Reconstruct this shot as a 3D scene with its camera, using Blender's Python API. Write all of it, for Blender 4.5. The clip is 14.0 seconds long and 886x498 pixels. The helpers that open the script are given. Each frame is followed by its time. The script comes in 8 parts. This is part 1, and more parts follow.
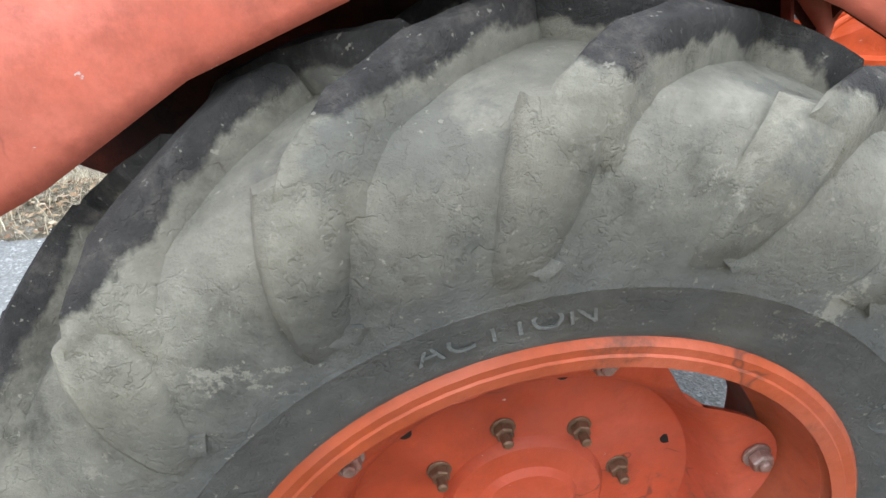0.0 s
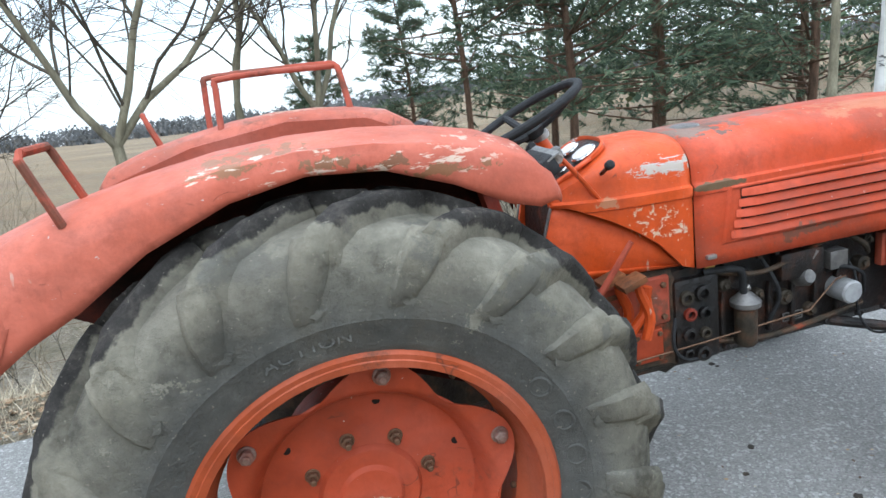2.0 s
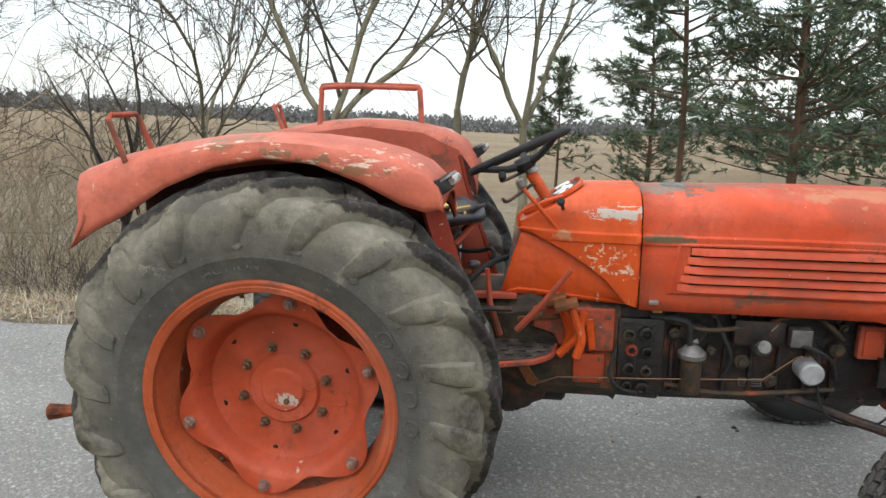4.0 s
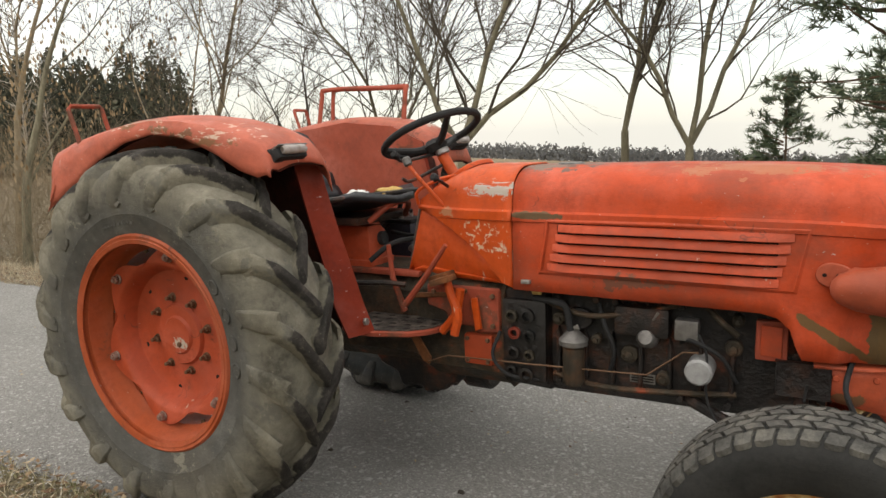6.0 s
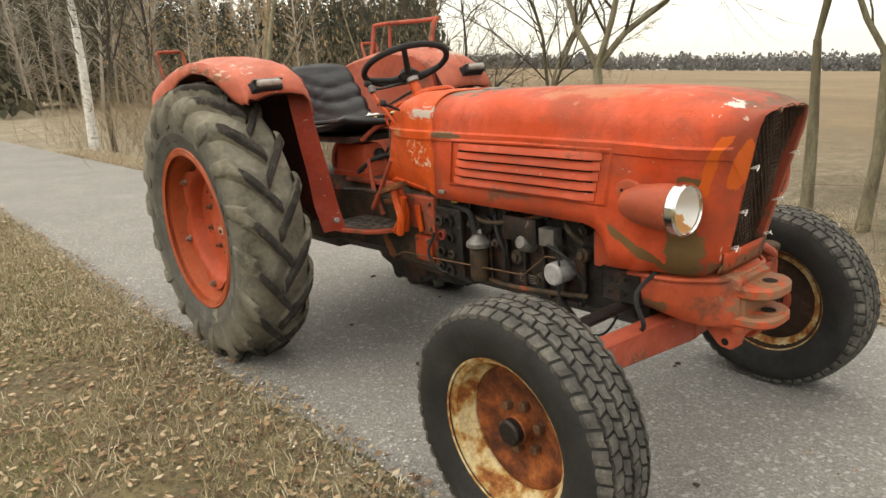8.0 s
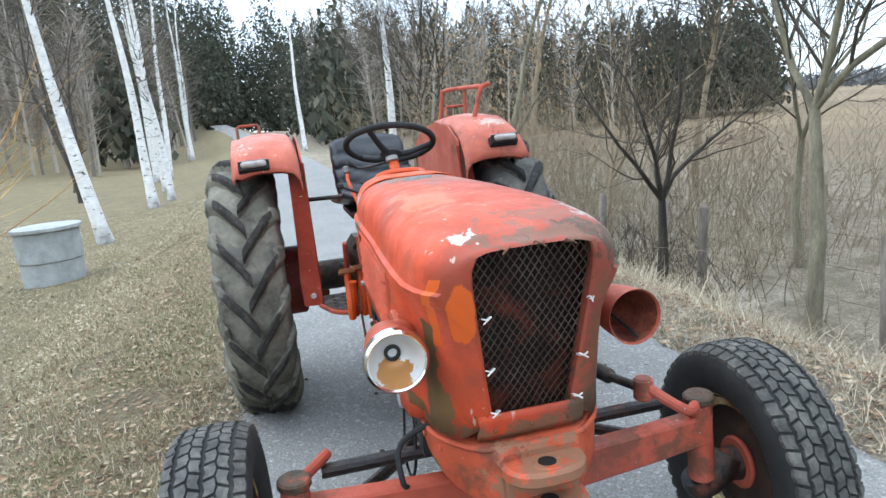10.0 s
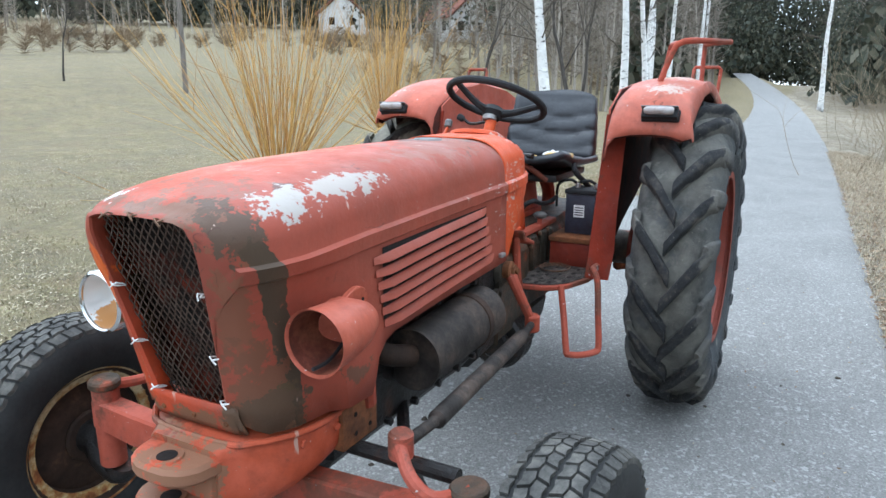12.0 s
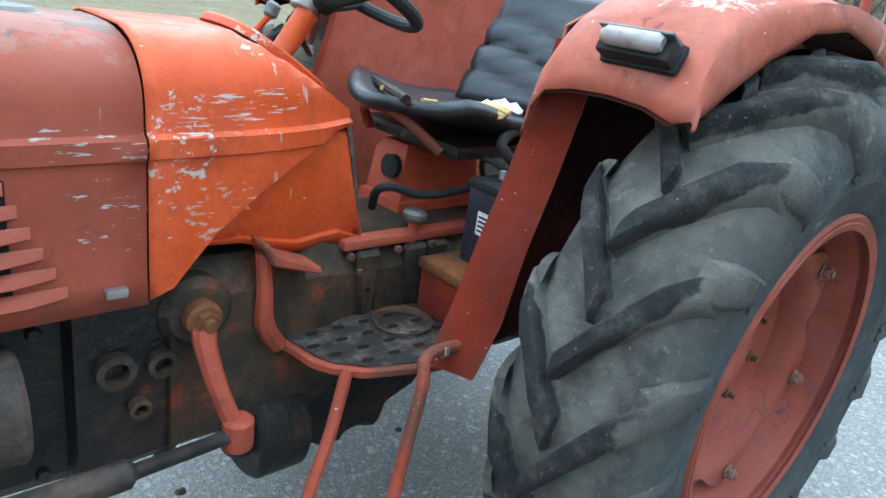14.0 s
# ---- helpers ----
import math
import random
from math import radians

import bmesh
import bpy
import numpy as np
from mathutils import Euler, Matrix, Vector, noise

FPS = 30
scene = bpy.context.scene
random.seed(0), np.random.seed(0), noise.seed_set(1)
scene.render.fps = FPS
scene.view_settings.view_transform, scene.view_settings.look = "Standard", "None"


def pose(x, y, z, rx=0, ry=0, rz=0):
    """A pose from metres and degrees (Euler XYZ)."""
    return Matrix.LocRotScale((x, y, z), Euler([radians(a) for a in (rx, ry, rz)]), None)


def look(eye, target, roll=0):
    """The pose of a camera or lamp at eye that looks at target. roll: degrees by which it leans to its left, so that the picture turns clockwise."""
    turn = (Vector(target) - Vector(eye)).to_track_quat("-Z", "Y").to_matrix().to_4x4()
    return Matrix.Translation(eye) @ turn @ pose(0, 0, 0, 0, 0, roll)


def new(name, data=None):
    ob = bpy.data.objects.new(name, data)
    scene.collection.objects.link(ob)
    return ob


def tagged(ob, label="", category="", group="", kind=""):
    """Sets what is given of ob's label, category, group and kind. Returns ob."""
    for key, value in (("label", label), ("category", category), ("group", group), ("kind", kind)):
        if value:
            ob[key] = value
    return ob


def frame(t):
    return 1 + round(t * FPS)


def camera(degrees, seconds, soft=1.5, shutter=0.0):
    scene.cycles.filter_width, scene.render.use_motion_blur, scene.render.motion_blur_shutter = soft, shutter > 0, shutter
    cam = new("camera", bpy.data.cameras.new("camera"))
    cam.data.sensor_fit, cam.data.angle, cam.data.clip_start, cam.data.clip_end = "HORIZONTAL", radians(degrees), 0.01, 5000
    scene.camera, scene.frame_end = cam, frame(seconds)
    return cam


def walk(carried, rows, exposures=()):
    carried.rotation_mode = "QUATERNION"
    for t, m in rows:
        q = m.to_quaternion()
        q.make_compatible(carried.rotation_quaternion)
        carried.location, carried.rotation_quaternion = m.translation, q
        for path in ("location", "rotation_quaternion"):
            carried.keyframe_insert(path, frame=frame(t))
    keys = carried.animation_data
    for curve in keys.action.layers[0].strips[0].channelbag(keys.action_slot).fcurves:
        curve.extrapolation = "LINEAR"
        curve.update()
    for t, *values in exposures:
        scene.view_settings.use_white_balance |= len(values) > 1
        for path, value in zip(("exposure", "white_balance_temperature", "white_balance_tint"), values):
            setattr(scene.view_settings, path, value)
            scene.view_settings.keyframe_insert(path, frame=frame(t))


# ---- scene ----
cam = camera(65.8, 14.0, shutter=0.0)
PATH = [
    (0, (-0.186, -1.206, 1.341), (0.07, 0.488, 0.309), -1.5),
    (0.5, (-0.154, -1.305, 1.353), (-0.035, 0.404, 0.321), -0.5),
    (1, (-0.122, -1.498, 1.388), (-0.017, 0.325, 0.571), 4.4),
    (1.5, (-0.101, -1.721, 1.431), (0.019, 0.147, 0.727), 3.8),
    (2, (-0.059, -1.879, 1.442), (0.361, -0.001, 0.898), -8.0),
    (2.5, (0.156, -1.994, 1.422), (0.484, -0.079, 0.947), 0.8),
    (3, (0.372, -2.201, 1.476), (0.464, -0.261, 0.999), 1.0),
    (3.5, (0.523, -2.396, 1.448), (0.49, -0.465, 0.927), 0.7),
    (3.7, (0.591, -2.416, 1.45), (0.47, -0.48, 0.962), 0.2),
    (5.8, (1.771, -2.155, 1.254), (0.811, -0.434, 0.911), -0.0),
    (6, (1.891, -2.153, 1.237), (0.924, -0.434, 0.907), -2.0),
    (6.5, (2.211, -2.143, 1.218), (1.119, -0.511, 0.841), -2.5),
    (7, (2.519, -2.023, 1.226), (1.309, -0.494, 0.781), 0.1),
    (7.5, (2.771, -1.981, 1.244), (1.451, -0.551, 0.782), -2.8),
    (8, (3.008, -1.814, 1.229), (1.517, -0.586, 0.71), -4.2),
    (8.2, (3.106, -1.718, 1.222), (1.547, -0.558, 0.751), -1.7),
    (10.3, (3.526, -0.206, 1.327), (1.6, -0.007, 0.828), -4.7),
    (10.5, (3.567, -0.033, 1.317), (1.676, -0.061, 0.667), -3.7),
    (11, (3.428, 0.331, 1.287), (1.568, 0.017, 0.621), -3.0),
    (11.5, (3.244, 0.701, 1.277), (1.428, 0.174, 0.627), -4.5),
    (12, (3.01, 1.018, 1.282), (1.285, 0.115, 0.825), 0.2),
    (12.5, (2.664, 1.187, 1.269), (1.038, 0.095, 0.861), 3.0),
    (13, (2.254, 1.27, 1.28), (0.816, -0.03, 0.787), 4.4),
    (13.5, (1.817, 1.222, 1.287), (0.355, -0.067, 0.838), 7.3),
    (14, (1.368, 1.144, 1.232), (0.067, -0.207, 0.538), 8.6),
]
EXPOSURES = [
    (0.0, 0.90, 5850, 5), (0.6, 1.06, 5850, 4), (1.5, 0.94, 5800, 3), (2.2, 0.40, 5700, 3), (3.7, 0.28, 6400, 5), (5.8, -0.08, 7300, 8), (7.0, 0.06, 8000, 8), (8.2, 0.28, 8000, 6),
    (10.3, 0.66, 5500, 3), (11.5, 0.70, 5500, 3), (12.5, 0.54, 5600, 3), (13.5, 0.66, 5400, -2), (14.0, 0.86, 5200, -7),
]
walk(cam, [(t, look(eye, target, roll)) for t, eye, target, roll in PATH], EXPOSURES)

# ---- world and light: a bright overcast day ----
world = bpy.data.worlds.new("overcast")
scene.world = world
world.use_nodes = True
wn, wl = world.node_tree.nodes, world.node_tree.links
wn.clear()
sky = wn.new("ShaderNodeTexSky")
sky.sky_type, sky.sun_disc = "NISHITA", False
sky.sun_elevation, sky.sun_rotation = radians(38), radians(200)
sky_bg = wn.new("ShaderNodeBackground")
sky_bg.inputs["Strength"].default_value = 0.05
wl.new(sky.outputs[0], sky_bg.inputs["Color"])
cloud_bg = wn.new("ShaderNodeBackground")
w_tc, w_noise, w_ramp = wn.new("ShaderNodeTexCoord"), wn.new("ShaderNodeTexNoise"), wn.new("ShaderNodeValToRGB")
w_noise.inputs["Scale"].default_value, w_noise.inputs["Detail"].default_value = 2.2, 4
w_ramp.color_ramp.elements[0].color, w_ramp.color_ramp.elements[0].position = (0.80, 0.83, 0.88, 1), 0.35
w_ramp.color_ramp.elements[1].color, w_ramp.color_ramp.elements[1].position = (0.95, 0.96, 1.0, 1), 0.65
wl.new(w_tc.outputs["Generated"], w_noise.inputs["Vector"])
wl.new(w_noise.outputs[0], w_ramp.inputs[0])
wl.new(w_ramp.outputs[0], cloud_bg.inputs["Color"])
# an overcast sky is brighter overhead than at the horizon
w_xyz, w_lift = wn.new("ShaderNodeSeparateXYZ"), wn.new("ShaderNodeMapRange")
wl.new(w_tc.outputs["Generated"], w_xyz.inputs[0])
wl.new(w_xyz.outputs["Z"], w_lift.inputs["Value"])
for key, value in (("From Min", 0.0), ("From Max", 1.0), ("To Min", 0.92), ("To Max", 2.4)):
    w_lift.inputs[key].default_value = value
wl.new(w_lift.outputs[0], cloud_bg.inputs["Strength"])
w_add, w_out = wn.new("ShaderNodeAddShader"), wn.new("ShaderNodeOutputWorld")
wl.new(sky_bg.outputs[0], w_add.inputs[0])
wl.new(cloud_bg.outputs[0], w_add.inputs[1])
wl.new(w_add.outputs[0], w_out.inputs["Surface"])

sun_data = bpy.data.lights.new("sun", "SUN")
sun_data.energy, sun_data.angle, sun_data.color = 0.6, radians(40), (1.0, 0.96, 0.9)
sun = new("sun", sun_data)
sun.matrix_world = look((-2, -8, 9), (0, 0, 0))


# ---- materials ----
def node(nt, kind, **values):
    n = nt.nodes.new(kind)
    for key, value in values.items():
        n.inputs[key.replace("_", " ")].default_value = value
    return n


def material(name, rough=0.6, metal=0.0):
    m = bpy.data.materials.new(name)
    m.use_nodes = True
    b = m.node_tree.nodes["Principled BSDF"]
    b.inputs["Roughness"].default_value, b.inputs["Metallic"].default_value = rough, metal
    return m, m.node_tree, b


def ramp(nt, source, stops):
    r = nt.nodes.new("ShaderNodeValToRGB")
    while len(r.color_ramp.elements) < len(stops):
        r.color_ramp.elements.new(0.5)
    for e, (p, c) in zip(r.color_ramp.elements, stops):
        e.position, e.color = p, (*c, 1) if len(c) == 3 else (c[0], c[0], c[0], 1)
    nt.links.new(source, r.inputs[0])
    return r.outputs[0]


def mix(nt, fac, a, b):
    m = nt.nodes.new("ShaderNodeMix")
    m.data_type = "RGBA"
    for sock, v in ((m.inputs[0], fac), (m.inputs[6], a), (m.inputs[7], b)):
        if isinstance(v, (int, float)):
            sock.default_value = v
        elif isinstance(v, tuple):
            sock.default_value = (*v, 1)
        else:
            nt.links.new(v, sock)
    return m.outputs[2]


def maths(nt, op, a, b=0.0):
    m = nt.nodes.new("ShaderNodeMath")
    m.operation = op
    for sock, v in ((m.inputs[0], a), (m.inputs[1], b)):
        if isinstance(v, (int, float)):
            sock.default_value = v
        else:
            nt.links.new(v, sock)
    return m.outputs[0]


def noise_at(nt, scale, detail=4, rough=0.6, stretch=None):
    tc = nt.nodes.new("ShaderNodeTexCoord")
    n = node(nt, "ShaderNodeTexNoise", Scale=scale, Detail=detail, Roughness=rough)
    source = tc.outputs["Object"]
    if stretch:
        mp = nt.nodes.new("ShaderNodeMapping")
        mp.inputs["Scale"].default_value = stretch
        nt.links.new(source, mp.inputs["Vector"])
        source = mp.outputs[0]
    nt.links.new(source, n.inputs["Vector"])
    return n.outputs["Fac"]


def bump(nt, b, height, strength=0.3, distance=0.01):
    n = node(nt, "ShaderNodeBump", Strength=strength, Distance=distance)
    nt.links.new(height, n.inputs["Height"])
    nt.links.new(n.outputs[0], b.inputs["Normal"])


def blotch(nt, centre, radii, scale=14.0, edge=0.55, turn=0.0):
    """A ragged patch: 1 inside an ellipsoid whose border is broken up by noise."""
    tc = nt.nodes.new("ShaderNodeTexCoord")
    mp = nt.nodes.new("ShaderNodeMapping")
    mp.vector_type = "TEXTURE"
    mp.inputs["Location"].default_value, mp.inputs["Scale"].default_value = centre, radii
    mp.inputs["Rotation"].default_value = (0, radians(turn), 0)
    nt.links.new(tc.outputs["Object"], mp.inputs["Vector"])
    length = nt.nodes.new("ShaderNodeVectorMath")
    length.operation = "LENGTH"
    nt.links.new(mp.outputs[0], length.inputs[0])
    n = noise_at(nt, scale, 6, 0.7)
    d = maths(nt, "ADD", length.outputs["Value"], maths(nt, "MULTIPLY", maths(nt, "SUBTRACT", n, 0.5), 2.2 * edge * 2))
    return ramp(nt, d, [(0.92, (1,)), (1.0, (0,))])


RUST, BARE = (0.085, 0.05, 0.03), (0.50, 0.48, 0.45)


def band(nt, side, curve, half, rough_edge=0.012, z_range=(0.6, 1.2), scale=16):
    """A worn strip that follows the edge of the nose: 1 where x is near c0 + c1 z + c2 z^2 on one side of the hood."""
    tc = nt.nodes.new("ShaderNodeTexCoord")
    xyz = nt.nodes.new("ShaderNodeSeparateXYZ")
    nt.links.new(tc.outputs["Object"], xyz.inputs[0])
    z = xyz.outputs["Z"]
    centre = maths(nt, "ADD", curve[0], maths(nt, "MULTIPLY", z, maths(nt, "ADD", curve[1], maths(nt, "MULTIPLY", z, curve[2]))))
    off = maths(nt, "ABSOLUTE", maths(nt, "SUBTRACT", xyz.outputs["X"], centre))
    ragged = maths(nt, "MULTIPLY", maths(nt, "SUBTRACT", noise_at(nt, scale, 7, 0.68), 0.5), rough_edge * 4)
    inside = maths(nt, "LESS_THAN", maths(nt, "ADD", off, ragged), half)
    wavy = maths(nt, "ADD", z, ragged)
    tall = maths(nt, "MULTIPLY", maths(nt, "GREATER_THAN", wavy, z_range[0]), maths(nt, "LESS_THAN", wavy, z_range[1]))
    flank = maths(nt, "GREATER_THAN", maths(nt, "MULTIPLY", xyz.outputs["Y"], side), 0.132)
    return maths(nt, "MULTIPLY", inside, maths(nt, "MULTIPLY", tall, flank))


def paint(name, base, dark=None, rough=0.5, chips=0.30, rust=0.35, patches=(), scuffs=(), scratch=False, dull_tone=None, bands=(), gloss=0.26, grime=None):
    """Old sprayed paint: areas of fading, rust bleeding, chips to bare metal, and named patches."""
    m, nt, b = material(name, rough)
    b.inputs["Specular IOR Level"].default_value = gloss
    dark = dark or tuple(c * 0.62 for c in base)
    pale = tuple(min(1, c * 1.12 + 0.035) for c in base)
    col = ramp(nt, noise_at(nt, 3.2, 6, 0.62), [(0.30, dark), (0.48, base), (0.70, pale)])
    col = mix(nt, ramp(nt, noise_at(nt, 26, 5, 0.7), [(0.48, (0,)), (0.70, (0.5,))]), col, dark)
    rust_mask = ramp(nt, noise_at(nt, 5.5, 9, 0.72), [(1 - rust, (0,)), (1.02 - rust, (0.0,)), (1.10 - rust, (0.75,))])
    col = mix(nt, rust_mask, col, RUST)
    chip = ramp(nt, noise_at(nt, 60, 4, 0.6, (1, 1, 1.6)), [(1 - chips, (0,)), (1.03 - chips, (0.85,))])
    col = mix(nt, chip, col, BARE)
    dirt = ramp(nt, noise_at(nt, 11, 9, 0.78), [(0.50, (0,)), (0.60, (0.22,)), (0.70, (0.6,))])
    col = mix(nt, dirt, col, tuple(c * 0.4 + 0.015 for c in base))
    # rain runs and dull smears
    run = ramp(nt, noise_at(nt, 22, 6, 0.7, (1, 1, 0.12)), [(0.52, (0,)), (0.72, (0.34,))])
    col = mix(nt, run, col, tuple(c * 0.55 + 0.01 for c in base))
    smear = ramp(nt, noise_at(nt, 2.1, 5, 0.7, (0.6, 1, 1)), [(0.52, (0,)), (0.68, (0.60,))])
    col = mix(nt, smear, col, tuple(c * 0.70 + 0.028 for c in base))
    # blends to a second, duller tone towards +y and on the nose
    if dull_tone:
        tc = nt.nodes.new("ShaderNodeTexCoord")
        xyz = nt.nodes.new("ShaderNodeSeparateXYZ")
        nt.links.new(tc.outputs["Object"], xyz.inputs[0])
        left_mask = ramp(nt, maths(nt, "ADD", xyz.outputs["Y"], maths(nt, "MULTIPLY", noise_at(nt, 4, 5), 0.25)), [(0.04, (0,)), (0.26, (0.78,))])
        col = mix(nt, left_mask, col, dull_tone)
        front = ramp(nt, maths(nt, "ADD", maths(nt, "SUBTRACT", xyz.outputs["X"], 2.05), maths(nt, "MULTIPLY", noise_at(nt, 9, 6, 0.7), 0.16)), [(0.16, (0,)), (0.22, (0.70,))])
        col = mix(nt, front, col, tuple(c * 0.86 for c in dull_tone))
    if grime:
        old = ramp(nt, noise_at(nt, 4.6, 8, 0.74, (0.7, 1, 1)), [(0.47, (0,)), (0.58, (0.42,)), (0.70, (0.72,))])
        col = mix(nt, old, col, grime)
    for curve_side, curve, half, edge, z_range, colour in bands:
        col = mix(nt, band(nt, curve_side, curve, half, edge, z_range), col, colour)
    for centre, radii, colour, scale, edge, *turn in patches:
        col = mix(nt, blotch(nt, centre, radii, scale, edge, *turn), col, colour)
    for centre, radii, colour, stretch in scuffs:
        streak = ramp(nt, noise_at(nt, 30, 6, 0.66, stretch), [(0.57, (0,)), (0.60, (0.85,))])
        col = mix(nt, maths(nt, "MULTIPLY", blotch(nt, centre, radii, 9, 0.5), streak), col, colour)
    if scratch:
        line = ramp(nt, maths(nt, "ABSOLUTE", maths(nt, "SUBTRACT", noise_at(nt, 6.5, 3, 0.5), 0.5)), [(0.0, (1,)), (0.006, (0,))])
        where = ramp(nt, noise_at(nt, 5.1, 4, 0.6), [(0.59, (0,)), (0.63, (0.7,))])
        col = mix(nt, maths(nt, "MULTIPLY", line, where), col, (0.07, 0.03, 0.022))
        nick = ramp(nt, noise_at(nt, 34, 3, 0.5, (1.0, 1.0, 0.22)), [(0.70, (0,)), (0.72, (0.8,))])
        col = mix(nt, maths(nt, "MULTIPLY", nick, ramp(nt, noise_at(nt, 4.3, 4, 0.6), [(0.52, (0,)), (0.56, (1,))])), col, (0.50, 0.36, 0.29))
    nt.links.new(col, b.inputs["Base Color"])
    fine = noise_at(nt, 90, 4, 0.6)
    nt.links.new(ramp(nt, noise_at(nt, 8, 5), [(0.3, (rough - 0.12,)), (0.7, (rough + 0.2,))]), b.inputs["Roughness"])
    bump(nt, b, maths(nt, "ADD", fine, maths(nt, "MULTIPLY", noise_at(nt, 7, 3), 2.0)), 0.25, 0.004)
    return m


def mottled(name, stops, scale, rough=0.8, metal=0.0, fine=60, relief=0.4, depth=0.006, stretch=None):
    m, nt, b = material(name, rough, metal)
    col = ramp(nt, noise_at(nt, scale, 7, 0.65, stretch), stops)
    mid = tuple(c * 0.6 for c in stops[0][1])
    col = mix(nt, ramp(nt, noise_at(nt, fine, 4, 0.7, stretch), [(0.45, (0,)), (0.75, (0.5,))]), col, mid)
    nt.links.new(col, b.inputs["Base Color"])
    if rough >= 0.5 and metal < 0.3:
        b.inputs["Specular IOR Level"].default_value = 0.28
    bump(nt, b, noise_at(nt, fine, 5, 0.7, stretch), relief, depth)
    return m


RED = (0.50, 0.060, 0.015)
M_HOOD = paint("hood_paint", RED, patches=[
    ((2.17, -0.13, 1.09), (0.03, 0.03, 0.015), BARE, 44, 1.2),
    ((2.19, -0.150, 0.93), (0.05, 0.030, 0.075), (0.58, 0.105, 0.018), 12, 0.35),
    ((2.09, 0.215, 0.70), (0.05, 0.05, 0.06), (0.10, 0.066, 0.035), 12, 0.6),
    ((1.935, -0.24, 0.690), (0.110, 0.06, 0.016), (0.15, 0.085, 0.035), 12, 0.35, 34),
    ((2.06, -0.19, 0.70), (0.05, 0.06, 0.075), (0.14, 0.085, 0.035), 13, 0.8),
    ((2.155, 0.155, 0.90), (0.045, 0.030, 0.10), (0.20, 0.075, 0.042), 24, 1.4),
    ((2.11, 0.150, 0.74), (0.050, 0.045, 0.09), (0.17, 0.07, 0.04), 22, 1.3),
    ((2.09, 0.05, 0.645), (0.06, 0.20, 0.035), (0.18, 0.09, 0.05), 18, 1.2),
    ((2.165, 0.135, 1.055), (0.050, 0.075, 0.045), (0.095, 0.058, 0.038), 20, 1.0),
    ((2.09, 0.160, 0.675), (0.075, 0.080, 0.055), (0.105, 0.062, 0.038), 13, 0.8),
    ((1.16, 0.02, 1.12), (0.13, 0.15, 0.03), (0.14, 0.075, 0.055), 16, 1.1),
    ((1.13, -0.23, 0.985), (0.09, 0.05, 0.012), (0.14, 0.09, 0.05), 18, 0.5),
    ((2.20, 0.03, 1.09), (0.03, 0.17, 0.03), (0.17, 0.08, 0.05), 28, 1.3),
    ((1.10, -0.02, 1.14), (0.08, 0.16, 0.03), (0.20, 0.13, 0.10), 12, 0.8),
    ((1.40, -0.22, 0.80), (0.08, 0.05, 0.020), (0.18, 0.065, 0.04), 28, 1.4),
    ((1.90, 0.25, 0.70), (0.05, 0.05, 0.02), (0.15, 0.065, 0.04), 30, 1.3),
    ((2.10, 0.06, 1.115), (0.06, 0.10, 0.03), (0.24, 0.085, 0.055), 30, 1.5),
    ((2.02, 0.16, 1.10), (0.035, 0.02, 0.03), (0.13, 0.06, 0.045), 30, 0.9),
    ((1.30, 0.10, 1.13), (0.22, 0.12, 0.04), (0.27, 0.10, 0.07), 18, 1.5),
    ((1.75, -0.12, 1.13), (0.20, 0.08, 0.03), (0.40, 0.125, 0.06), 16, 1.5),
    ((2.05, 0.195, 1.09), (0.080, 0.045, 0.034), (0.40, 0.36, 0.325), 30, 1.0),
    ((1.88, 0.190, 1.09), (0.110, 0.036, 0.026), (0.38, 0.33, 0.29), 34, 1.2),
], scuffs=[((1.10, 0.205, 0.99), (0.09, 0.05, 0.022), BARE, (0.7, 1, 6)), ((1.11, 0.215, 0.89), (0.05, 0.03, 0.05), BARE, (1, 1, 5))], scratch=True, dull_tone=(0.250, 0.066, 0.043), grime=(0.22, 0.060, 0.036), bands=[
    (1, (2.5295, -1.350, 0.966), 0.024, 0.010, (0.60, 1.12), (0.075, 0.050, 0.032)),
    (-1, (2.5095, -1.350, 0.966), 0.032, 0.016, (0.60, 0.90), (0.125, 0.080, 0.036)),
    (-1, (2.5480, -1.350, 0.966), 0.013, 0.006, (0.85, 1.01), (0.58, 0.105, 0.018)),
])
M_LAMP = paint("lamp_paint", (0.37, 0.075, 0.036), rough=0.5, rust=0.40, chips=0.32, scratch=True)
M_COWL = paint("cowl_paint", (0.56, 0.076, 0.012), rough=0.42, chips=0.30, rust=0.25, patches=[
    ((0.985, -0.20, 1.058), (0.085, 0.06, 0.017), (0.42, 0.36, 0.31), 38, 1.25),
    ((0.80, -0.17, 0.985), (0.03, 0.06, 0.02), (0.40, 0.17, 0.09), 20, 0.8),
], scuffs=[((0.95, -0.20, 1.06), (0.11, 0.06, 0.035), BARE, (0.5, 1, 5)), ((0.95, -0.20, 0.91), (0.09, 0.06, 0.07), (0.55, 0.42, 0.30), (1.5, 1, 1.2)), ((0.93, 0.20, 1.02), (0.09, 0.06, 0.030), BARE, (0.5, 1, 6)), ((0.83, 0.18, 1.04), (0.06, 0.05, 0.02), BARE, (0.6, 1, 7)), ((1.00, 0.21, 0.98), (0.05, 0.04, 0.09), BARE, (1.6, 1, 2.5)),
    ((0.93, 0.20, 0.88), (0.10, 0.05, 0.05), (0.50, 0.33, 0.26), (1.2, 1, 3)), ((0.94, -0.20, 0.895), (0.08, 0.05, 0.035), (0.60, 0.47, 0.36), (1.2, 1, 2.2)), ((0.84, 0.12, 1.12), (0.06, 0.08, 0.03), BARE, (1.5, 1.5, 2))], scratch=True)
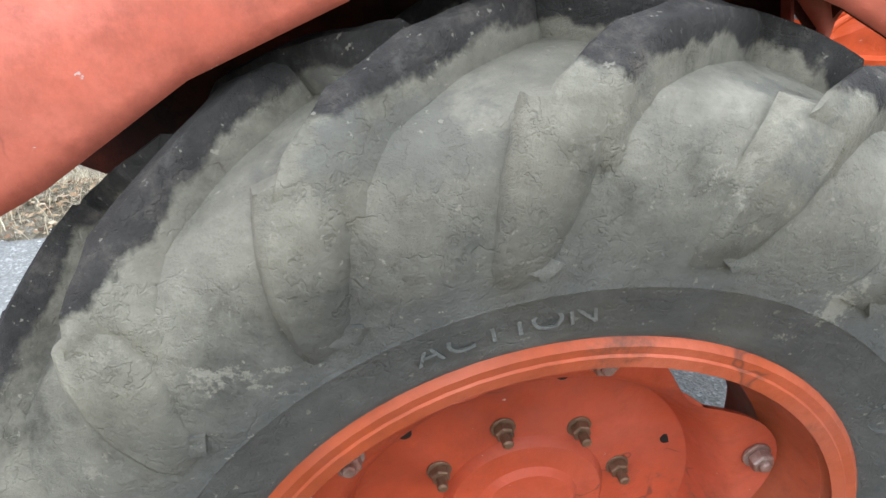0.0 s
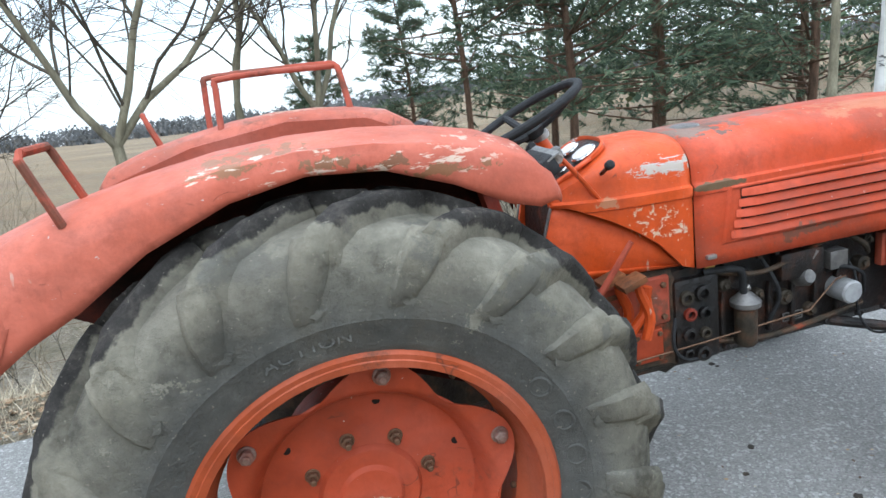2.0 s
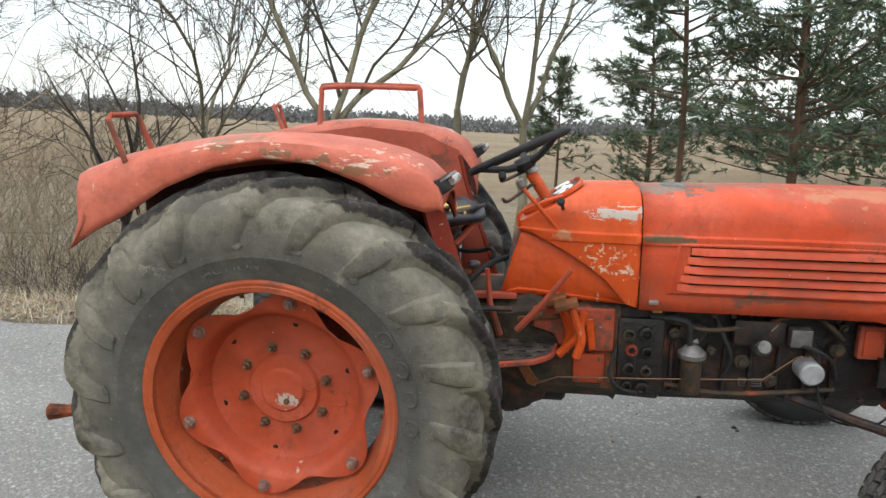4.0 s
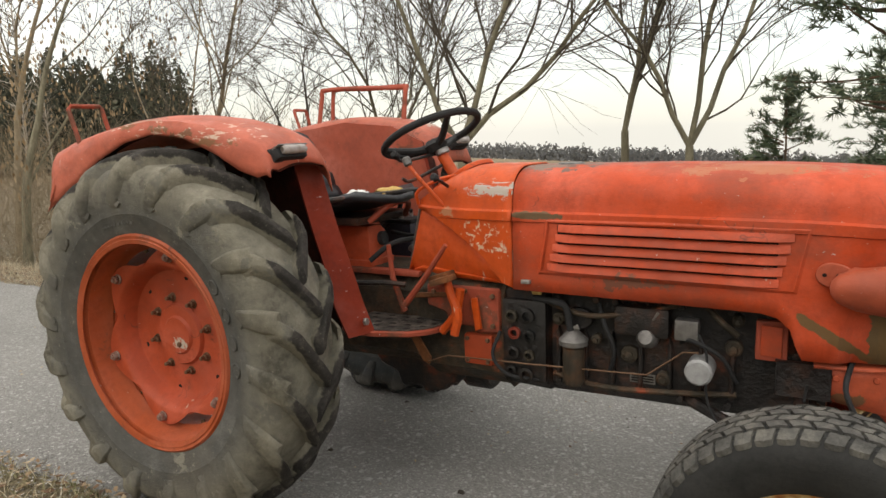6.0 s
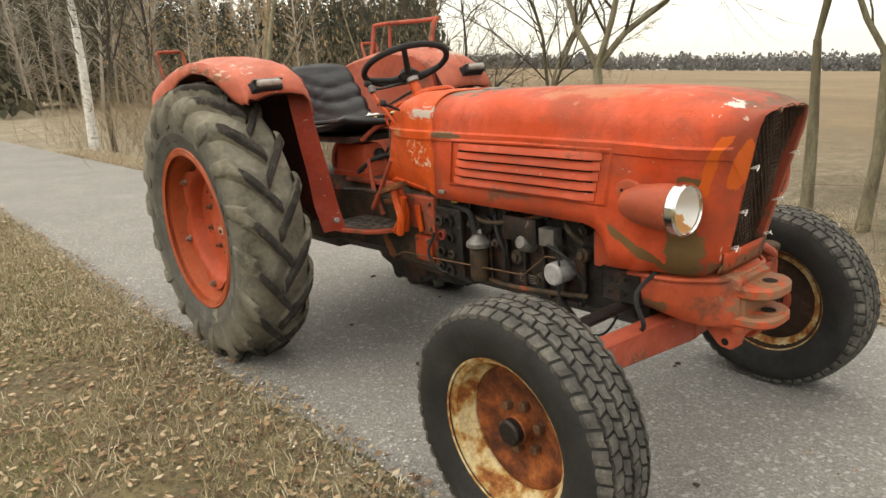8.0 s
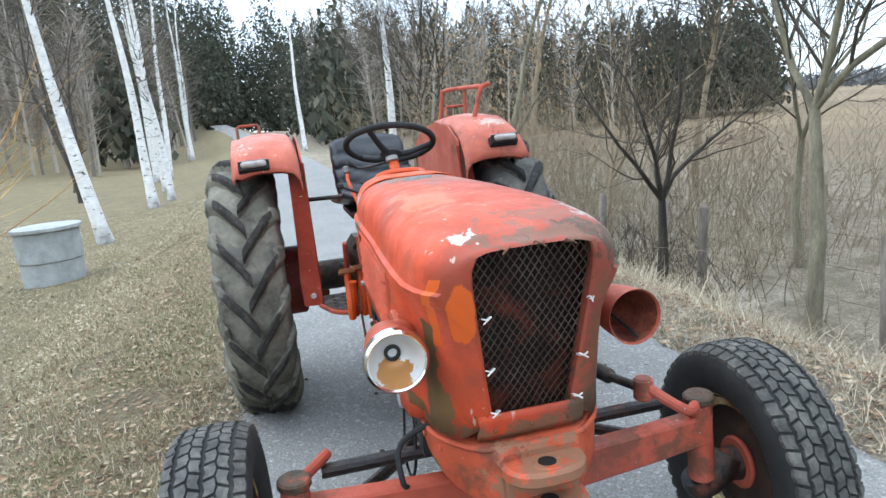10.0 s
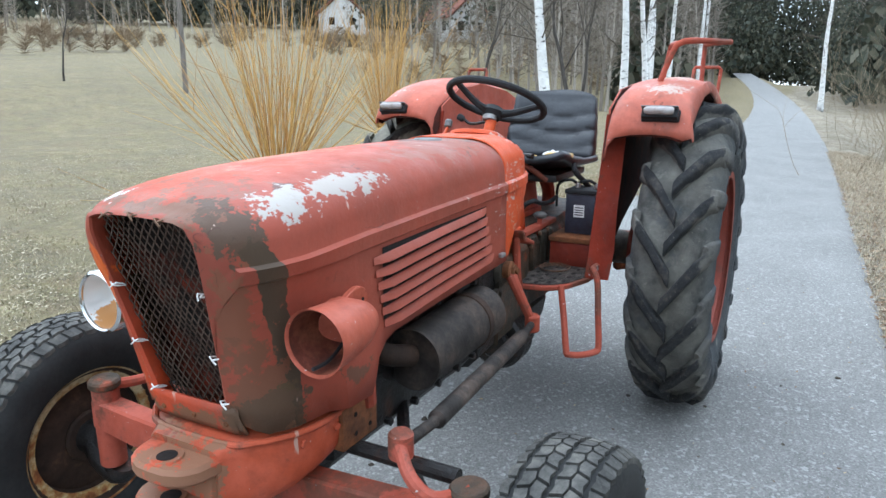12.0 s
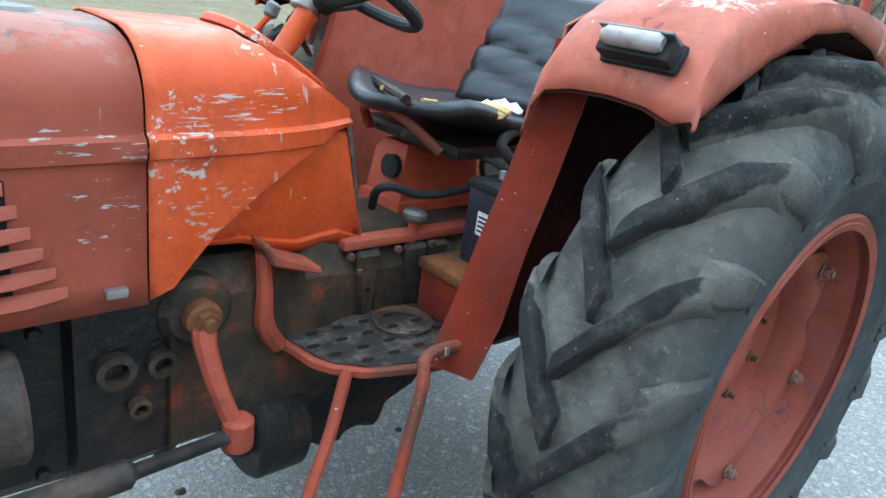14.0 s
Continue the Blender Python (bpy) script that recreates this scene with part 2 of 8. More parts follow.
M_COWL_DULL = paint("cowl_lower_paint", (0.40, 0.062, 0.022), rough=0.5, chips=0.27, rust=0.34)
M_FENDER = paint("fender_paint", (0.47, 0.112, 0.066), grime=(0.30, 0.085, 0.055), patches=[
    ((-0.14, -0.66, 1.300), (0.05, 0.05, 0.010), (0.24, 0.11, 0.055), 40, 1.2),
    ((0.03, -0.67, 1.285), (0.045, 0.04, 0.014), (0.23, 0.11, 0.06), 38, 1.3),
    ((0.13, -0.67, 1.265), (0.05, 0.04, 0.012), (0.20, 0.09, 0.05), 36, 1.3),
    ((0.24, -0.66, 1.235), (0.06, 0.04, 0.012), (0.22, 0.10, 0.05), 36, 1.4),
    ((-0.12, -0.61, 1.318), (0.10, 0.04, 0.010), (0.26, 0.12, 0.07), 44, 1.5),
    ((0.33, 0.55, 1.29), (0.06, 0.06, 0.02), (0.48, 0.38, 0.32), 46, 1.4),
    ((0.05, 0.55, 1.33), (0.16, 0.08, 0.012), (0.50, 0.28, 0.21), 40, 1.4),
], scuffs=[((-0.12, -0.66, 1.305), (0.14, 0.06, 0.022), (0.62, 0.50, 0.40), (0.6, 0.6, 3)), ((0.13, -0.67, 1.262), (0.20, 0.05, 0.028), (0.62, 0.50, 0.40), (0.6, 0.6, 3)), ((0.30, -0.60, 1.26), (0.16, 0.08, 0.04), (0.56, 0.36, 0.28), (0.7, 0.7, 2)),
    ((0.30, 0.58, 1.29), (0.08, 0.05, 0.03), (0.46, 0.30, 0.24), (1.2, 1.2, 3)), ((-0.05, 0.58, 1.32), (0.12, 0.06, 0.03), (0.46, 0.28, 0.2), (1.2, 1.2, 3))], scratch=True)
M_FENDER_OLD = paint("old_fender_paint", (0.40, 0.100, 0.060), rust=0.44, chips=0.31, grime=(0.21, 0.082, 0.056), patches=[
    ((0.33, 0.55, 1.285), (0.05, 0.06, 0.02), (0.42, 0.31, 0.26), 44, 1.4),
    ((0.05, 0.55, 1.33), (0.16, 0.08, 0.012), (0.46, 0.28, 0.21), 40, 1.4),
], scuffs=[((0.30, 0.58, 1.29), (0.07, 0.06, 0.03), (0.40, 0.26, 0.20), (1.2, 1.2, 3)), ((-0.05, 0.58, 1.32), (0.12, 0.06, 0.03), (0.44, 0.28, 0.2), (1.2, 1.2, 3))], scratch=True)
M_FLANGE = paint("flange_paint", (0.20, 0.026, 0.012), rough=0.62, rust=0.46, scratch=True, gloss=0.12)
M_PANEL = paint("panel_paint", (0.36, 0.078, 0.045), rough=0.55, rust=0.42, chips=0.28)
M_INNER = paint("inner_paint", (0.17, 0.024, 0.012), rough=0.5, rust=0.40)
M_RIM_DULL = paint("dull_wheel_paint", (0.26, 0.055, 0.033), rough=0.6, chips=0.28, rust=0.42, scratch=True)
M_LIP = paint("rim_paint", (0.37, 0.070, 0.022), rough=0.55, chips=0.27, rust=0.43, scratch=True)
M_RIM = paint("wheel_paint", (0.40, 0.062, 0.023), rough=0.5, chips=0.28, rust=0.41, patches=[((0.012, -0.64, 0.568), (0.032, 0.03, 0.020), (0.42, 0.36, 0.30), 60, 0.95)], scratch=True)
M_CAST = paint("casting_paint", (0.43, 0.078, 0.032), rough=0.55, rust=0.44, chips=0.27, patches=[
    ((2.21, 0.0, 0.56), (0.075, 0.12, 0.09), (0.24, 0.115, 0.065), 20, 1.2),
    ((1.96, -0.20, 0.52), (0.06, 0.05, 0.02), (0.15, 0.08, 0.04), 16, 0.9),
], scratch=True)
M_CHASSIS = paint("chassis_paint", (0.34, 0.066, 0.035), rough=0.62, rust=0.50, chips=0.31)
M_RADIATOR = mottled("radiator_dark", [(0.35, (0.004, 0.004, 0.004)), (0.50, (0.014, 0.008, 0.006)), (0.66, (0.20, 0.032, 0.014))], 7, 0.8)
M_MESH = mottled("grille_wire", [(0.3, (0.040, 0.024, 0.017)), (0.55, (0.105, 0.070, 0.052)), (0.75, (0.20, 0.15, 0.12))], 12, 0.8, 0.2)
# dirty red paint, darkened to near black for the shade under the fender
M_UNDER = mottled("shaded_dirty_underside", [(0.3, (0.010, 0.006, 0.005)), (0.55, (0.055, 0.012, 0.007)), (0.75, (0.15, 0.025, 0.012))], 6, 0.9)
M_DISC = mottled("rusty_red_disc", [(0.34, (0.045, 0.018, 0.011)), (0.48, (0.15, 0.045, 0.018)), (0.60, (0.30, 0.085, 0.026)), (0.74, (0.42, 0.17, 0.05))], 13, 0.85, 0.1)
M_RUSTY = mottled("rusty_steel", [(0.3, (0.07, 0.035, 0.02)), (0.55, (0.20, 0.075, 0.03)), (0.75, (0.33, 0.13, 0.05))], 14, 0.85, 0.2)
M_FRIM = mottled("rusty_rim", [(0.34, (0.10, 0.034, 0.014)), (0.44, (0.28, 0.10, 0.03)), (0.50, (0.42, 0.25, 0.09)), (0.56, (0.58, 0.47, 0.27))], 11, 0.8, 0.0)
M_NUT = mottled("rusty_nut", [(0.3, (0.09, 0.05, 0.03)), (0.7, (0.26, 0.15, 0.09))], 60, 0.6, 0.6)
M_BOLT = mottled("painted_bolt", [(0.3, (0.20, 0.07, 0.045)), (0.55, (0.26, 0.17, 0.14)), (0.75, (0.45, 0.38, 0.34))], 40, 0.55, 0.3)
M_STEEL = mottled("worn_steel", [(0.3, (0.25, 0.23, 0.22)), (0.7, (0.5, 0.48, 0.46))], 30, 0.45, 0.8)
M_OIL = mottled("oily_black", [(0.3, (0.003, 0.003, 0.003)), (0.50, (0.012, 0.009, 0.008)), (0.60, (0.05, 0.022, 0.013)), (0.68, (0.16, 0.034, 0.014))], 9, 0.45, 0.1, 45, 0.6, 0.012)
M_CASE = mottled("oily_casing", [(0.3, (0.018, 0.015, 0.012)), (0.48, (0.05, 0.040, 0.028)), (0.60, (0.10, 0.055, 0.032)), (0.68, (0.30, 0.065, 0.028))], 9, 0.6, 0.1, 45, 0.6, 0.012)
M_RUBBER = mottled("black_rubber", [(0.3, (0.012, 0.012, 0.012)), (0.7, (0.03, 0.03, 0.032))], 20, 0.75)


def tyre_rubber(name, wall, dust, tread, worn_from, dust_from):
    """Old rubber round the rear axle: dark wall by the rim, pale dust on the shoulder, ragged black wear on the tread."""
    m, nt, b = material(name, 0.88)
    b.inputs["Specular IOR Level"].default_value = 0.25
    tc = nt.nodes.new("ShaderNodeTexCoord")
    xyz = nt.nodes.new("ShaderNodeSeparateXYZ")
    nt.links.new(tc.outputs["Object"], xyz.inputs[0])
    dz = maths(nt, "SUBTRACT", xyz.outputs["Z"], 0.598)
    r = maths(nt, "SQRT", maths(nt, "ADD", maths(nt, "MULTIPLY", xyz.outputs["X"], xyz.outputs["X"]), maths(nt, "MULTIPLY", dz, dz)))
    dusty = ramp(nt, noise_at(nt, 7, 8, 0.68), [(0.36, tuple(c * 0.34 for c in dust)), (0.46, tuple(c * 0.74 for c in dust)), (0.56, dust), (0.70, tuple(c * 1.45 for c in dust))])
    walls = ramp(nt, noise_at(nt, 9, 8, 0.7), [(0.35, tuple(c * 0.7 for c in wall)), (0.55, wall), (0.75, tuple(c * 1.8 for c in wall))])
    dark = ramp(nt, noise_at(nt, 22, 8, 0.72), [(0.34, tuple(c * 0.5 for c in tread)), (0.52, tread), (0.64, (0.070, 0.060, 0.052)), (0.74, (0.17, 0.13, 0.095))])
    ragged = maths(nt, "MULTIPLY", maths(nt, "SUBTRACT", noise_at(nt, 10, 6, 0.62), 0.5), 0.085)
    edge = maths(nt, "ADD", r, ragged)
    col = mix(nt, ramp(nt, maths(nt, "MULTIPLY", maths(nt, "SUBTRACT", edge, dust_from), 7.0), [(0.0, (0,)), (0.8, (1,))]), walls, dusty)
    blob = ramp(nt, noise_at(nt, 5.5, 8, 0.66), [(0.57, (0,)), (0.61, (0.55,))])
    col = mix(nt, blob, col, wall)
    # dried mud, algae and scuffed streaks across the wear
    mud = ramp(nt, noise_at(nt, 3.6, 9, 0.74), [(0.52, (0,)), (0.60, (0.34,)), (0.72, (0.5,))])
    col = mix(nt, mud, col, tuple(0.5 * w + 0.5 * c for w, c in zip(wall, (0.125, 0.100, 0.066))))
    pale = ramp(nt, noise_at(nt, 4.7, 9, 0.78), [(0.60, (0,)), (0.625, (0.65,))])
    col = mix(nt, pale, col, tuple(min(1, c * 1.22 + 0.01) for c in dust))
    col = mix(nt, ramp(nt, maths(nt, "MULTIPLY", maths(nt, "SUBTRACT", edge, worn_from), 20.0), [(0.0, (0,)), (0.14, (0.96,))]), col, dark)
    scuff = ramp(nt, noise_at(nt, 30, 7, 0.75, (1, 0.4, 1)), [(0.58, (0,)), (0.70, (0.40,))])
    col = mix(nt, scuff, col, (0.105, 0.098, 0.088))
    spot = ramp(nt, noise_at(nt, 120, 3, 0.6), [(0.66, (0,)), (0.72, (0.5,))])
    col = mix(nt, spot, col, (0.30, 0.27, 0.22))
    nt.links.new(col, b.inputs["Base Color"])
    crack = ramp(nt, maths(nt, "ABSOLUTE", maths(nt, "SUBTRACT", noise_at(nt, 16, 5, 0.6), 0.5)), [(0.0, (0.35,)), (0.012, (0.5,))])
    bump(nt, b, maths(nt, "ADD", maths(nt, "MULTIPLY", noise_at(nt, 70, 6, 0.75), 0.8), maths(nt, "ADD", crack, noise_at(nt, 14, 5, 0.65))), 0.75, 0.009)
    return m


M_TYRE = tyre_rubber("dusty_tyre", (0.098, 0.096, 0.088), (0.205, 0.190, 0.150), (0.030, 0.027, 0.025), 0.614, 0.425)
M_TYRE_DARK = tyre_rubber("dark_tyre", (0.062, 0.068, 0.072), (0.185, 0.172, 0.146), (0.020, 0.021, 0.024), 0.607, 0.50)
M_LUG = tyre_rubber("worn_lug", (0.098, 0.096, 0.088), (0.200, 0.184, 0.143), (0.030, 0.027, 0.025), 0.603, 0.425)
M_LUG_DARK = tyre_rubber("dark_lug", (0.065, 0.067, 0.070), (0.17, 0.158, 0.136), (0.026, 0.027, 0.029), 0.594, 0.50)
M_FTYRE = mottled("front_tyre", [(0.3, (0.014, 0.014, 0.014)), (0.6, (0.03, 0.03, 0.029)), (0.8, (0.06, 0.058, 0.052))], 8, 0.75, 0, 80, 0.3)
M_FTREAD = mottled("front_tread", [(0.3, (0.034, 0.033, 0.031)), (0.5, (0.080, 0.077, 0.070)), (0.7, (0.16, 0.15, 0.13))], 16, 0.85, 0, 90, 0.6)
M_SEAT = mottled("black_vinyl", [(0.3, (0.012, 0.013, 0.016)), (0.7, (0.028, 0.030, 0.036))], 6, 0.38, 0, 30, 0.25, 0.01)
M_FOAM = mottled("yellow_foam", [(0.3, (0.45, 0.28, 0.08)), (0.7, (0.65, 0.48, 0.2))], 30, 0.95)
M_CHROME = mottled("chrome", [(0.3, (0.6, 0.6, 0.6)), (0.7, (0.8, 0.8, 0.8))], 30, 0.15, 1.0, 60, 0.05)
M_DULL = mottled("dull_grey", [(0.3, (0.10, 0.095, 0.09)), (0.7, (0.25, 0.235, 0.225))], 20, 0.45, 0.5)
M_MUFFLER = mottled("muffler_steel", [(0.3, (0.016, 0.013, 0.011)), (0.48, (0.044, 0.036, 0.031)), (0.60, (0.090, 0.064, 0.050)), (0.74, (0.17, 0.14, 0.12))], 9, 0.7, 0.2)
M_PALECAP = mottled("pale_cap", [(0.3, (0.26, 0.26, 0.26)), (0.7, (0.40, 0.40, 0.40))], 18, 0.5, 0.1)
M_WHITE = mottled("off_white", [(0.3, (0.6, 0.58, 0.55)), (0.7, (0.78, 0.77, 0.74))], 20, 0.7)
M_BLUE = mottled("dark_battery", [(0.3, (0.012, 0.013, 0.022)), (0.7, (0.03, 0.032, 0.05))], 14, 0.45)
M_BRONZE = mottled("dark_rusty_inside", [(0.3, (0.015, 0.010, 0.008)), (0.6, (0.05, 0.028, 0.018)), (0.78, (0.16, 0.08, 0.04))], 9, 0.8)
M_LAMPIN = mottled("rusty_red_inside", [(0.3, (0.05, 0.020, 0.013)), (0.5, (0.14, 0.035, 0.020)), (0.7, (0.26, 0.085, 0.045))], 14, 0.8)
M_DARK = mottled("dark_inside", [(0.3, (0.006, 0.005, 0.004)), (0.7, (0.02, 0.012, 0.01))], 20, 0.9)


# ---- mesh helpers ----
def part(name, bm, mat, parent=None, label="", smooth=True, angle=35):
    me = bpy.data.meshes.new(name)
    bmesh.ops.recalc_face_normals(bm, faces=bm.faces)
    bm.to_mesh(me)
    bm.free()
    me.materials.append(mat)
    if smooth:
        for p in me.polygons:
            p.use_smooth = True
        me.set_sharp_from_angle(angle=radians(angle))
    ob = new(name, me)
    ob.parent = parent
    if label:
        tagged(ob, label)
    return ob


def raw_mesh(name, verts, faces, mat, parent=None, smooth=False):
    me = bpy.data.meshes.new(name)
    me.from_pydata(verts, [], faces)
    me.materials.append(mat)
    if smooth:
        me.polygons.foreach_set("use_smooth", [True] * len(me.polygons))
    ob = new(name, me)
    ob.parent = parent
    return ob


def loft(rings, closed=True, cap=True, bm=None):
    """Skin a list of equal-length point rings."""
    bm = bm or bmesh.new()
    rows = [[bm.verts.new(p) for p in ring] for ring in rings]
    n = len(rows[0])
    for a, b in zip(rows, rows[1:]):
        for i in range(n if closed else n - 1):
            j = (i + 1) % n
            bm.faces.new((a[i], a[j], b[j], b[i]))
    if cap and closed:
        bm.faces.new(rows[0])
        bm.faces.new(rows[-1])
    return bm


def lathe(profile, seg=48, bm=None, y0=0.0, cx=0.0, cz=0.0):
    """Turn a profile of (radius, y) about the y axis through (cx, cz)."""
    bm = bm or bmesh.new()
    rings = []
    for r, y in profile:
        rings.append([bm.verts.new((cx + r * math.cos(2 * math.pi * k / seg), y0 + y, cz + r * math.sin(2 * math.pi * k / seg))) for k in range(seg)])
    for a, b in zip(rings, rings[1:]):
        for i in range(seg):
            j = (i + 1) % seg
            bm.faces.new((a[i], a[j], b[j], b[i]))
    return bm


def smooth_line(pts, n=6):
    """Catmull-Rom through the points."""
    p = [Vector(q) for q in pts]
    p = [2 * p[0] - p[1]] + p + [2 * p[-1] - p[-2]]
    out = []
    for i in range(1, len(p) - 2):
        for k in range(n):
            t = k / n
            out.append(0.5 * (2 * p[i] + (p[i + 1] - p[i - 1]) * t + (2 * p[i - 1] - 5 * p[i] + 4 * p[i + 1] - p[i + 2]) * t * t + (3 * p[i] - p[i - 1] - 3 * p[i + 1] + p[i + 2]) * t ** 3))
    return out + [p[-2]]


def tube(pts, radius, seg=10, bm=None, smooth=0):
    """A round bar along points; radius may be a list."""
    pts = smooth_line(pts, smooth) if smooth else [Vector(q) for q in pts]
    radii = radius if isinstance(radius, (list, tuple)) else [radius] * len(pts)
    if len(radii) != len(pts):
        radii = [float(np.interp(i / (len(pts) - 1), np.linspace(0, 1, len(radii)), radii)) for i in range(len(pts))]
    rings, side = [], None
    for i, p in enumerate(pts):
        d = (pts[min(i + 1, len(pts) - 1)] - pts[max(i - 1, 0)]).normalized()
        if side is None:
            side = d.orthogonal().normalized()
        side = (side - d * side.dot(d)).normalized()
        up = d.cross(side)
        rings.append([p + radii[i] * (math.cos(a) * side + math.sin(a) * up) for a in np.linspace(0, 2 * math.pi, seg, endpoint=False)])
    return loft(rings, True, True, bm)


def box(lo, hi, bevel=0.004, bm=None, m=None, seg=2):
    tmp = bmesh.new()
    bmesh.ops.create_cube(tmp, size=1)
    for v in tmp.verts:
        v.co = Vector([lo[i] + (v.co[i] + 0.5) * (hi[i] - lo[i]) for i in range(3)])
    if bevel:
        bmesh.ops.bevel(tmp, geom=tmp.edges[:], offset=bevel, segments=seg, affect="EDGES", profile=0.6)
    if m is not None:
        bmesh.ops.transform(tmp, matrix=m, verts=tmp.verts)
    if bm is None:
        return tmp
    return join(bm, tmp)


def join(bm, other):
    me = bpy.data.meshes.new("tmp")
    other.to_mesh(me)
    other.free()
    bm.from_mesh(me)
    bpy.data.meshes.remove(me)
    return bm


def plate(outline, axis, lo, hi, bevel=0.003, bm=None):
    """A polygon given in the two other axes, made solid from lo to hi along an axis."""
    def at(p, h):
        q = list(p)
        q.insert("xyz".index(axis), h)
        return q
    tmp = loft([[at(p, lo) for p in outline], [at(p, hi) for p in outline]])
    if bevel:
        bmesh.ops.recalc_face_normals(tmp, faces=tmp.faces)
        bmesh.ops.bevel(tmp, geom=[e for e in tmp.edges if len(e.link_faces) == 2 and e.calc_face_angle(0) > 0.6], offset=bevel, segments=1, affect="EDGES")
    return join(bm, tmp) if bm else tmp


def cylinder(a, b, r, seg=20, bevel=0.003, bm=None, r2=None):
    a, b = Vector(a), Vector(b)
    d = (b - a).normalized()
    r2 = r if r2 is None else r2
    return tube([a, a + d * bevel, b - d * bevel, b], [r - bevel, r, r2, r2 - bevel], seg, bm)


def hexnut(at, direction, r, h, bm=None, stud=0.0):
    d = Vector(direction).normalized()
    at = Vector(at)
    bm = cylinder(at, at + d * h, r, 6, 0.002, bm)
    if stud:
        bm = cylinder(at + d * h * 0.9, at + d * (h + stud), r * 0.55, 10, 0.002, bm)
    return bm


# ---- tractor ----
tractor = tagged(new("tractor"), "old red farm tractor with chipped paint on an asphalt lane", "tractor")
TAU = 2 * math.pi


GROUND = {-1: 0.0, 1: -0.032}


def clamp_ground(bm, z=0.003):
    for v in bm.verts:
        if v.co.z < z:
            v.co.z = z + 0.02 * (v.co.z - z)


# rear wheels
RW_Z, RW_Y = 0.598, 0.635
TYRE = [(0.357, 0.106), (0.364, 0.124), (0.38, 0.133), (0.425, 0.1405), (0.4285, 0.1428), (0.434, 0.1422), (0.48, 0.150), (0.525, 0.143), (0.555, 0.127), (0.578, 0.10), (0.588, 0.05), (0.591, 0.0)]


def tyre_r(y):
    ys = [p[1] for p in TYRE[6:]][::-1]
    rs = [p[0] for p in TYRE[6:]][::-1]
    return float(np.interp(abs(y), ys, rs))


def rear_lug(s, half, th0, rnd):
    """One bar of the tread. s: side of the tractor, half: -1 outboard, 1 inboard."""
    rings = []
    wob = rnd.uniform(-0.006, 0.006)
    for k, (t, lift) in enumerate(((-0.02, 0.004), (0.03, 0.034), (0.12, 0.046), (0.35, 0.048), (0.65, 0.046), (0.93, 0.044), (1.0, 0.016))):
        y = half * (0.140 - 0.152 * max(t, 0))
        base = tyre_r(y)
        if t < 0:
            y, base = half * 0.140, 0.540
        th = th0 - 19 * max(t, 0) ** 1.1
        top = min(base + lift, 0.637) - rnd.uniform(0, 0.005)
        if t > 0:
            top = max(top, min(0.637, 0.588 + 0.055 * t) - rnd.uniform(0, 0.004))
        w = (0.026 if s < 0 else 0.0285) - 0.004 * t + wob * 0.5
        ring = []
        slope = 0.014 if s < 0 else 0.007
        for dw, r in ((-w - slope, base - 0.014), (-w - 0.002, top - 0.009), (-w * 0.72, top - 0.001), (w * 0.72, top), (w, top - 0.006), (w + 0.005, base - 0.014)):
            a = radians(th) + dw / 0.6
            ring.append((r * math.cos(a), -s * y, RW_Z + r * math.sin(a)))
        rings.append(ring)
    bm = loft(rings)
    bmesh.ops.subdivide_edges(bm, edges=bm.edges[:], cuts=2, smooth=0.05, use_grid_fill=True)
    for v in bm.verts:
        v.co.y += s * RW_Y
        q = v.co * 38 + Vector((th0, half, s))
        v.co += 0.0020 * noise.noise_vector(q) + 0.003 * noise.noise_vector(q * 0.35)
    clamp_ground(bm, GROUND[s] + 0.003)
    return bm


def lug_root(s, half, th0):
    """The buttress that carries a bar down the sidewall."""
    rings = []
    for r, y, w in ((0.452, 0.1455, 0.016), (0.475, 0.1535, 0.022), (0.515, 0.1555, 0.027), (0.545, 0.1495, 0.029), (0.570, 0.1400, 0.028), (0.590, 0.1270, 0.026)):
        a0 = radians(th0 + 1.5 + (0.555 - r) * 40)
        ring = []
        for dw, dy in ((-w - 0.014, -0.016), (-w - 0.004, -0.003), (-w + 0.004, 0.002), (w - 0.004, 0.0035), (w + 0.002, -0.001), (w + 0.006, -0.016)):
            a = a0 + dw / r
            ring.append((r * math.cos(a), s * RW_Y - s * half * (y + dy), RW_Z + r * math.sin(a)))
        rings.append(ring)
    bm = loft(rings)
    bmesh.ops.subdivide_edges(bm, edges=bm.edges[:], cuts=1, smooth=0.1, use_grid_fill=True)
    for v in bm.verts:
        v.co += 0.0028 * noise.noise_vector(v.co * 26)
    clamp_ground(bm, GROUND[s] + 0.003)
    return bm


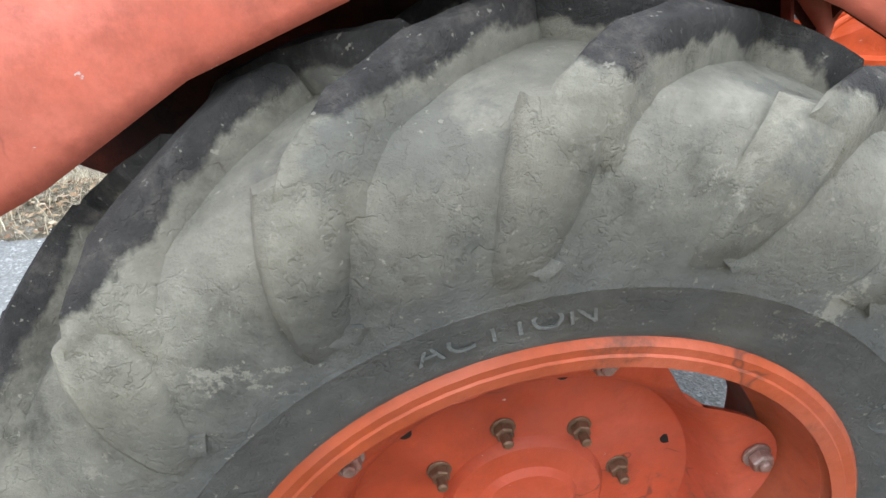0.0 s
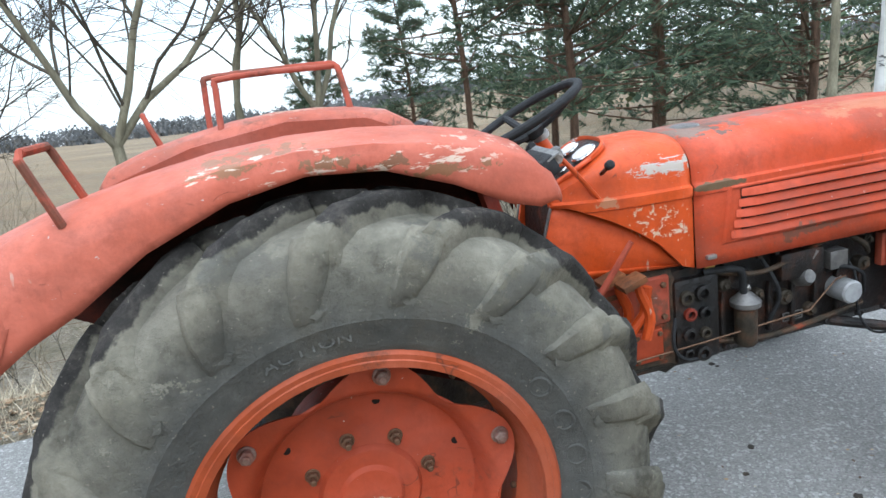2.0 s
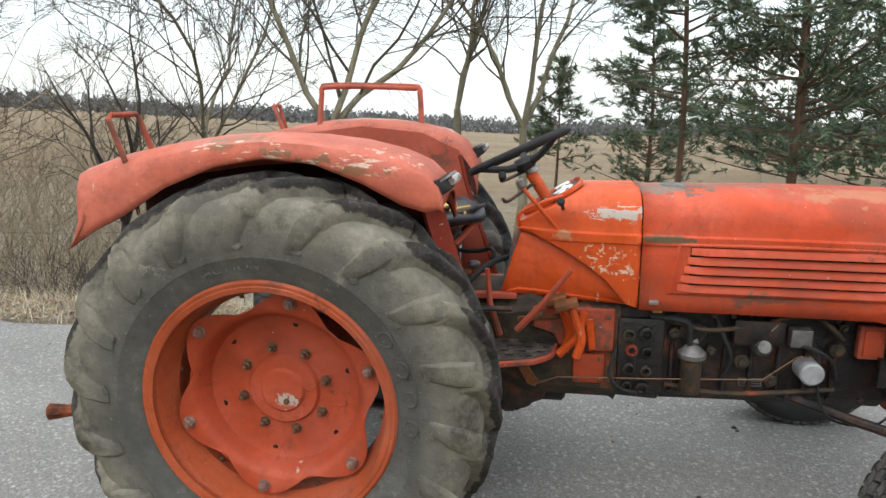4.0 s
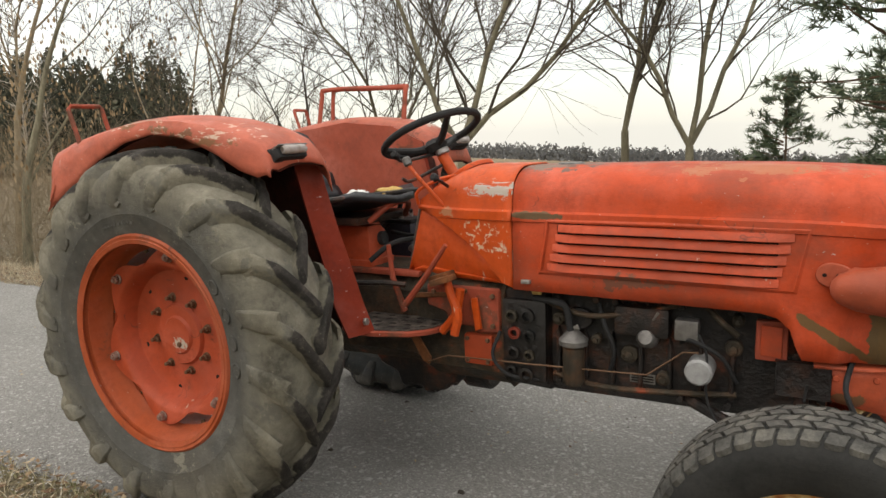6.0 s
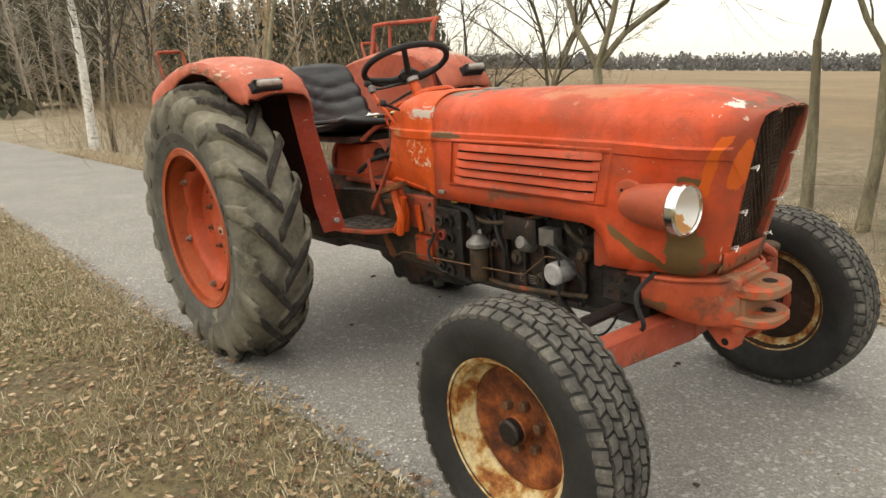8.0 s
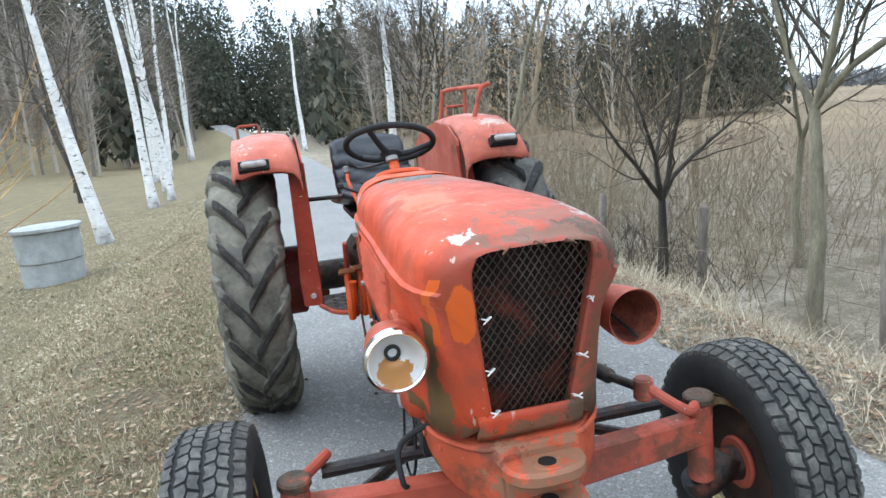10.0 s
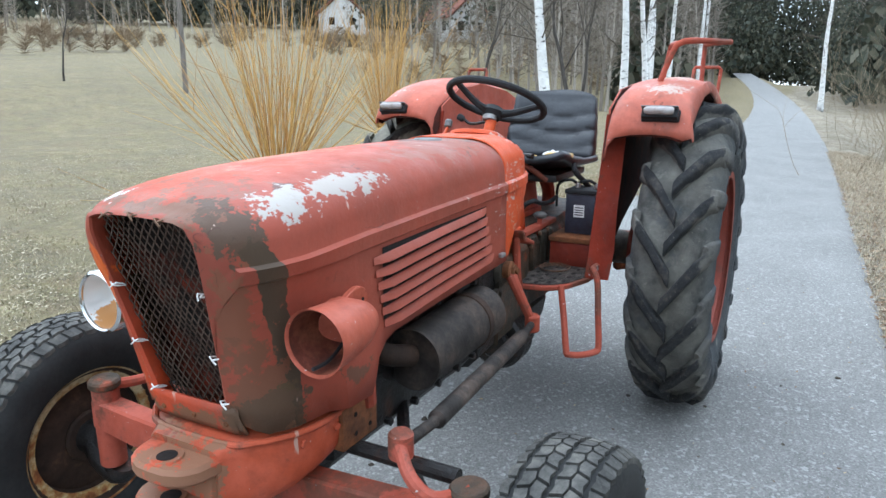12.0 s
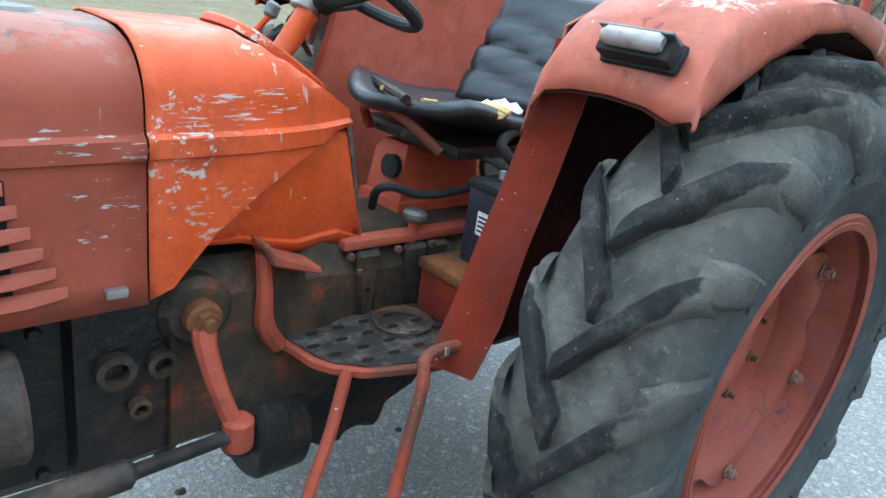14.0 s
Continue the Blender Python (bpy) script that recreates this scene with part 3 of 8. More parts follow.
def rear_wheel(s):
    tyre_mat = M_TYRE if s < 0 else M_TYRE_DARK
    y0 = s * RW_Y
    o = s  # outboard direction along y
    rim_profile = [(0.344, 0.128), (0.358, 0.131), (0.365, 0.124), (0.361, 0.112), (0.345, 0.106), (0.338, 0.085), (0.333, 0.05), (0.318, 0.03), (0.318, -0.05), (0.340, -0.07), (0.345, -0.105), (0.370, -0.118)]
    inner = [(r - 0.012, y) for r, y in rim_profile[::-1]]
    bm = lathe([(r, o * y) for r, y in rim_profile + inner], 72, y0=y0, cz=RW_Z)
    rim_mat = M_RIM if s < 0 else M_RIM_DULL
    wheel = part("rear_wheel", bm, M_LIP if s < 0 else M_RIM_DULL, tractor, "red steel rim with a worn ribbed tractor tyre")
    full = TYRE + [(r, -y) for r, y in TYRE[-2::-1]]
    bm = lathe([(r, o * y) for r, y in full], 96, y0=y0, cz=RW_Z)
    clamp_ground(bm, GROUND[s] + 0.003)
    part("tyre", bm, tyre_mat, wheel, "dusty cracked black rubber")
    rnd = random.Random(5)
    for k in range(18):
        for half in (-1, 1):
            th0 = k * 20 + 12.5 + (0 if half < 0 else 10)
            part("lug", rear_lug(s, half, th0, rnd), M_LUG if s < 0 else M_LUG_DARK, wheel, "", True, 55)
            part("lug_root", lug_root(s, half, th0), M_LUG if s < 0 else M_LUG_DARK, wheel, "", True, 38)
    for k in range(18):
        a = radians(k * 20 + 15.5)
        r, h = 0.463, 0.1505
        pts = [(r * math.cos(a) + dx * -math.sin(a) + dz * math.cos(a), r * math.sin(a) + dx * math.cos(a) + dz * math.sin(a)) for dx, dz in ((-0.016, 0), (0, -0.012), (0.016, 0), (0, 0.012))]
        part("sidewall_mark", plate([(x, RW_Z + z) for x, z in pts], "y", y0 + o * (h - 0.004), y0 + o * (h + 0.0015), 0.0), tyre_mat, wheel)
    if s < 0:
        for ch, ang in (("A", 109.5), ("C", 105.6), ("T", 101.6), ("I", 98.4), ("O", 95.0), ("N", 90.6)):
            cu = bpy.data.curves.new("letter", "FONT")
            cu.body, cu.size, cu.extrude, cu.align_x, cu.align_y = ch, 0.030, 0.0016, "CENTER", "CENTER"
            tmp = bpy.data.objects.new("letter", cu)
            me = bpy.data.meshes.new_from_object(tmp)
            bpy.data.objects.remove(tmp)
            me.materials.append(tyre_mat)
            ob = new("letter", me)
            ob.parent = wheel
            me.transform(Matrix.Translation((0, y0 + o * 0.1372, RW_Z)) @ Matrix.Rotation(-radians(ang - 90), 4, "Y") @ Matrix.Translation((0, 0, 0.402)) @ Matrix.Rotation(radians(90 - 17), 4, "X") @ Matrix.Diagonal((1.25, 0.85, 1, 1)))
    for ang in (33, 20, 8, -4) if s < 0 else ():
        a = radians(ang)
        c = Vector((0.402 * math.cos(a), y0 + o * 0.137, RW_Z + 0.402 * math.sin(a)))
        pts = [c + 0.019 * (math.cos(b) * Vector((-math.sin(a), 0, math.cos(a))) * 1.15 + math.sin(b) * Vector((math.cos(a), o * 0.3, math.sin(a)))) for b in np.linspace(0, TAU, 17)]
        part("sidewall_mark", tube(pts, 0.0032, 6), tyre_mat, wheel)
    # dished centre disc with six lobes
    bm = bmesh.new()
    fr = [0.0, 0.06, 0.068, 0.10, 0.104, 0.108, 0.16, 0.20, 0.222, 0.238, 0.25, 0.262]
    hy = [0.012, 0.012, 0.004, 0.002, -0.003, -0.010, -0.016, -0.016, -0.006, 0.028, 0.046, 0.052]
    rows = []
    seg = 120
    for r, h in zip(fr, hy):
        rows.append([(r, h)] * seg)
    rim_row = []
    for k in range(seg):
        a = TAU * k / seg
        lobe = 0.5 + 0.5 * math.cos(6 * (a - radians(79)))
        rim_row.append((0.262 + 0.056 * lobe ** 0.8 - 0.006, 0.054))
    rows.append(rim_row)
    rows.append([(r - 0.002, 0.046) for r, _ in rim_row])
    rows.append([(0.255, 0.040)] * seg)
    rings = [[(max(r, 1e-4) * math.cos(TAU * k / seg), y0 + o * h, RW_Z + max(r, 1e-4) * math.sin(TAU * k / seg)) for k, (r, h) in enumerate(row)] for row in rows]
    part("wheel_disc", loft(rings, True, False), rim_mat, wheel, "dished red disc with six bolted lobes")
    for k in range(6):
        a = radians(79 + 60 * k)
        at = (0.285 * math.cos(a), y0 + o * 0.054, RW_Z + 0.285 * math.sin(a))
        bm = cylinder(at, Vector(at) + Vector((0, o * 0.005, 0)), 0.018, 20, 0.001)
        part("wheel_bolt", hexnut(Vector(at) + Vector((0, o * 0.005, 0)), (0, o, 0), 0.0145, 0.014, bm, 0.006), M_BOLT, wheel)
        a = radians(78 + 60 * k)
        at = Vector((0.201 * math.cos(a), y0 - o * 0.017, RW_Z + 0.201 * math.sin(a)))
        part("disc_hole", cylinder(at, at + Vector((0, o * 0.0025, 0)), 0.0085, 14, 0.0005), M_DARK, wheel)
        a = radians(79 + 60 * k + 30)
        at = Vector((0.318 * math.cos(a), y0 + o * 0.02, RW_Z + 0.318 * math.sin(a)))
        rad = Vector((-math.cos(a), 0, -math.sin(a)))
        part("rim_stud", hexnut(at - rad * 0.004, rad, 0.013, 0.014, None, 0.012), M_NUT, wheel)
    for k in range(8):
        a = radians(58.5 + 45 * k)
        at = Vector((0.129 * math.cos(a), y0 - o * 0.014, RW_Z + 0.129 * math.sin(a)))
        part("hub_nut", hexnut(at, (0, o, 0), 0.0125, 0.016, cylinder(at, at + Vector((0, o * 0.004, 0)), 0.016, 18, 0.001), 0.016), M_NUT, wheel)
    at = Vector((0.012, y0 + o * 0.010, RW_Z - 0.03))
    part("hub_bolt", hexnut(at, (0, o, 0), 0.009, 0.010), M_NUT, wheel)
    # axle stub and brake drum behind the disc
    part("axle", cylinder((0, s * 0.16, RW_Z), (0, y0 - o * 0.02, RW_Z), 0.075, 28, 0.01), M_CASE, tractor)
    part("brake_drum", cylinder((0, s * 0.40, RW_Z), (0, s * 0.52, RW_Z), 0.17, 36, 0.012), M_INNER, tractor)
    return wheel


for side in (-1, 1):
    rear_wheel(side)

# front wheels
FW_X, FW_Y = 1.915, 0.70
STEER = -1.5


def front_wheel(s):
    prof = [(0.205, 0.070), (0.212, 0.078), (0.235, 0.086), (0.270, 0.096), (0.300, 0.095), (0.320, 0.086), (0.333, 0.073), (0.337, 0.04), (0.338, 0.0)]
    m = Matrix.Translation((FW_X, s * FW_Y, 0.333 if s < 0 else 0.300)) @ Matrix.Rotation(radians(STEER), 4, "Z") @ Matrix.Scale(0.975, 4)

    def put(bm):
        bmesh.ops.transform(bm, matrix=m, verts=bm.verts)
        clamp_ground(bm, GROUND[s] + 0.003)
        return bm

    rim_p = [(0.212, 0.074), (0.221, 0.078), (0.222, 0.070), (0.208, 0.064), (0.198, 0.058), (0.192, 0.03), (0.175, 0.012), (0.172, -0.04), (0.195, -0.05), (0.21, -0.068), (0.22, -0.074)]
    rim_all = rim_p + [(r - 0.007, y) for r, y in rim_p[::-1]]
    wheel = part("front_wheel", put(lathe([(r, s * y) for r, y in rim_all], 56)), M_FRIM, tractor, "rusty front rim with a black road tyre")
    full = prof + [(r, -y) for r, y in prof[-2::-1]]
    part("tyre", put(lathe([(r, s * y) for r, y in full], 72)), M_FTYRE, wheel, "black rubber with block tread")
    # six rows of staggered blocks
    verts, faces = [], []
    n = 50
    for row, yc in enumerate((-0.0755, -0.0455, -0.015, 0.015, 0.0455, 0.0755)):
        for k in range(n):
            a0 = TAU * (k + 0.5 * (row % 2)) / n
            da = TAU / n * 0.40
            half_w = 0.0112
            i0 = len(verts)
            for lift in (0, 1):
                for t in (-1, 0, 1):
                    for e in (-1, 1):
                        y = yc + e * half_w
                        zig = 0.5 * da * (1 - abs(t)) * (1 if row % 2 else -1)
                        a = a0 + t * da
                        y += zig * 0.16
                        base = float(np.interp(abs(y), [0, 0.04, 0.073, 0.086], [0.338, 0.337, 0.333, 0.320]))
                        r = base - 0.004 if not lift else base + 0.0085
                        sk = 0.24 * da * e * (1 if row % 2 else -1)
                        verts.append((r * math.cos(a + sk), y, r * math.sin(a + sk)))
            for t in range(2):
                b = i0 + 2 * t
                faces.append((b + 6, b + 7, b + 9, b + 8))
                faces.append((b, b + 2, b + 8, b + 6))
                faces.append((b + 1, b + 7, b + 9, b + 3))
            faces.append((i0, i0 + 6, i0 + 7, i0 + 1))
            faces.append((i0 + 4, i0 + 5, i0 + 11, i0 + 10))
    for k in range(len(verts) // 12):
        bm = bmesh.new()
        vs = [bm.verts.new(v) for v in verts[12 * k:12 * k + 12]]
        for q in faces[8 * k:8 * k + 8]:
            bm.faces.new([vs[i - 12 * k] for i in q])
        part("tread_block", put(bm), M_FTREAD, wheel, smooth=False)
    # rusty centre with hub and six bolts
    disc = [(0.001, 0.030), (0.034, 0.030), (0.040, 0.024), (0.042, -0.004), (0.060, -0.010), (0.115, -0.006), (0.135, 0.010), (0.155, 0.012), (0.178, 0.0), (0.178, -0.01), (0.05, -0.02)]
    part("wheel_disc", put(lathe([(r, s * y) for r, y in disc], 48)), M_DISC, wheel, "rusty brown front wheel disc")
    part("hub", put(cylinder((0, s * 0.0, 0), (0, s * 0.052, 0), 0.036, 24, 0.006)), M_OIL, wheel, "dark greasy hub cap")
    for k in range(6):
        a = TAU * k / 6 + 0.3
        part("wheel_nut", put(hexnut((0.066 * math.cos(a), s * -0.012, 0.066 * math.sin(a)), (0, s, 0), 0.014, 0.024)), M_NUT, wheel)
    part("inner_rim", put(lathe([(r, -s * y) for r, y in ((0.200, 0.066), (0.188, 0.050), (0.166, 0.030), (0.160, 0.012), (0.06, 0.022))], 48)), M_BRONZE, wheel, "dark rusty inner side of the rim")
    part("hub_flange", put(cylinder((0, -s * 0.022, 0), (0, -s * 0.040, 0), 0.075, 28, 0.006)), M_CHASSIS if s > 0 else M_BRONZE, wheel)
    part("inner_hub", put(cylinder((0, -s * 0.02, 0), (0, -s * 0.14, 0), 0.052, 24, 0.01, None, 0.036)), M_OIL, wheel)
    return wheel


for side in (-1, 1):
    front_wheel(side)

# front axle
bm = bmesh.new()
for s in (-1, 1):
    loft([[(1.955 + dx, s * y, z + dz) for dx, dz in ((-0.03, -h), (0.03, -h), (0.03, h), (-0.03, h))] for y, z, h in ((0.0, 0.41, 0.052), (0.12, 0.42, 0.05), (0.40, 0.44, 0.044), (0.55, 0.455, 0.040))], bm=bm)
bmesh.ops.bevel(bm, geom=[e for e in bm.edges], offset=0.006, segments=1, affect="EDGES")
part("front_axle", bm, M_CHASSIS, tractor, "red welded front axle beam")
for s in (-1, 1):
    bm = cylinder((1.945, s * 0.535, 0.30), (1.955, s * 0.525, 0.525), 0.034, 20, 0.004)
    part("kingpin", bm, M_CHASSIS, tractor)
    part("kingpin_cap", cylinder((1.955, s * 0.525, 0.525), (1.956, s * 0.524, 0.548), 0.040, 20, 0.005), M_CASE, tractor)
    bm = tube([(1.93, s * 0.52, 0.30), (1.925, s * 0.545, 0.27), (1.92, s * 0.60, 0.30), (1.918, s * 0.63, 0.335)], [0.036, 0.045, 0.05, 0.045], 16, None, 4)
    part("stub_axle", bm, M_OIL, tractor, "greasy black stub axle")
    part("stub_arm", tube([(1.955, s * 0.525, 0.53), (1.90, s * 0.49, 0.525), (1.84, s * 0.44, 0.535)] if s < 0 else [(1.955, s * 0.525, 0.535), (2.0, s * 0.47, 0.53), (2.0, s * 0.42, 0.56), (1.96, s * 0.37, 0.60)], 0.014, 10, None, 4), M_CHASSIS, tractor)
part("track_rod", tube([(1.86, -0.46, 0.50), (1.87, 0.46, 0.50)], 0.018, 10), M_OIL, tractor)
part("drag_link", tube([(0.935, 0.270, 0.512), (1.10, 0.300, 0.528), (1.11, 0.302, 0.530), (1.78, 0.36, 0.565), (1.79, 0.36, 0.566), (1.93, 0.37, 0.585)], [0.012, 0.012, 0.022, 0.022, 0.013, 0.013], 12), M_MUFFLER, tractor, "brown steering drag link")
for x, y, z in ((1.95, 0.37, 0.59), (0.926, 0.268, 0.512)):
    part("ball_joint", cylinder((x, y, z - 0.03), (x, y, z + 0.03), 0.026, 14, 0.006), M_CHASSIS, tractor)
part("drop_arm", tube([(0.956, 0.192, 0.694), (0.960, 0.215, 0.650), (0.948, 0.245, 0.580), (0.926, 0.268, 0.512)], [0.022, 0.018, 0.016, 0.016], 10, None, 4), M_CHASSIS, tractor)
part("steering_box", cylinder((0.956, 0.10, 0.694), (0.956, 0.178, 0.694), 0.062, 24, 0.014), M_CASE, tractor)
part("arm_nut", hexnut((0.956, 0.20, 0.694), (0, 1, 0), 0.020, 0.016, cylinder((0.956, 0.17, 0.694), (0.956, 0.205, 0.694), 0.030, 20, 0.006), 0.010), M_RUSTY, tractor)

# hood
def lerp(x, xs, ys):
    return float(np.interp(x, xs, ys))


def arc(x, w, zb, zt, ridge, n=11):
    low = ridge - 0.030
    side = [(w + (0.004 if k == 0 else 0), zb + (low - zb) * k / 5) for k in range(6)]
    side += [(w + 0.005, low + 0.003), (w + 0.005, ridge), (w - 0.006, ridge + 0.006), (w - 0.008, ridge + 0.014)]
    for k in range(1, n + 1):
        a = math.pi / 2 * k / n
        side.append(((w - 0.008) * math.cos(a) ** 0.62 if k < n else 0.0, ridge + 0.014 + (zt - ridge - 0.014) * math.sin(a) ** 0.75))
    return [(x, -y, z) for y, z in side] + [(x, y, z) for y, z in side[-2::-1]]


HX = [1.05, 1.20, 1.5, 1.8, 1.95, 2.06, 2.13, 2.17, 2.20]
HW = [0.215, 0.218, 0.226, 0.240, 0.243, 0.240, 0.228, 0.212, 0.192]
HT = [1.128, 1.130, 1.132, 1.127, 1.120, 1.110, 1.099, 1.089, 1.074]


def hood_w(x):
    return lerp(x, HX, HW)


rings = []
for x in sorted(set(list(np.linspace(1.05, 1.76, 14)) + [1.785, 1.80, 1.815, 1.83, 1.845, 1.86] + HX[4:] + [2.0, 2.10, 2.15, 2.187])):
    zb = lerp(x, [1.05, 1.76, 1.80, 1.83, 1.855, 2.2], [0.75, 0.748, 0.738, 0.71, 0.634, 0.630])
    rings.append(arc(x, lerp(x, HX, HW), zb, lerp(x, HX, HT), lerp(x, [1.05, 1.9, 2.05, 2.2], [0.993, 0.988, 0.980, 0.977])))
n_arc = len(rings[0])
last = rings[-1]


def rake(p):
    """The nose leans back towards the bottom."""
    x, y, z = p
    pinch = min(1.0, max(0.0, (x - 1.93) / 0.11)) * min(1.0, max(0.0, (0.99 - z) / 0.16))
    y *= 1 - 0.17 * pinch * (3 - 2 * pinch) * pinch ** 0.5 if abs(y) > 0.13 else 1.0
    return (x - max(0.0, 1.06 - z) * 0.24 * min(1.0, max(0.0, (x - 1.92) / 0.26)), y, z)



def opening(x, grow=0.0):
    """The grille opening: wider at the top, with round corners."""
    out = []
    for i, p in enumerate(last):
        t = i / (n_arc - 1)
        corner = [(-0.088, 0.675), (-0.100, 0.76), (-0.117, 0.90), (-0.128, 1.0), (-0.128, 1.03), (-0.118, 1.052), (-0.095, 1.060), (-0.05, 1.062), (0, 1.063)]
        ts = [0, 0.11, 0.24, 0.33, 0.355, 0.375, 0.40, 0.45, 0.5]
        tt = min(t, 1 - t)
        y, z = lerp(tt, ts, [c[0] for c in corner]), lerp(tt, ts, [c[1] for c in corner])
        y = y if t <= 0.5 else -y
        out.append((x, y * (1 + grow), z + grow * (z - 0.87)))
    return out


def blend(a, b, t, x):
    return [(x, p[1] * (1 - t) + q[1] * t, p[2] * (1 - t) + q[2] * t) for p, q in zip(a, b)]


op = opening(2.222)
rings += [blend(last, op, 0.22, 2.214), blend(last, op, 0.5, 2.222), blend(last, op, 0.9, 2.226), opening(2.222), opening(2.195), opening(2.19, 0.02)]
bm = loft([[rake(p) for p in ring] for ring in rings], False, False)
hood = part("hood", bm, M_HOOD, tractor, "long rounded red engine hood with flaked paint and louvres")
mod = hood.modifiers.new("thickness", "SOLIDIFY")
mod.thickness, mod.offset = 0.004, -1
# flat sill that closes the nose under the grille
rows = []
for z, grow_x in ((0.626, 0.001), (0.640, 0.003), (0.670, 0.003), (0.688, 0.001)):
    rows.append([rake((2.2265 + grow_x - 0.50 * max(0.0, abs(y) - 0.075) ** 1.6, y * (1.0 if z < 0.66 else 0.93), z)) for y in np.linspace(-0.150, 0.150, 17)])
chin = part("grille_sill", loft(rows, False, False), M_HOOD, tractor, "rust-stained sill below the grille")
mod = chin.modifiers.new("thickness", "SOLIDIFY")
mod.thickness, mod.offset = 0.006, -1
for y in (-0.085, 0.0, 0.085):
    x0, y0, z0 = rake((2.2290, y, 0.648))
    part("sill_rivet", cylinder((x0 - 0.004, y0, z0), (x0 + 0.003, y0, z0), 0.006, 12, 0.002), M_RUSTY, tractor)

# radiator and expanded-metal grille
part("radiator", loft([[(1.99 + dx + 0.24 * (z - 0.66), y, z) for dx, y in ((0, -0.16), (0.05, -0.16), (0.05, 0.16), (0, 0.16))] for z in (0.64, 1.06)]), M_RADIATOR, tractor, "dusty red radiator behind the grille")
bm = bmesh.new()
cw, ch = 0.0175, 0.026
for j in range(int(0.40 / (ch / 2)) + 1):
    z = 0.668 + j * ch / 2
    half = lerp(z, [0.67, 0.76, 0.90, 1.0, 1.05, 1.065], [0.090, 0.102, 0.119, 0.13, 0.127, 0.10])
    k0 = -int(half / cw) - 1
    for k in range(k0, -k0 + 1):
        yc = k * cw + (cw / 2 if j % 2 else 0)
        if abs(yc) > half:
            continue
        for d in (-1, 1):
            p, q = Vector((2.203, yc, z - ch / 4)), Vector((2.203, yc + d * cw / 2, z + ch / 4))
            if abs(q.y) > half + 0.004:
                continue
            wob = 0.004 * math.sin(yc * 40 + z * 21)
            p.x += wob
            q.x += wob
            u = Vector((0, 0.0012, 0))
            dpt = Vector((-0.002, 0, 0))
            p, q = Vector(rake(p)), Vector(rake(q))
            loft([[p - u, p + u, p + u + dpt, p - u + dpt], [q - u, q + u, q + u + dpt, q - u + dpt]], True, False, bm)
part("grille_mesh", bm, M_MESH, tractor, "rusty expanded metal grille tied with wire", False)
for y, z in ((-0.10, 0.92), (-0.093, 0.80), (-0.083, 0.695), (0.125, 0.93), (0.108, 0.80), (0.10, 0.70), (-0.06, 1.062), (0.005, 1.066), (0.07, 1.062)):
    s = -1 if y < 0 else 1
    part("wire_tie", tube([rake(q) for q in [(2.232, y + s * 0.014, z + 0.004), (2.236, y, z), (2.214, y - s * 0.004, z - 0.004), (2.234, y - s * 0.006, z + 0.006), (2.24, y + s * 0.012, z - 0.006)]], 0.0017, 5, None, 2), M_WHITE if abs(z - 0.8) < 0.15 else M_NUT, tractor)

# louvres
def louvres(s):
    rows = 4 if s < 0 else 5
    x0, x1, ztop, pitch = (1.20, 1.83, 0.945, 0.030) if s < 0 else (1.22, 1.844, 0.932, 0.0300)
    pan = [(x0 - 0.03 + 0.0, ztop + 0.022), (x1 + 0.03, ztop + 0.022), (x1 + 0.0, ztop - rows * pitch - 0.008), (x0 - 0.055, ztop - rows * pitch - 0.008)]
    bm = bmesh.new()
    ring = lambda off, grow: [(x + (grow if x > 1.5 else -grow), s * (hood_w(min(max(x, 1.05), 2.0)) + off), z + (grow if z > 0.9 else -grow)) for x, z in pan]
    loft([ring(0.001, 0.012), ring(0.007, 0.004), ring(0.007, 0.0)], True, False, bm)
    if s < 0:
        part("louvre_frame", bm, M_HOOD, tractor)
    else:
        bm.free()
    # near-black sheet over the closed hood paints the shade between the slats
    part("louvre_shade", loft([[(x, s * (hood_w(x) + 0.0025), z) for x in np.linspace(x0 - 0.002, x1 - 0.036, 12)] for z in (ztop + 0.018, ztop - rows * pitch + 0.006)], False, False), M_DARK, tractor)
    for k in range(rows + 1):
        za = ztop + 0.018 - k * pitch
        hgt = pitch * (0.80 if s < 0 else 0.62)
        shift = -0.010 * k
        xs = np.linspace(x0 + shift * (0.9 if s < 0 else 1.3), x1 + shift * 0.8, 14)
        drop = 0.0 if s < 0 else 0.02
        sec = []
        for i, x in enumerate(xs):
            e = min(1.0, min(i, len(xs) - 1 - i) / 0.8)
            w = hood_w(x)
            za = ztop + 0.018 - k * pitch - drop * (x - x0)
            sec.append([(x, s * (w + 0.0035), za - 0.002), (x, s * (w + 0.0035 + 0.006 * e), za - hgt * 0.35), (x, s * (w + 0.004 + 0.013 * e), za - hgt), (x, s * (w + 0.002 + 0.012 * e), za - hgt - 0.002), (x, s * (w + 0.003), za - hgt * 0.4)])
        part("louvre", loft(sec), M_HOOD, tractor)


louvres(-1)
louvres(1)
part("filler_cap", cylinder((1.17, 0.0, 1.122), (1.17, 0.0, 1.134), 0.045, 28, 0.005), M_DULL, tractor, "flat black filler cap on the hood")
for s in (-1, 1):
    part("hood_latch", box((1.08, s * 0.222 - 0.008, 0.772), (1.11, s * 0.222 + 0.008, 0.785), 0.003), M_STEEL, tractor)

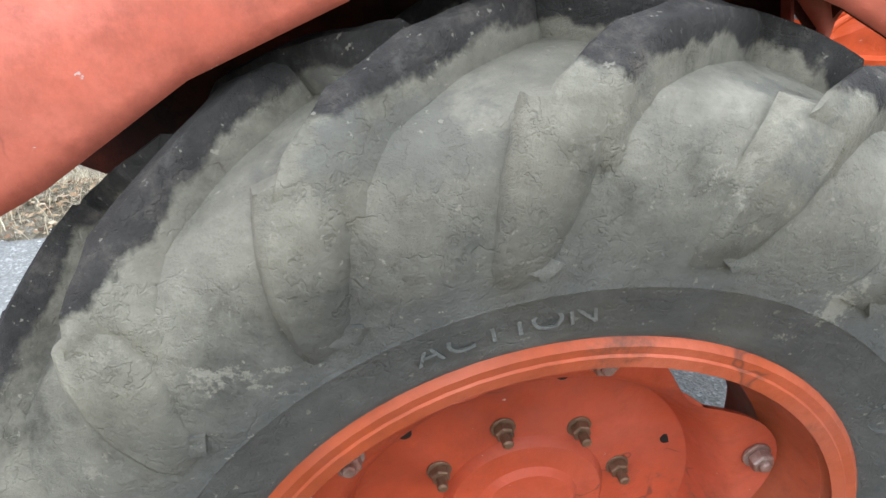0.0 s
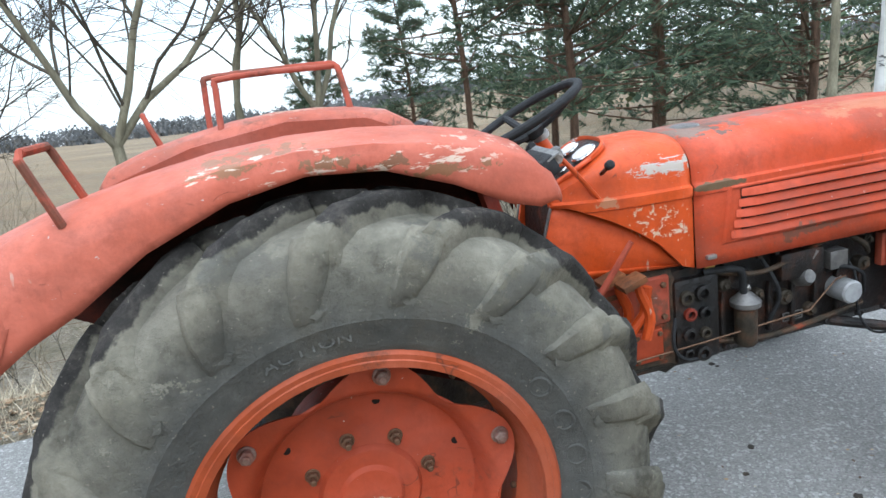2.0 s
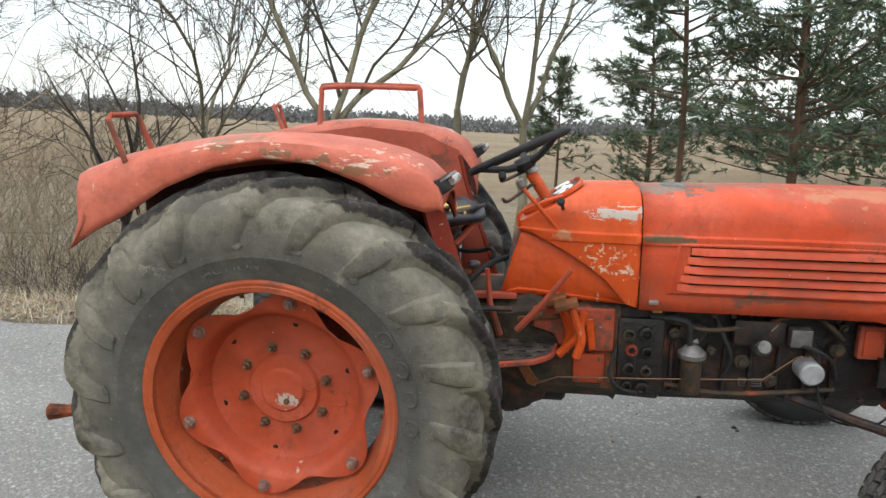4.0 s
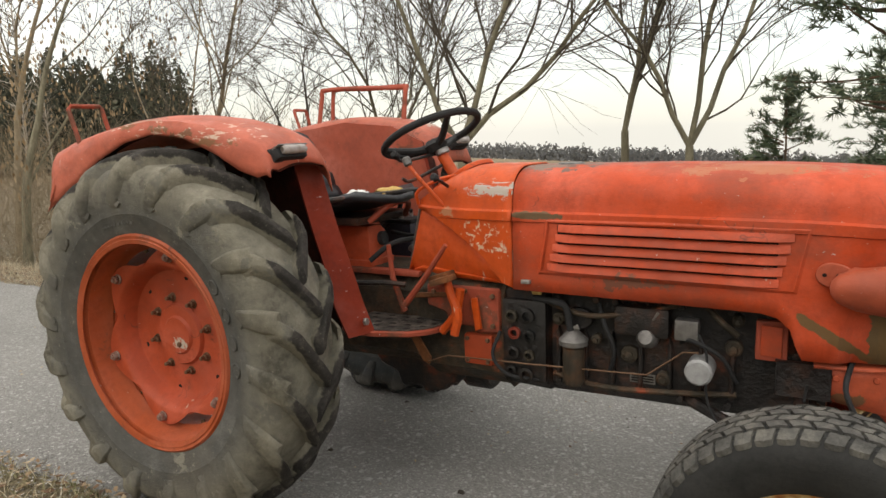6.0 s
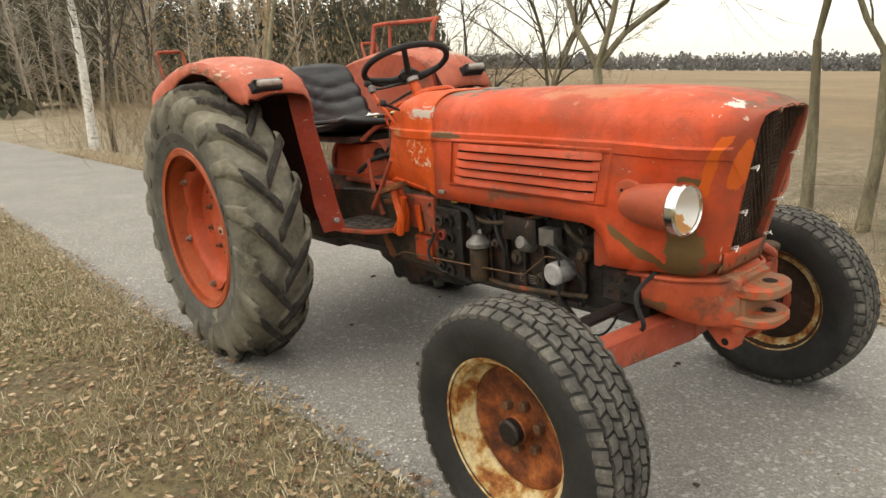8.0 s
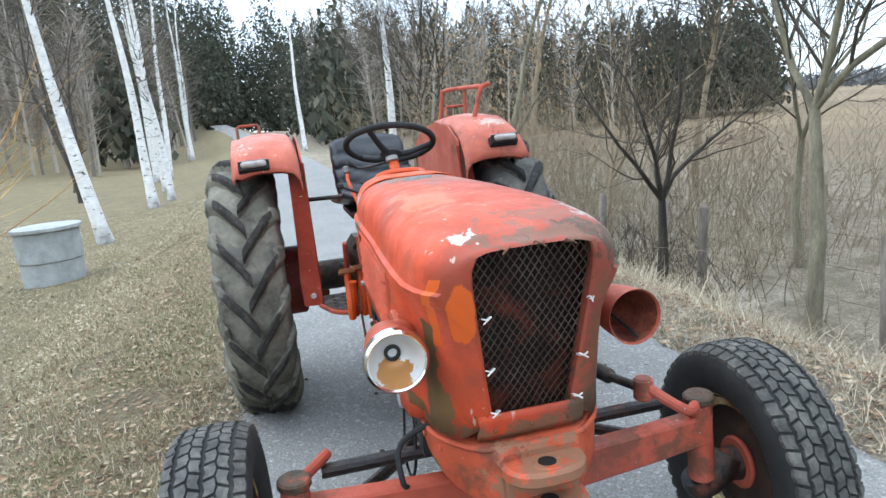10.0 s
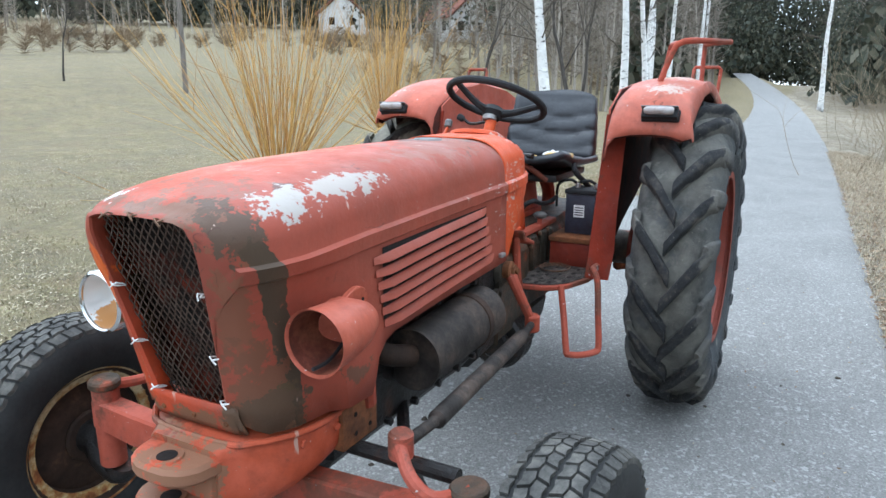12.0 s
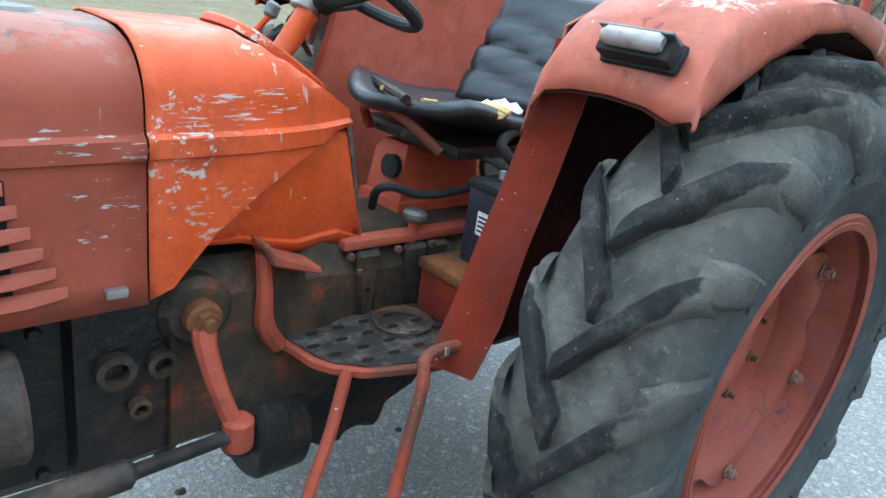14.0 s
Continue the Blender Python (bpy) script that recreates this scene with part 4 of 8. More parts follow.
# headlamps
def headlamp(s):
    c = Vector((2.0, s * 0.276, 0.835))
    d = Vector((1, s * 0.02, 0)).normalized()
    prof = [(-0.085, 0.020), (-0.07, 0.042), (-0.03, 0.061), (0.02, 0.070), (0.085, 0.075), (0.095, 0.077)]
    small = 0.85
    up = Vector((0, 0, 1))
    sd = d.cross(up)
    ringf = lambda t, r: [c + d * t + small * r * (math.cos(a) * sd + math.sin(a) * up) for a in np.linspace(0, TAU, 36, endpoint=False)]
    if s < 0:
        bm = loft([ringf(-0.088, 0.001)] + [ringf(t, r) for t, r in prof], True, False)
        lamp = part("headlamp", bm, M_LAMP, tractor, "round red headlamp with chrome ring and rusty reflector")
        part("lamp_ring", loft([ringf(0.085, 0.0765), ringf(0.092, 0.082), ringf(0.112, 0.081), ringf(0.118, 0.074), ringf(0.114, 0.070), ringf(0.09, 0.070)], True, False), M_CHROME, lamp, "dented chrome ring")
        part("reflector", loft([ringf(0.112, 0.071), ringf(0.09, 0.062), ringf(0.06, 0.045), ringf(0.045, 0.022), ringf(0.044, 0.001)], True, False), M_REFLECT, lamp, "silvery reflector with a rust stain")
        part("bulb_holder", loft([ringf(0.046, 0.022), ringf(0.056, 0.020), ringf(0.056, 0.014), ringf(0.044, 0.012)], True, False), M_OIL, lamp)
    else:
        shell = prof + [(0.090, 0.072), (0.02, 0.062), (-0.03, 0.052), (-0.06, 0.03)]
        lamp = part("headlamp", loft([ringf(t, r) for t, r in shell]), M_LAMP, tractor, "empty round red headlamp shell without its glass")
        part("lamp_inside", loft([ringf(0.0885, 0.0715), ringf(0.02, 0.0612), ringf(-0.03, 0.0512), ringf(-0.058, 0.03), ringf(-0.0585, 0.001)], True, False), M_LAMPIN, lamp, "dark rusty inside of the lamp shell")
        part("lamp_wire", tube([ringf(-0.05, 0.01)[0], ringf(0.0, 0.03)[27], ringf(0.06, 0.05)[26], ringf(0.10, 0.055)[27]], 0.004, 6, None, 4), M_RUBBER, lamp)
        part("bulb_holder", loft([ringf(-0.055, 0.018), ringf(-0.03, 0.014), ringf(-0.028, 0.006), ringf(-0.05, 0.005)], True, False), M_STEEL, lamp)
    pts = []
    for a in np.linspace(0, TAU, 20, endpoint=False):
        pts.append((1.915 + (0.035 + 0.018 * max(0, math.cos(a))) * math.cos(a), 0.862 + 0.030 * math.sin(a)))
    part("lamp_bracket", plate(pts, "y", s * 0.238, s * 0.252, 0.002), M_LAMP, lamp)
    for x in (1.90, 1.93):
        part("bolt_hole", cylinder((x, s * 0.2525, 0.862), (x, s * 0.2535, 0.862), 0.005, 10, 0.0003), M_DARK, lamp)
    part("lamp_foot", tube([(1.96, s * 0.235, 0.845), (1.985, s * 0.26, 0.838)], [0.04, 0.045], 14), M_LAMP, lamp)


M_REFLECT, nt_r, b_r = material("lamp_reflector", 0.38, 0.25)
nt_r.links.new(mix(nt_r, blotch(nt_r, (2.08, -0.282, 0.800), (0.06, 0.042, 0.030), 22, 0.6), (0.72, 0.72, 0.70), (0.50, 0.24, 0.08)), b_r.inputs["Base Color"])
for side in (-1, 1):
    headlamp(side)

# front casting with the tow clevis
def cast_ring(x, w, top, low, keel):
    """A section of the casting: upright cheeks under the hood, drawn in to a keel."""
    half = [(w - 0.012, top), (w, top - 0.010), (w + 0.001, top - 0.05), (w - 0.004, low + 0.035), (w - 0.020, low + 0.010), (keel, low), (keel * 0.5, low - 0.004)]
    return [(x, -y, z) for y, z in half] + [(x, y, z) for y, z in half[::-1]]


secs = [(1.885, 0.203, 0.616, 0.515, 0.12), (1.93, 0.204, 0.617, 0.505, 0.12), (1.985, 0.200, 0.618, 0.492, 0.11), (2.04, 0.186, 0.618, 0.478, 0.10), (2.085, 0.160, 0.618, 0.466, 0.09), (2.115, 0.130, 0.616, 0.458, 0.08), (2.14, 0.104, 0.612, 0.452, 0.07), (2.165, 0.090, 0.606, 0.450, 0.06)]
bm = loft([cast_ring(*sec) for sec in secs])
bmesh.ops.subdivide_edges(bm, edges=bm.edges[:], cuts=1, smooth=0.4, use_grid_fill=True)
for v in bm.verts:
    v.co += 0.0016 * noise.noise_vector(v.co * 22)
part("front_block", bm, M_CAST, tractor, "smooth red cast front frame drawn in to a tow clevis", True, 50)
part("block_edge", tube([(1.888, -0.206, 0.612), (1.985, -0.203, 0.613), (2.04, -0.189, 0.613), (2.085, -0.163, 0.613), (2.115, -0.134, 0.611), (2.135, -0.10, 0.609), (2.143, 0.0, 0.609), (2.135, 0.10, 0.609), (2.115, 0.134, 0.611), (2.085, 0.163, 0.613), (2.04, 0.189, 0.613), (1.985, 0.203, 0.613), (1.888, 0.206, 0.612)], 0.007, 8, None, 3), M_CAST, tractor)
for s in (-1, 1):
    for x in (1.94, 2.03):
        part("casting_bolt", hexnut((x, s * (0.203 if x < 2 else 0.187), 0.585), (0, s, 0), 0.009, 0.008), M_CAST, tractor)
for z0, z1 in ((0.556, 0.592), (0.474, 0.506)):
    pts = [(2.12, -0.098), (2.17, -0.094), (2.205, -0.088), (2.232, -0.070), (2.246, -0.035), (2.248, 0.0), (2.246, 0.035), (2.232, 0.070), (2.205, 0.088), (2.17, 0.094), (2.12, 0.098)]
    lug = plate(pts, "z", z0, z1, 0.008)
    part("tow_lug", lug, M_CAST, tractor, "worn cast tow lug with a pin hole")
    part("pin_boss", cylinder((2.203, 0, z0 - 0.003), (2.203, 0, z1 + 0.003), 0.034, 24, 0.004), M_CAST, tractor)
    part("pin_hole", cylinder((2.203, 0, z1 + 0.001), (2.203, 0, z1 + 0.0042), 0.020, 20, 0.0004), M_DARK, tractor)
part("clevis_back", box((2.13, -0.084, 0.45), (2.178, 0.084, 0.585), 0.012), M_CAST, tractor)
for s in (-1, 1):
    part("clevis_foot", plate([(2.00, 0.50), (2.07, 0.425), (2.10, 0.394), (2.135, 0.390), (2.158, 0.412), (2.175, 0.48), (2.175, 0.51)], "y", s * 0.058 - 0.013, s * 0.058 + 0.013, 0.006), M_CAST, tractor)
    part("foot_hole", cylinder((2.118, s * 0.0715, 0.414), (2.118, s * 0.0722, 0.414), 0.011, 16, 0.0002), M_DARK, tractor)
    part("frame_bracket", box((1.80, s * 0.19 - 0.008, 0.52), (1.93, s * 0.212 + 0.003, 0.615), 0.003), M_OIL if s < 0 else M_RUSTY, tractor)
    for x, z in ((1.83, 0.545), (1.83, 0.59), (1.885, 0.545), (1.885, 0.59)):
        part("bracket_hole", cylinder((x, s * 0.2155, z), (x, s * 0.217, z), 0.006, 10, 0.0004), M_DARK, tractor)

# cowl: an upper shell with a slanting lower lip over a recessed panel
def cowl_lip(x):
    return lerp(x, [0.66, 0.70, 0.74, 0.81, 0.88, 0.94, 0.98, 1.01, 1.05], [0.985, 0.982, 0.965, 0.932, 0.890, 0.845, 0.80, 0.765, 0.752])


def cowl_w(x):
    return lerp(x, [0.60, 0.655, 0.70, 0.75, 0.82, 0.90, 1.05], [0.100, 0.118, 0.142, 0.166, 0.187, 0.201, 0.2135])


def dash_z(x):
    return lerp(x, [0.655, 0.70, 0.84, 0.875, 1.05], [1.012, 1.036, 1.114, 1.132, 1.132])


def cowl_ring(x):
    zt = min(dash_z(x), lerp(x, [0.86, 1.05], [1.135, 1.131]))
    w, zb = cowl_w(x), cowl_lip(x)
    full = arc(x, w, 0.75, 1.135, 0.993)
    half = full[:len(full) // 2 + 1]
    out = [(x, -w + 0.016, zb + 0.010), (x, -w + 0.008, zb - 0.002)]
    for p in half:
        z = min(max(p[2], zb), zt)
        y = p[1] if p[2] <= zt else p[1]
        out.append((x, y if p[2] >= zb else -w, z))
    return out + [(q[0], -q[1], q[2]) for q in out[-2::-1]]


bm = loft([cowl_ring(x) for x in (0.655, 0.668, 0.685, 0.70, 0.72, 0.74, 0.775, 0.81, 0.845, 0.875, 0.90, 0.94, 0.965, 0.98, 0.995, 1.01, 1.03, 1.046)], False, False)
bmesh.ops.remove_doubles(bm, verts=bm.verts, dist=0.0004)
cowl = part("cowl", bm, M_COWL, tractor, "bright orange scuffed instrument cowl", True, 40)
mod = cowl.modifiers.new("thickness", "SOLIDIFY")
mod.thickness, mod.offset = 0.004, -1
for s in (-1, 1):
    rows = []
    for x in (0.60, 0.63, 0.66, 0.70, 0.76, 0.82, 0.88, 0.94, 0.99, 1.02):
        y = lerp(x, [0.60, 0.70, 0.85, 1.02], [0.098, 0.116, 0.150, 0.176])
        zb = 0.757 if s < 0 else lerp(x, [0.60, 0.78, 0.86, 1.02], [0.757, 0.760, 0.80, 0.82])
        top = max(zb + 0.01, lerp(x, [0.60, 0.615, 0.66], [0.765, 0.83, 0.98]) if x < 0.66 else cowl_lip(x) + 0.012)
        rows.append([(x, s * (y + 0.004), zb), (x, s * (y + 0.006), zb + (top - zb) * 0.08)] + [(x, s * (y - 0.002 + 0.012 * math.sin(math.pi * k / 5)), zb + (top - zb) * (0.1 + 0.9 * k / 5)) for k in range(6)])
    panel = part("lower_panel", loft(rows, False, False), M_COWL, cowl, "recessed red side panel below the cowl", True, 50)
    mod = panel.modifiers.new("thickness", "SOLIDIFY")
    mod.thickness, mod.offset = 0.004, 0
    part("panel_edge", tube([(0.600, s * 0.100, 0.757), (0.615, s * 0.103, 0.83), (0.640, s * 0.110, 0.92), (0.660, s * 0.116, 0.99)], 0.005, 6), M_DULL, cowl, "worn bare metal edge")
part("firewall", loft([[(x, y, z) for y in (-0.105, 0.105)] for x, z in ((0.668, 0.99), (0.66, 0.90), (0.65, 0.74))], False, False), M_OIL, cowl)
# slanting dash with a raised rim and gauges
dash = Matrix.Translation((0.770, 0, 1.078)) @ Matrix.Rotation(radians(-30.4), 4, "Y")
pts = []
for a in np.linspace(0, TAU, 48, endpoint=False):
    c, sn = math.cos(a), math.sin(a)
    u = 0.112 * math.copysign(abs(c) ** 0.7, c)
    pts.append((u, (0.098 + 0.16 * u) * math.copysign(abs(sn) ** 0.7, sn)))
tmp = loft([[(x * g, y * g, z) for x, y in pts] for g, z in ((1.03, 0.0), (1.03, 0.012), (1.0, 0.016), (0.97, 0.012), (0.955, 0.004))], True, True)
bmesh.ops.transform(tmp, matrix=dash, verts=tmp.verts)
dashboard = part("dashboard", tmp, M_COWL, tractor, "slanting orange dash with a worn rim")
tmp = loft([[(x * 0.95, y * 0.95, z) for x, y in pts] for z in (0.0045, 0.0055)], True, True)
bmesh.ops.transform(tmp, matrix=dash, verts=tmp.verts)
part("dash_panel", tmp, M_OIL, dashboard, "black instrument panel")
for x, y, r in ((0.045, -0.052, 0.040), (0.045, 0.048, 0.034), (-0.03, 0.03, 0.016), (-0.03, -0.045, 0.014)):
    tmp = cylinder((x, y, 0.004), (x, y, 0.018), r, 24, 0.003)
    bmesh.ops.transform(tmp, matrix=dash, verts=tmp.verts)
    part("gauge", tmp, M_CHROME, dashboard, "round gauge with chrome rim")
    tmp = cylinder((x, y, 0.0185), (x, y, 0.0195), r * 0.84, 24, 0.0004)
    bmesh.ops.transform(tmp, matrix=dash, verts=tmp.verts)
    part("dial", tmp, M_WHITE if r > 0.03 else M_OIL, dashboard)
part("dash_lever", tube([(0.80, -0.10, 1.10), (0.74, -0.125, 1.085), (0.66, -0.13, 1.045), (0.655, -0.12, 1.00)], 0.006, 8, None, 4), M_COWL, tractor)

# steering column and wheel
part("steering_column", tube([(0.80, 0, 1.0), (0.690, 0.0, 1.165)], 0.021, 14), M_COWL, tractor)
part("column_collar", cylinder((0.698, -0.005, 1.168), (0.690, -0.006, 1.186), 0.026, 18, 0.003), M_STEEL, tractor)
axis_n = Vector((-0.42, 0.09, 0.915)).normalized()
u_ax = Vector((0.915, 0, 0.42)).normalized()
v_ax = axis_n.cross(u_ax)
sw_c = Vector((0.648, 0.0, 1.238))
rings = []
for a in np.linspace(0, TAU, 56, endpoint=False):
    rad = math.cos(a) * u_ax + math.sin(a) * v_ax
    rings.append([sw_c + rad * (0.178 + 0.013 * math.cos(b)) + axis_n * 0.013 * math.sin(b) for b in np.linspace(0, TAU, 10, endpoint=False)])
steer = part("steering_wheel", loft(rings + [rings[0]], True, False), M_RUBBER, tractor, "black three-spoke steering wheel")
hub_c = sw_c - axis_n * 0.045
part("hub", tube([hub_c - axis_n * 0.025, hub_c, hub_c + axis_n * 0.02], [0.03, 0.045, 0.03], 20), M_RUBBER, steer)
for ang in (90, 215, 325):
    rad = math.cos(radians(ang)) * u_ax + math.sin(radians(ang)) * v_ax
    part("spoke", tube([hub_c, hub_c + rad * 0.07 + axis_n * 0.004, sw_c + rad * 0.176], [0.017, 0.013, 0.011], 8, None, 4), M_RUBBER, steer)
part("column_lever", tube([(0.67, 0, 1.17), (0.60, -0.12, 1.15), (0.60, -0.16, 1.17)], 0.006, 8, None, 4), M_OIL, tractor)
part("lever_knob", cylinder((0.60, -0.155, 1.165), (0.60, -0.18, 1.178), 0.013, 12, 0.004), M_RUBBER, tractor)
part("column_lever", tube([(0.70, -0.02, 1.13), (0.62, -0.10, 1.08), (0.60, -0.13, 1.09)], 0.006, 8, None, 4), M_OIL, tractor)
part("hand_lever", tube([(0.80, -0.16, 0.98), (0.70, -0.19, 1.10), (0.665, -0.19, 1.140)], 0.007, 8, None, 4), M_COWL, tractor)
part("lever_knob", cylinder((0.667, -0.19, 1.136), (0.654, -0.19, 1.166), 0.015, 12, 0.006), M_DULL, tractor)

part("dash_stalk", tube([(0.80, -0.15, 1.06), (0.795, -0.20, 1.085), (0.79, -0.228, 1.098)], 0.006, 8), M_OIL, tractor)
part("lever_knob", cylinder((0.79, -0.222, 1.096), (0.788, -0.245, 1.106), 0.013, 12, 0.005), M_RUBBER, tractor)

# fenders
FEN = [((-0.605, 1.003), (-0.575, 1.150)), ((-0.565, 1.030), (-0.590, 1.200)), ((-0.515, 1.062), (-0.565, 1.230)), ((-0.425, 1.105), (-0.46, 1.265)), ((-0.30, 1.184), (-0.32, 1.295)),
       ((-0.15, 1.244), (-0.17, 1.318)), ((-0.01, 1.268), (-0.03, 1.327)), ((0.127, 1.254), (0.11, 1.322)), ((0.255, 1.205), (0.23, 1.308)), ((0.36, 1.149), (0.34, 1.283)), ((0.425, 1.130), (0.415, 1.250)), ((0.458, 1.138), (0.455, 1.210)), ((0.470, 1.130), (0.474, 1.165))]


def fender(s):
    rings = []
    last_i = len(FEN) - 1
    for i, ((xl, zl), (xt, zt)) in enumerate(FEN):
        f = i / last_i
        yo = 0.672 - 0.03 * f
        sag = max(0, i - last_i + 3) / 3 if s > 0 else 0.0
        yo, zl, zt = yo + 0.030 * sag, zl - 0.030 * sag, zt - 0.045 * sag
        ring = [(xl, s * yo, zl), (xl * 0.7 + xt * 0.3, s * (yo + 0.003), zl * 0.7 + zt * 0.3), (xl * 0.3 + xt * 0.7, s * (yo - 0.008), zl * 0.25 + zt * 0.75),
                (xt, s * (yo - 0.035), zt - 0.014), (xt, s * (yo - 0.085), zt), (xt, s * 0.52, zt + 0.004), (xt, s * 0.45, zt), (xt, s * 0.395, zt - 0.012), (xt, s * 0.368, zt - 0.045), (xt, s * 0.360, zt - 0.10)]
        if i < 2:
            notch = 0.055 if i == 0 else 0.02
            ring[1] = (ring[1][0] + notch * 0.6, ring[1][1], ring[1][2])
            ring[2] = (ring[2][0] + notch, ring[2][1], ring[2][2])
            ring[3] = (ring[3][0] + notch * 0.7, ring[3][1], ring[3][2])
        rings.append(ring)
    bm = loft(rings, False, False)
    bmesh.ops.subdivide_edges(bm, edges=bm.edges[:], cuts=1, smooth=0.6, use_grid_fill=True)
    wing = part("fender", bm, M_FENDER if s < 0 else M_FENDER_OLD, tractor, "red sheet-metal rear fender with scraped, rust-spotted paint", True, 60)
    mod = wing.modifiers.new("thickness", "SOLIDIFY")
    mod.thickness, mod.offset = 0.005, -1
    # lining sheet whose colour carries the shade of the wheel arch
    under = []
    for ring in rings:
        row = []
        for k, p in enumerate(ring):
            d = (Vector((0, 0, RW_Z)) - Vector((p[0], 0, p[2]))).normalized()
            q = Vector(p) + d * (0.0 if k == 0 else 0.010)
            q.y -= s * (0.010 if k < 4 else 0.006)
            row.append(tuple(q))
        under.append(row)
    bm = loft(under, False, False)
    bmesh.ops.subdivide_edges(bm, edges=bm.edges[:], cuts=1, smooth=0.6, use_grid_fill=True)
    part("underside", bm, M_UNDER, wing, "dirty fender underside with the shade of the arch painted in", True, 60)
    inner = [(-0.54, 1.02), (-0.54, 1.20), (-0.30, 1.27), (0.0, 1.305), (0.25, 1.28), (0.40, 1.21), (0.405, 1.14), (0.495, 0.86), (0.580, 0.62), (0.50, 0.60), (0.36, 0.62), (0.10, 0.74), (-0.25, 0.86)]
    part("inner_panel", plate(inner, "y", s * 0.352, s * 0.360, 0.0015), M_PANEL, wing, "dull red inner fender panel")
    # thin dark sheet: arch shade painted on the wheel side
    part("splash_side", plate(inner, "y", s * 0.3602, s * 0.3632, 0.0), M_UNDER, wing, "dirty wheel side of the inner panel, arch shade painted in")
    # turned flange along the sloping front edge
    sec = []
    for x, z, w in ((0.398, 1.19, 0.058), (0.425, 1.08, 0.058), (0.465, 0.95, 0.060), (0.505, 0.84, 0.062), (0.552, 0.70, 0.070), (0.595, 0.60, 0.066)):
        sec.append([(x, s * 0.345, z), (x + 0.012, s * 0.350, z), (x - 0.6 * w, s * (0.36 + w), z - 0.01), (x - 0.6 * w - 0.010, s * (0.355 + w), z - 0.01)])
    part("front_flange", loft(sec), M_FLANGE, wing)
    part("flange_bolt", hexnut((0.592, s * 0.385, 0.64), (1, 0, 0.2), 0.013, 0.012), M_STEEL, wing)
    # lamp on the front face
    m = Matrix.Translation((0.468, s * 0.552, 1.198)) @ Matrix.Rotation(radians(-28), 4, "Y") @ Matrix.Scale(0.84, 4)
    body = part("side_lamp", box((-0.02, -0.075, -0.024), (0.018, 0.075, 0.024), 0.008, None, m), M_RUBBER, wing, "small oblong chrome-framed side lamp")
    tmp = tube([Vector((0.026, -0.06, 0.0)), Vector((0.028, -0.05, 0.0)), Vector((0.028, 0.05, 0.0)), Vector((0.026, 0.06, 0.0))], [0.012, 0.017, 0.017, 0.012], 14)
    bmesh.ops.transform(tmp, matrix=m, verts=tmp.verts)
    part("lens", tmp, M_LENS, body, "cloudy plastic lens")
    part("lamp_hood", box((-0.004, -0.076, 0.014), (0.036, 0.076, 0.020), 0.003, None, m), M_DULL, body)
    part("lamp_pad", box((-0.03, -0.080, -0.029), (-0.012, 0.080, 0.028), 0.010, None, m), M_RUBBER, body)
    # bracket on the tail of the fender
    part("tail_bracket", tube([(-0.42, s * 0.635, 1.25), (-0.455, s * 0.64, 1.37), (-0.452, s * 0.63, 1.38), (-0.44, s * 0.53, 1.38), (-0.435, s * 0.525, 1.37), (-0.40, s * 0.525, 1.27)], 0.008, 8), M_CHASSIS, wing)
    return wing


M_LENS = mottled("cloudy_lens", [(0.3, (0.20, 0.16, 0.14)), (0.5, (0.36, 0.32, 0.30)), (0.7, (0.52, 0.49, 0.47))], 30, 0.25)
wings = {s: fender(s) for s in (-1, 1)}

# hand rail on the left fender
rail = part("hand_rail", tube([(0.225, 0.485, 1.27), (0.210, 0.535, 1.42), (0.20, 0.56, 1.452), (0.16, 0.60, 1.462), (-0.10, 0.685, 1.470), (-0.15, 0.70, 1.472)], 0.0115, 10, None, 4), M_CHASSIS, wings[1], "red bent-tube hand rail")
part("rail_bar", tube([(-0.205, 0.42, 1.26), (-0.195, 0.45, 1.43), (-0.18, 0.458, 1.458), (0.0, 0.50, 1.460), (0.19, 0.555, 1.452)], 0.0105, 10, None, 3), M_CHASSIS, rail)
part("rail_post", tube([(-0.25, 0.585, 1.26), (-0.238, 0.59, 1.44), (-0.225, 0.60, 1.468), (-0.14, 0.69, 1.471)], 0.010, 10, None, 3), M_CHASSIS, rail)

# seat
bm = bmesh.new()
nx, ny = 14, 14
grid = []
for i in range(nx + 1):
    row = []
    for j in range(ny + 1):
        u, v = i / nx, j / ny * 2 - 1
        x = 0.02 + 0.51 * u - 0.09 * u * abs(v) ** 2.2
        y = 0.215 * v * (1 - 0.12 * u ** 3)
        z = 0.975 + 0.025 * abs(v) ** 2.5 - 0.02 * math.sin(math.pi * u) + 0.05 * u + 0.006 * noise.noise((x * 12, y * 12, 0))
        row.append((x, y, z))
    grid.append(row)
top = loft(grid, False, False)
seat = part("seat", top, M_SEAT, tractor, "torn black vinyl seat showing yellow foam", True, 80)
mod = seat.modifiers.new("thickness", "SOLIDIFY")
mod.thickness, mod.offset = 0.026, -1
rows = []
for i in range(15):
    u = i / 14
    row = []
    for j in range(17):
        v = j / 16 * 2 - 1
        x = 0.055 - 0.15 * u - 0.05 * (1 - abs(v) ** 2) + 0.03
        y = 0.205 * v * (1 - 0.10 * u ** 2)
        z = 0.975 + 0.285 * u - 0.02 * abs(v) ** 6 * u
        fold = 0.011 * math.sin(26 * u + 2.2 * math.sin(2.5 * v + 1.0)) * math.exp(-((u - 0.45) * 2.6) ** 2)
        row.append(tuple(Matrix.Rotation(radians(9), 3, "Z") @ Vector((x + fold, y, z))))
    rows.append(row)
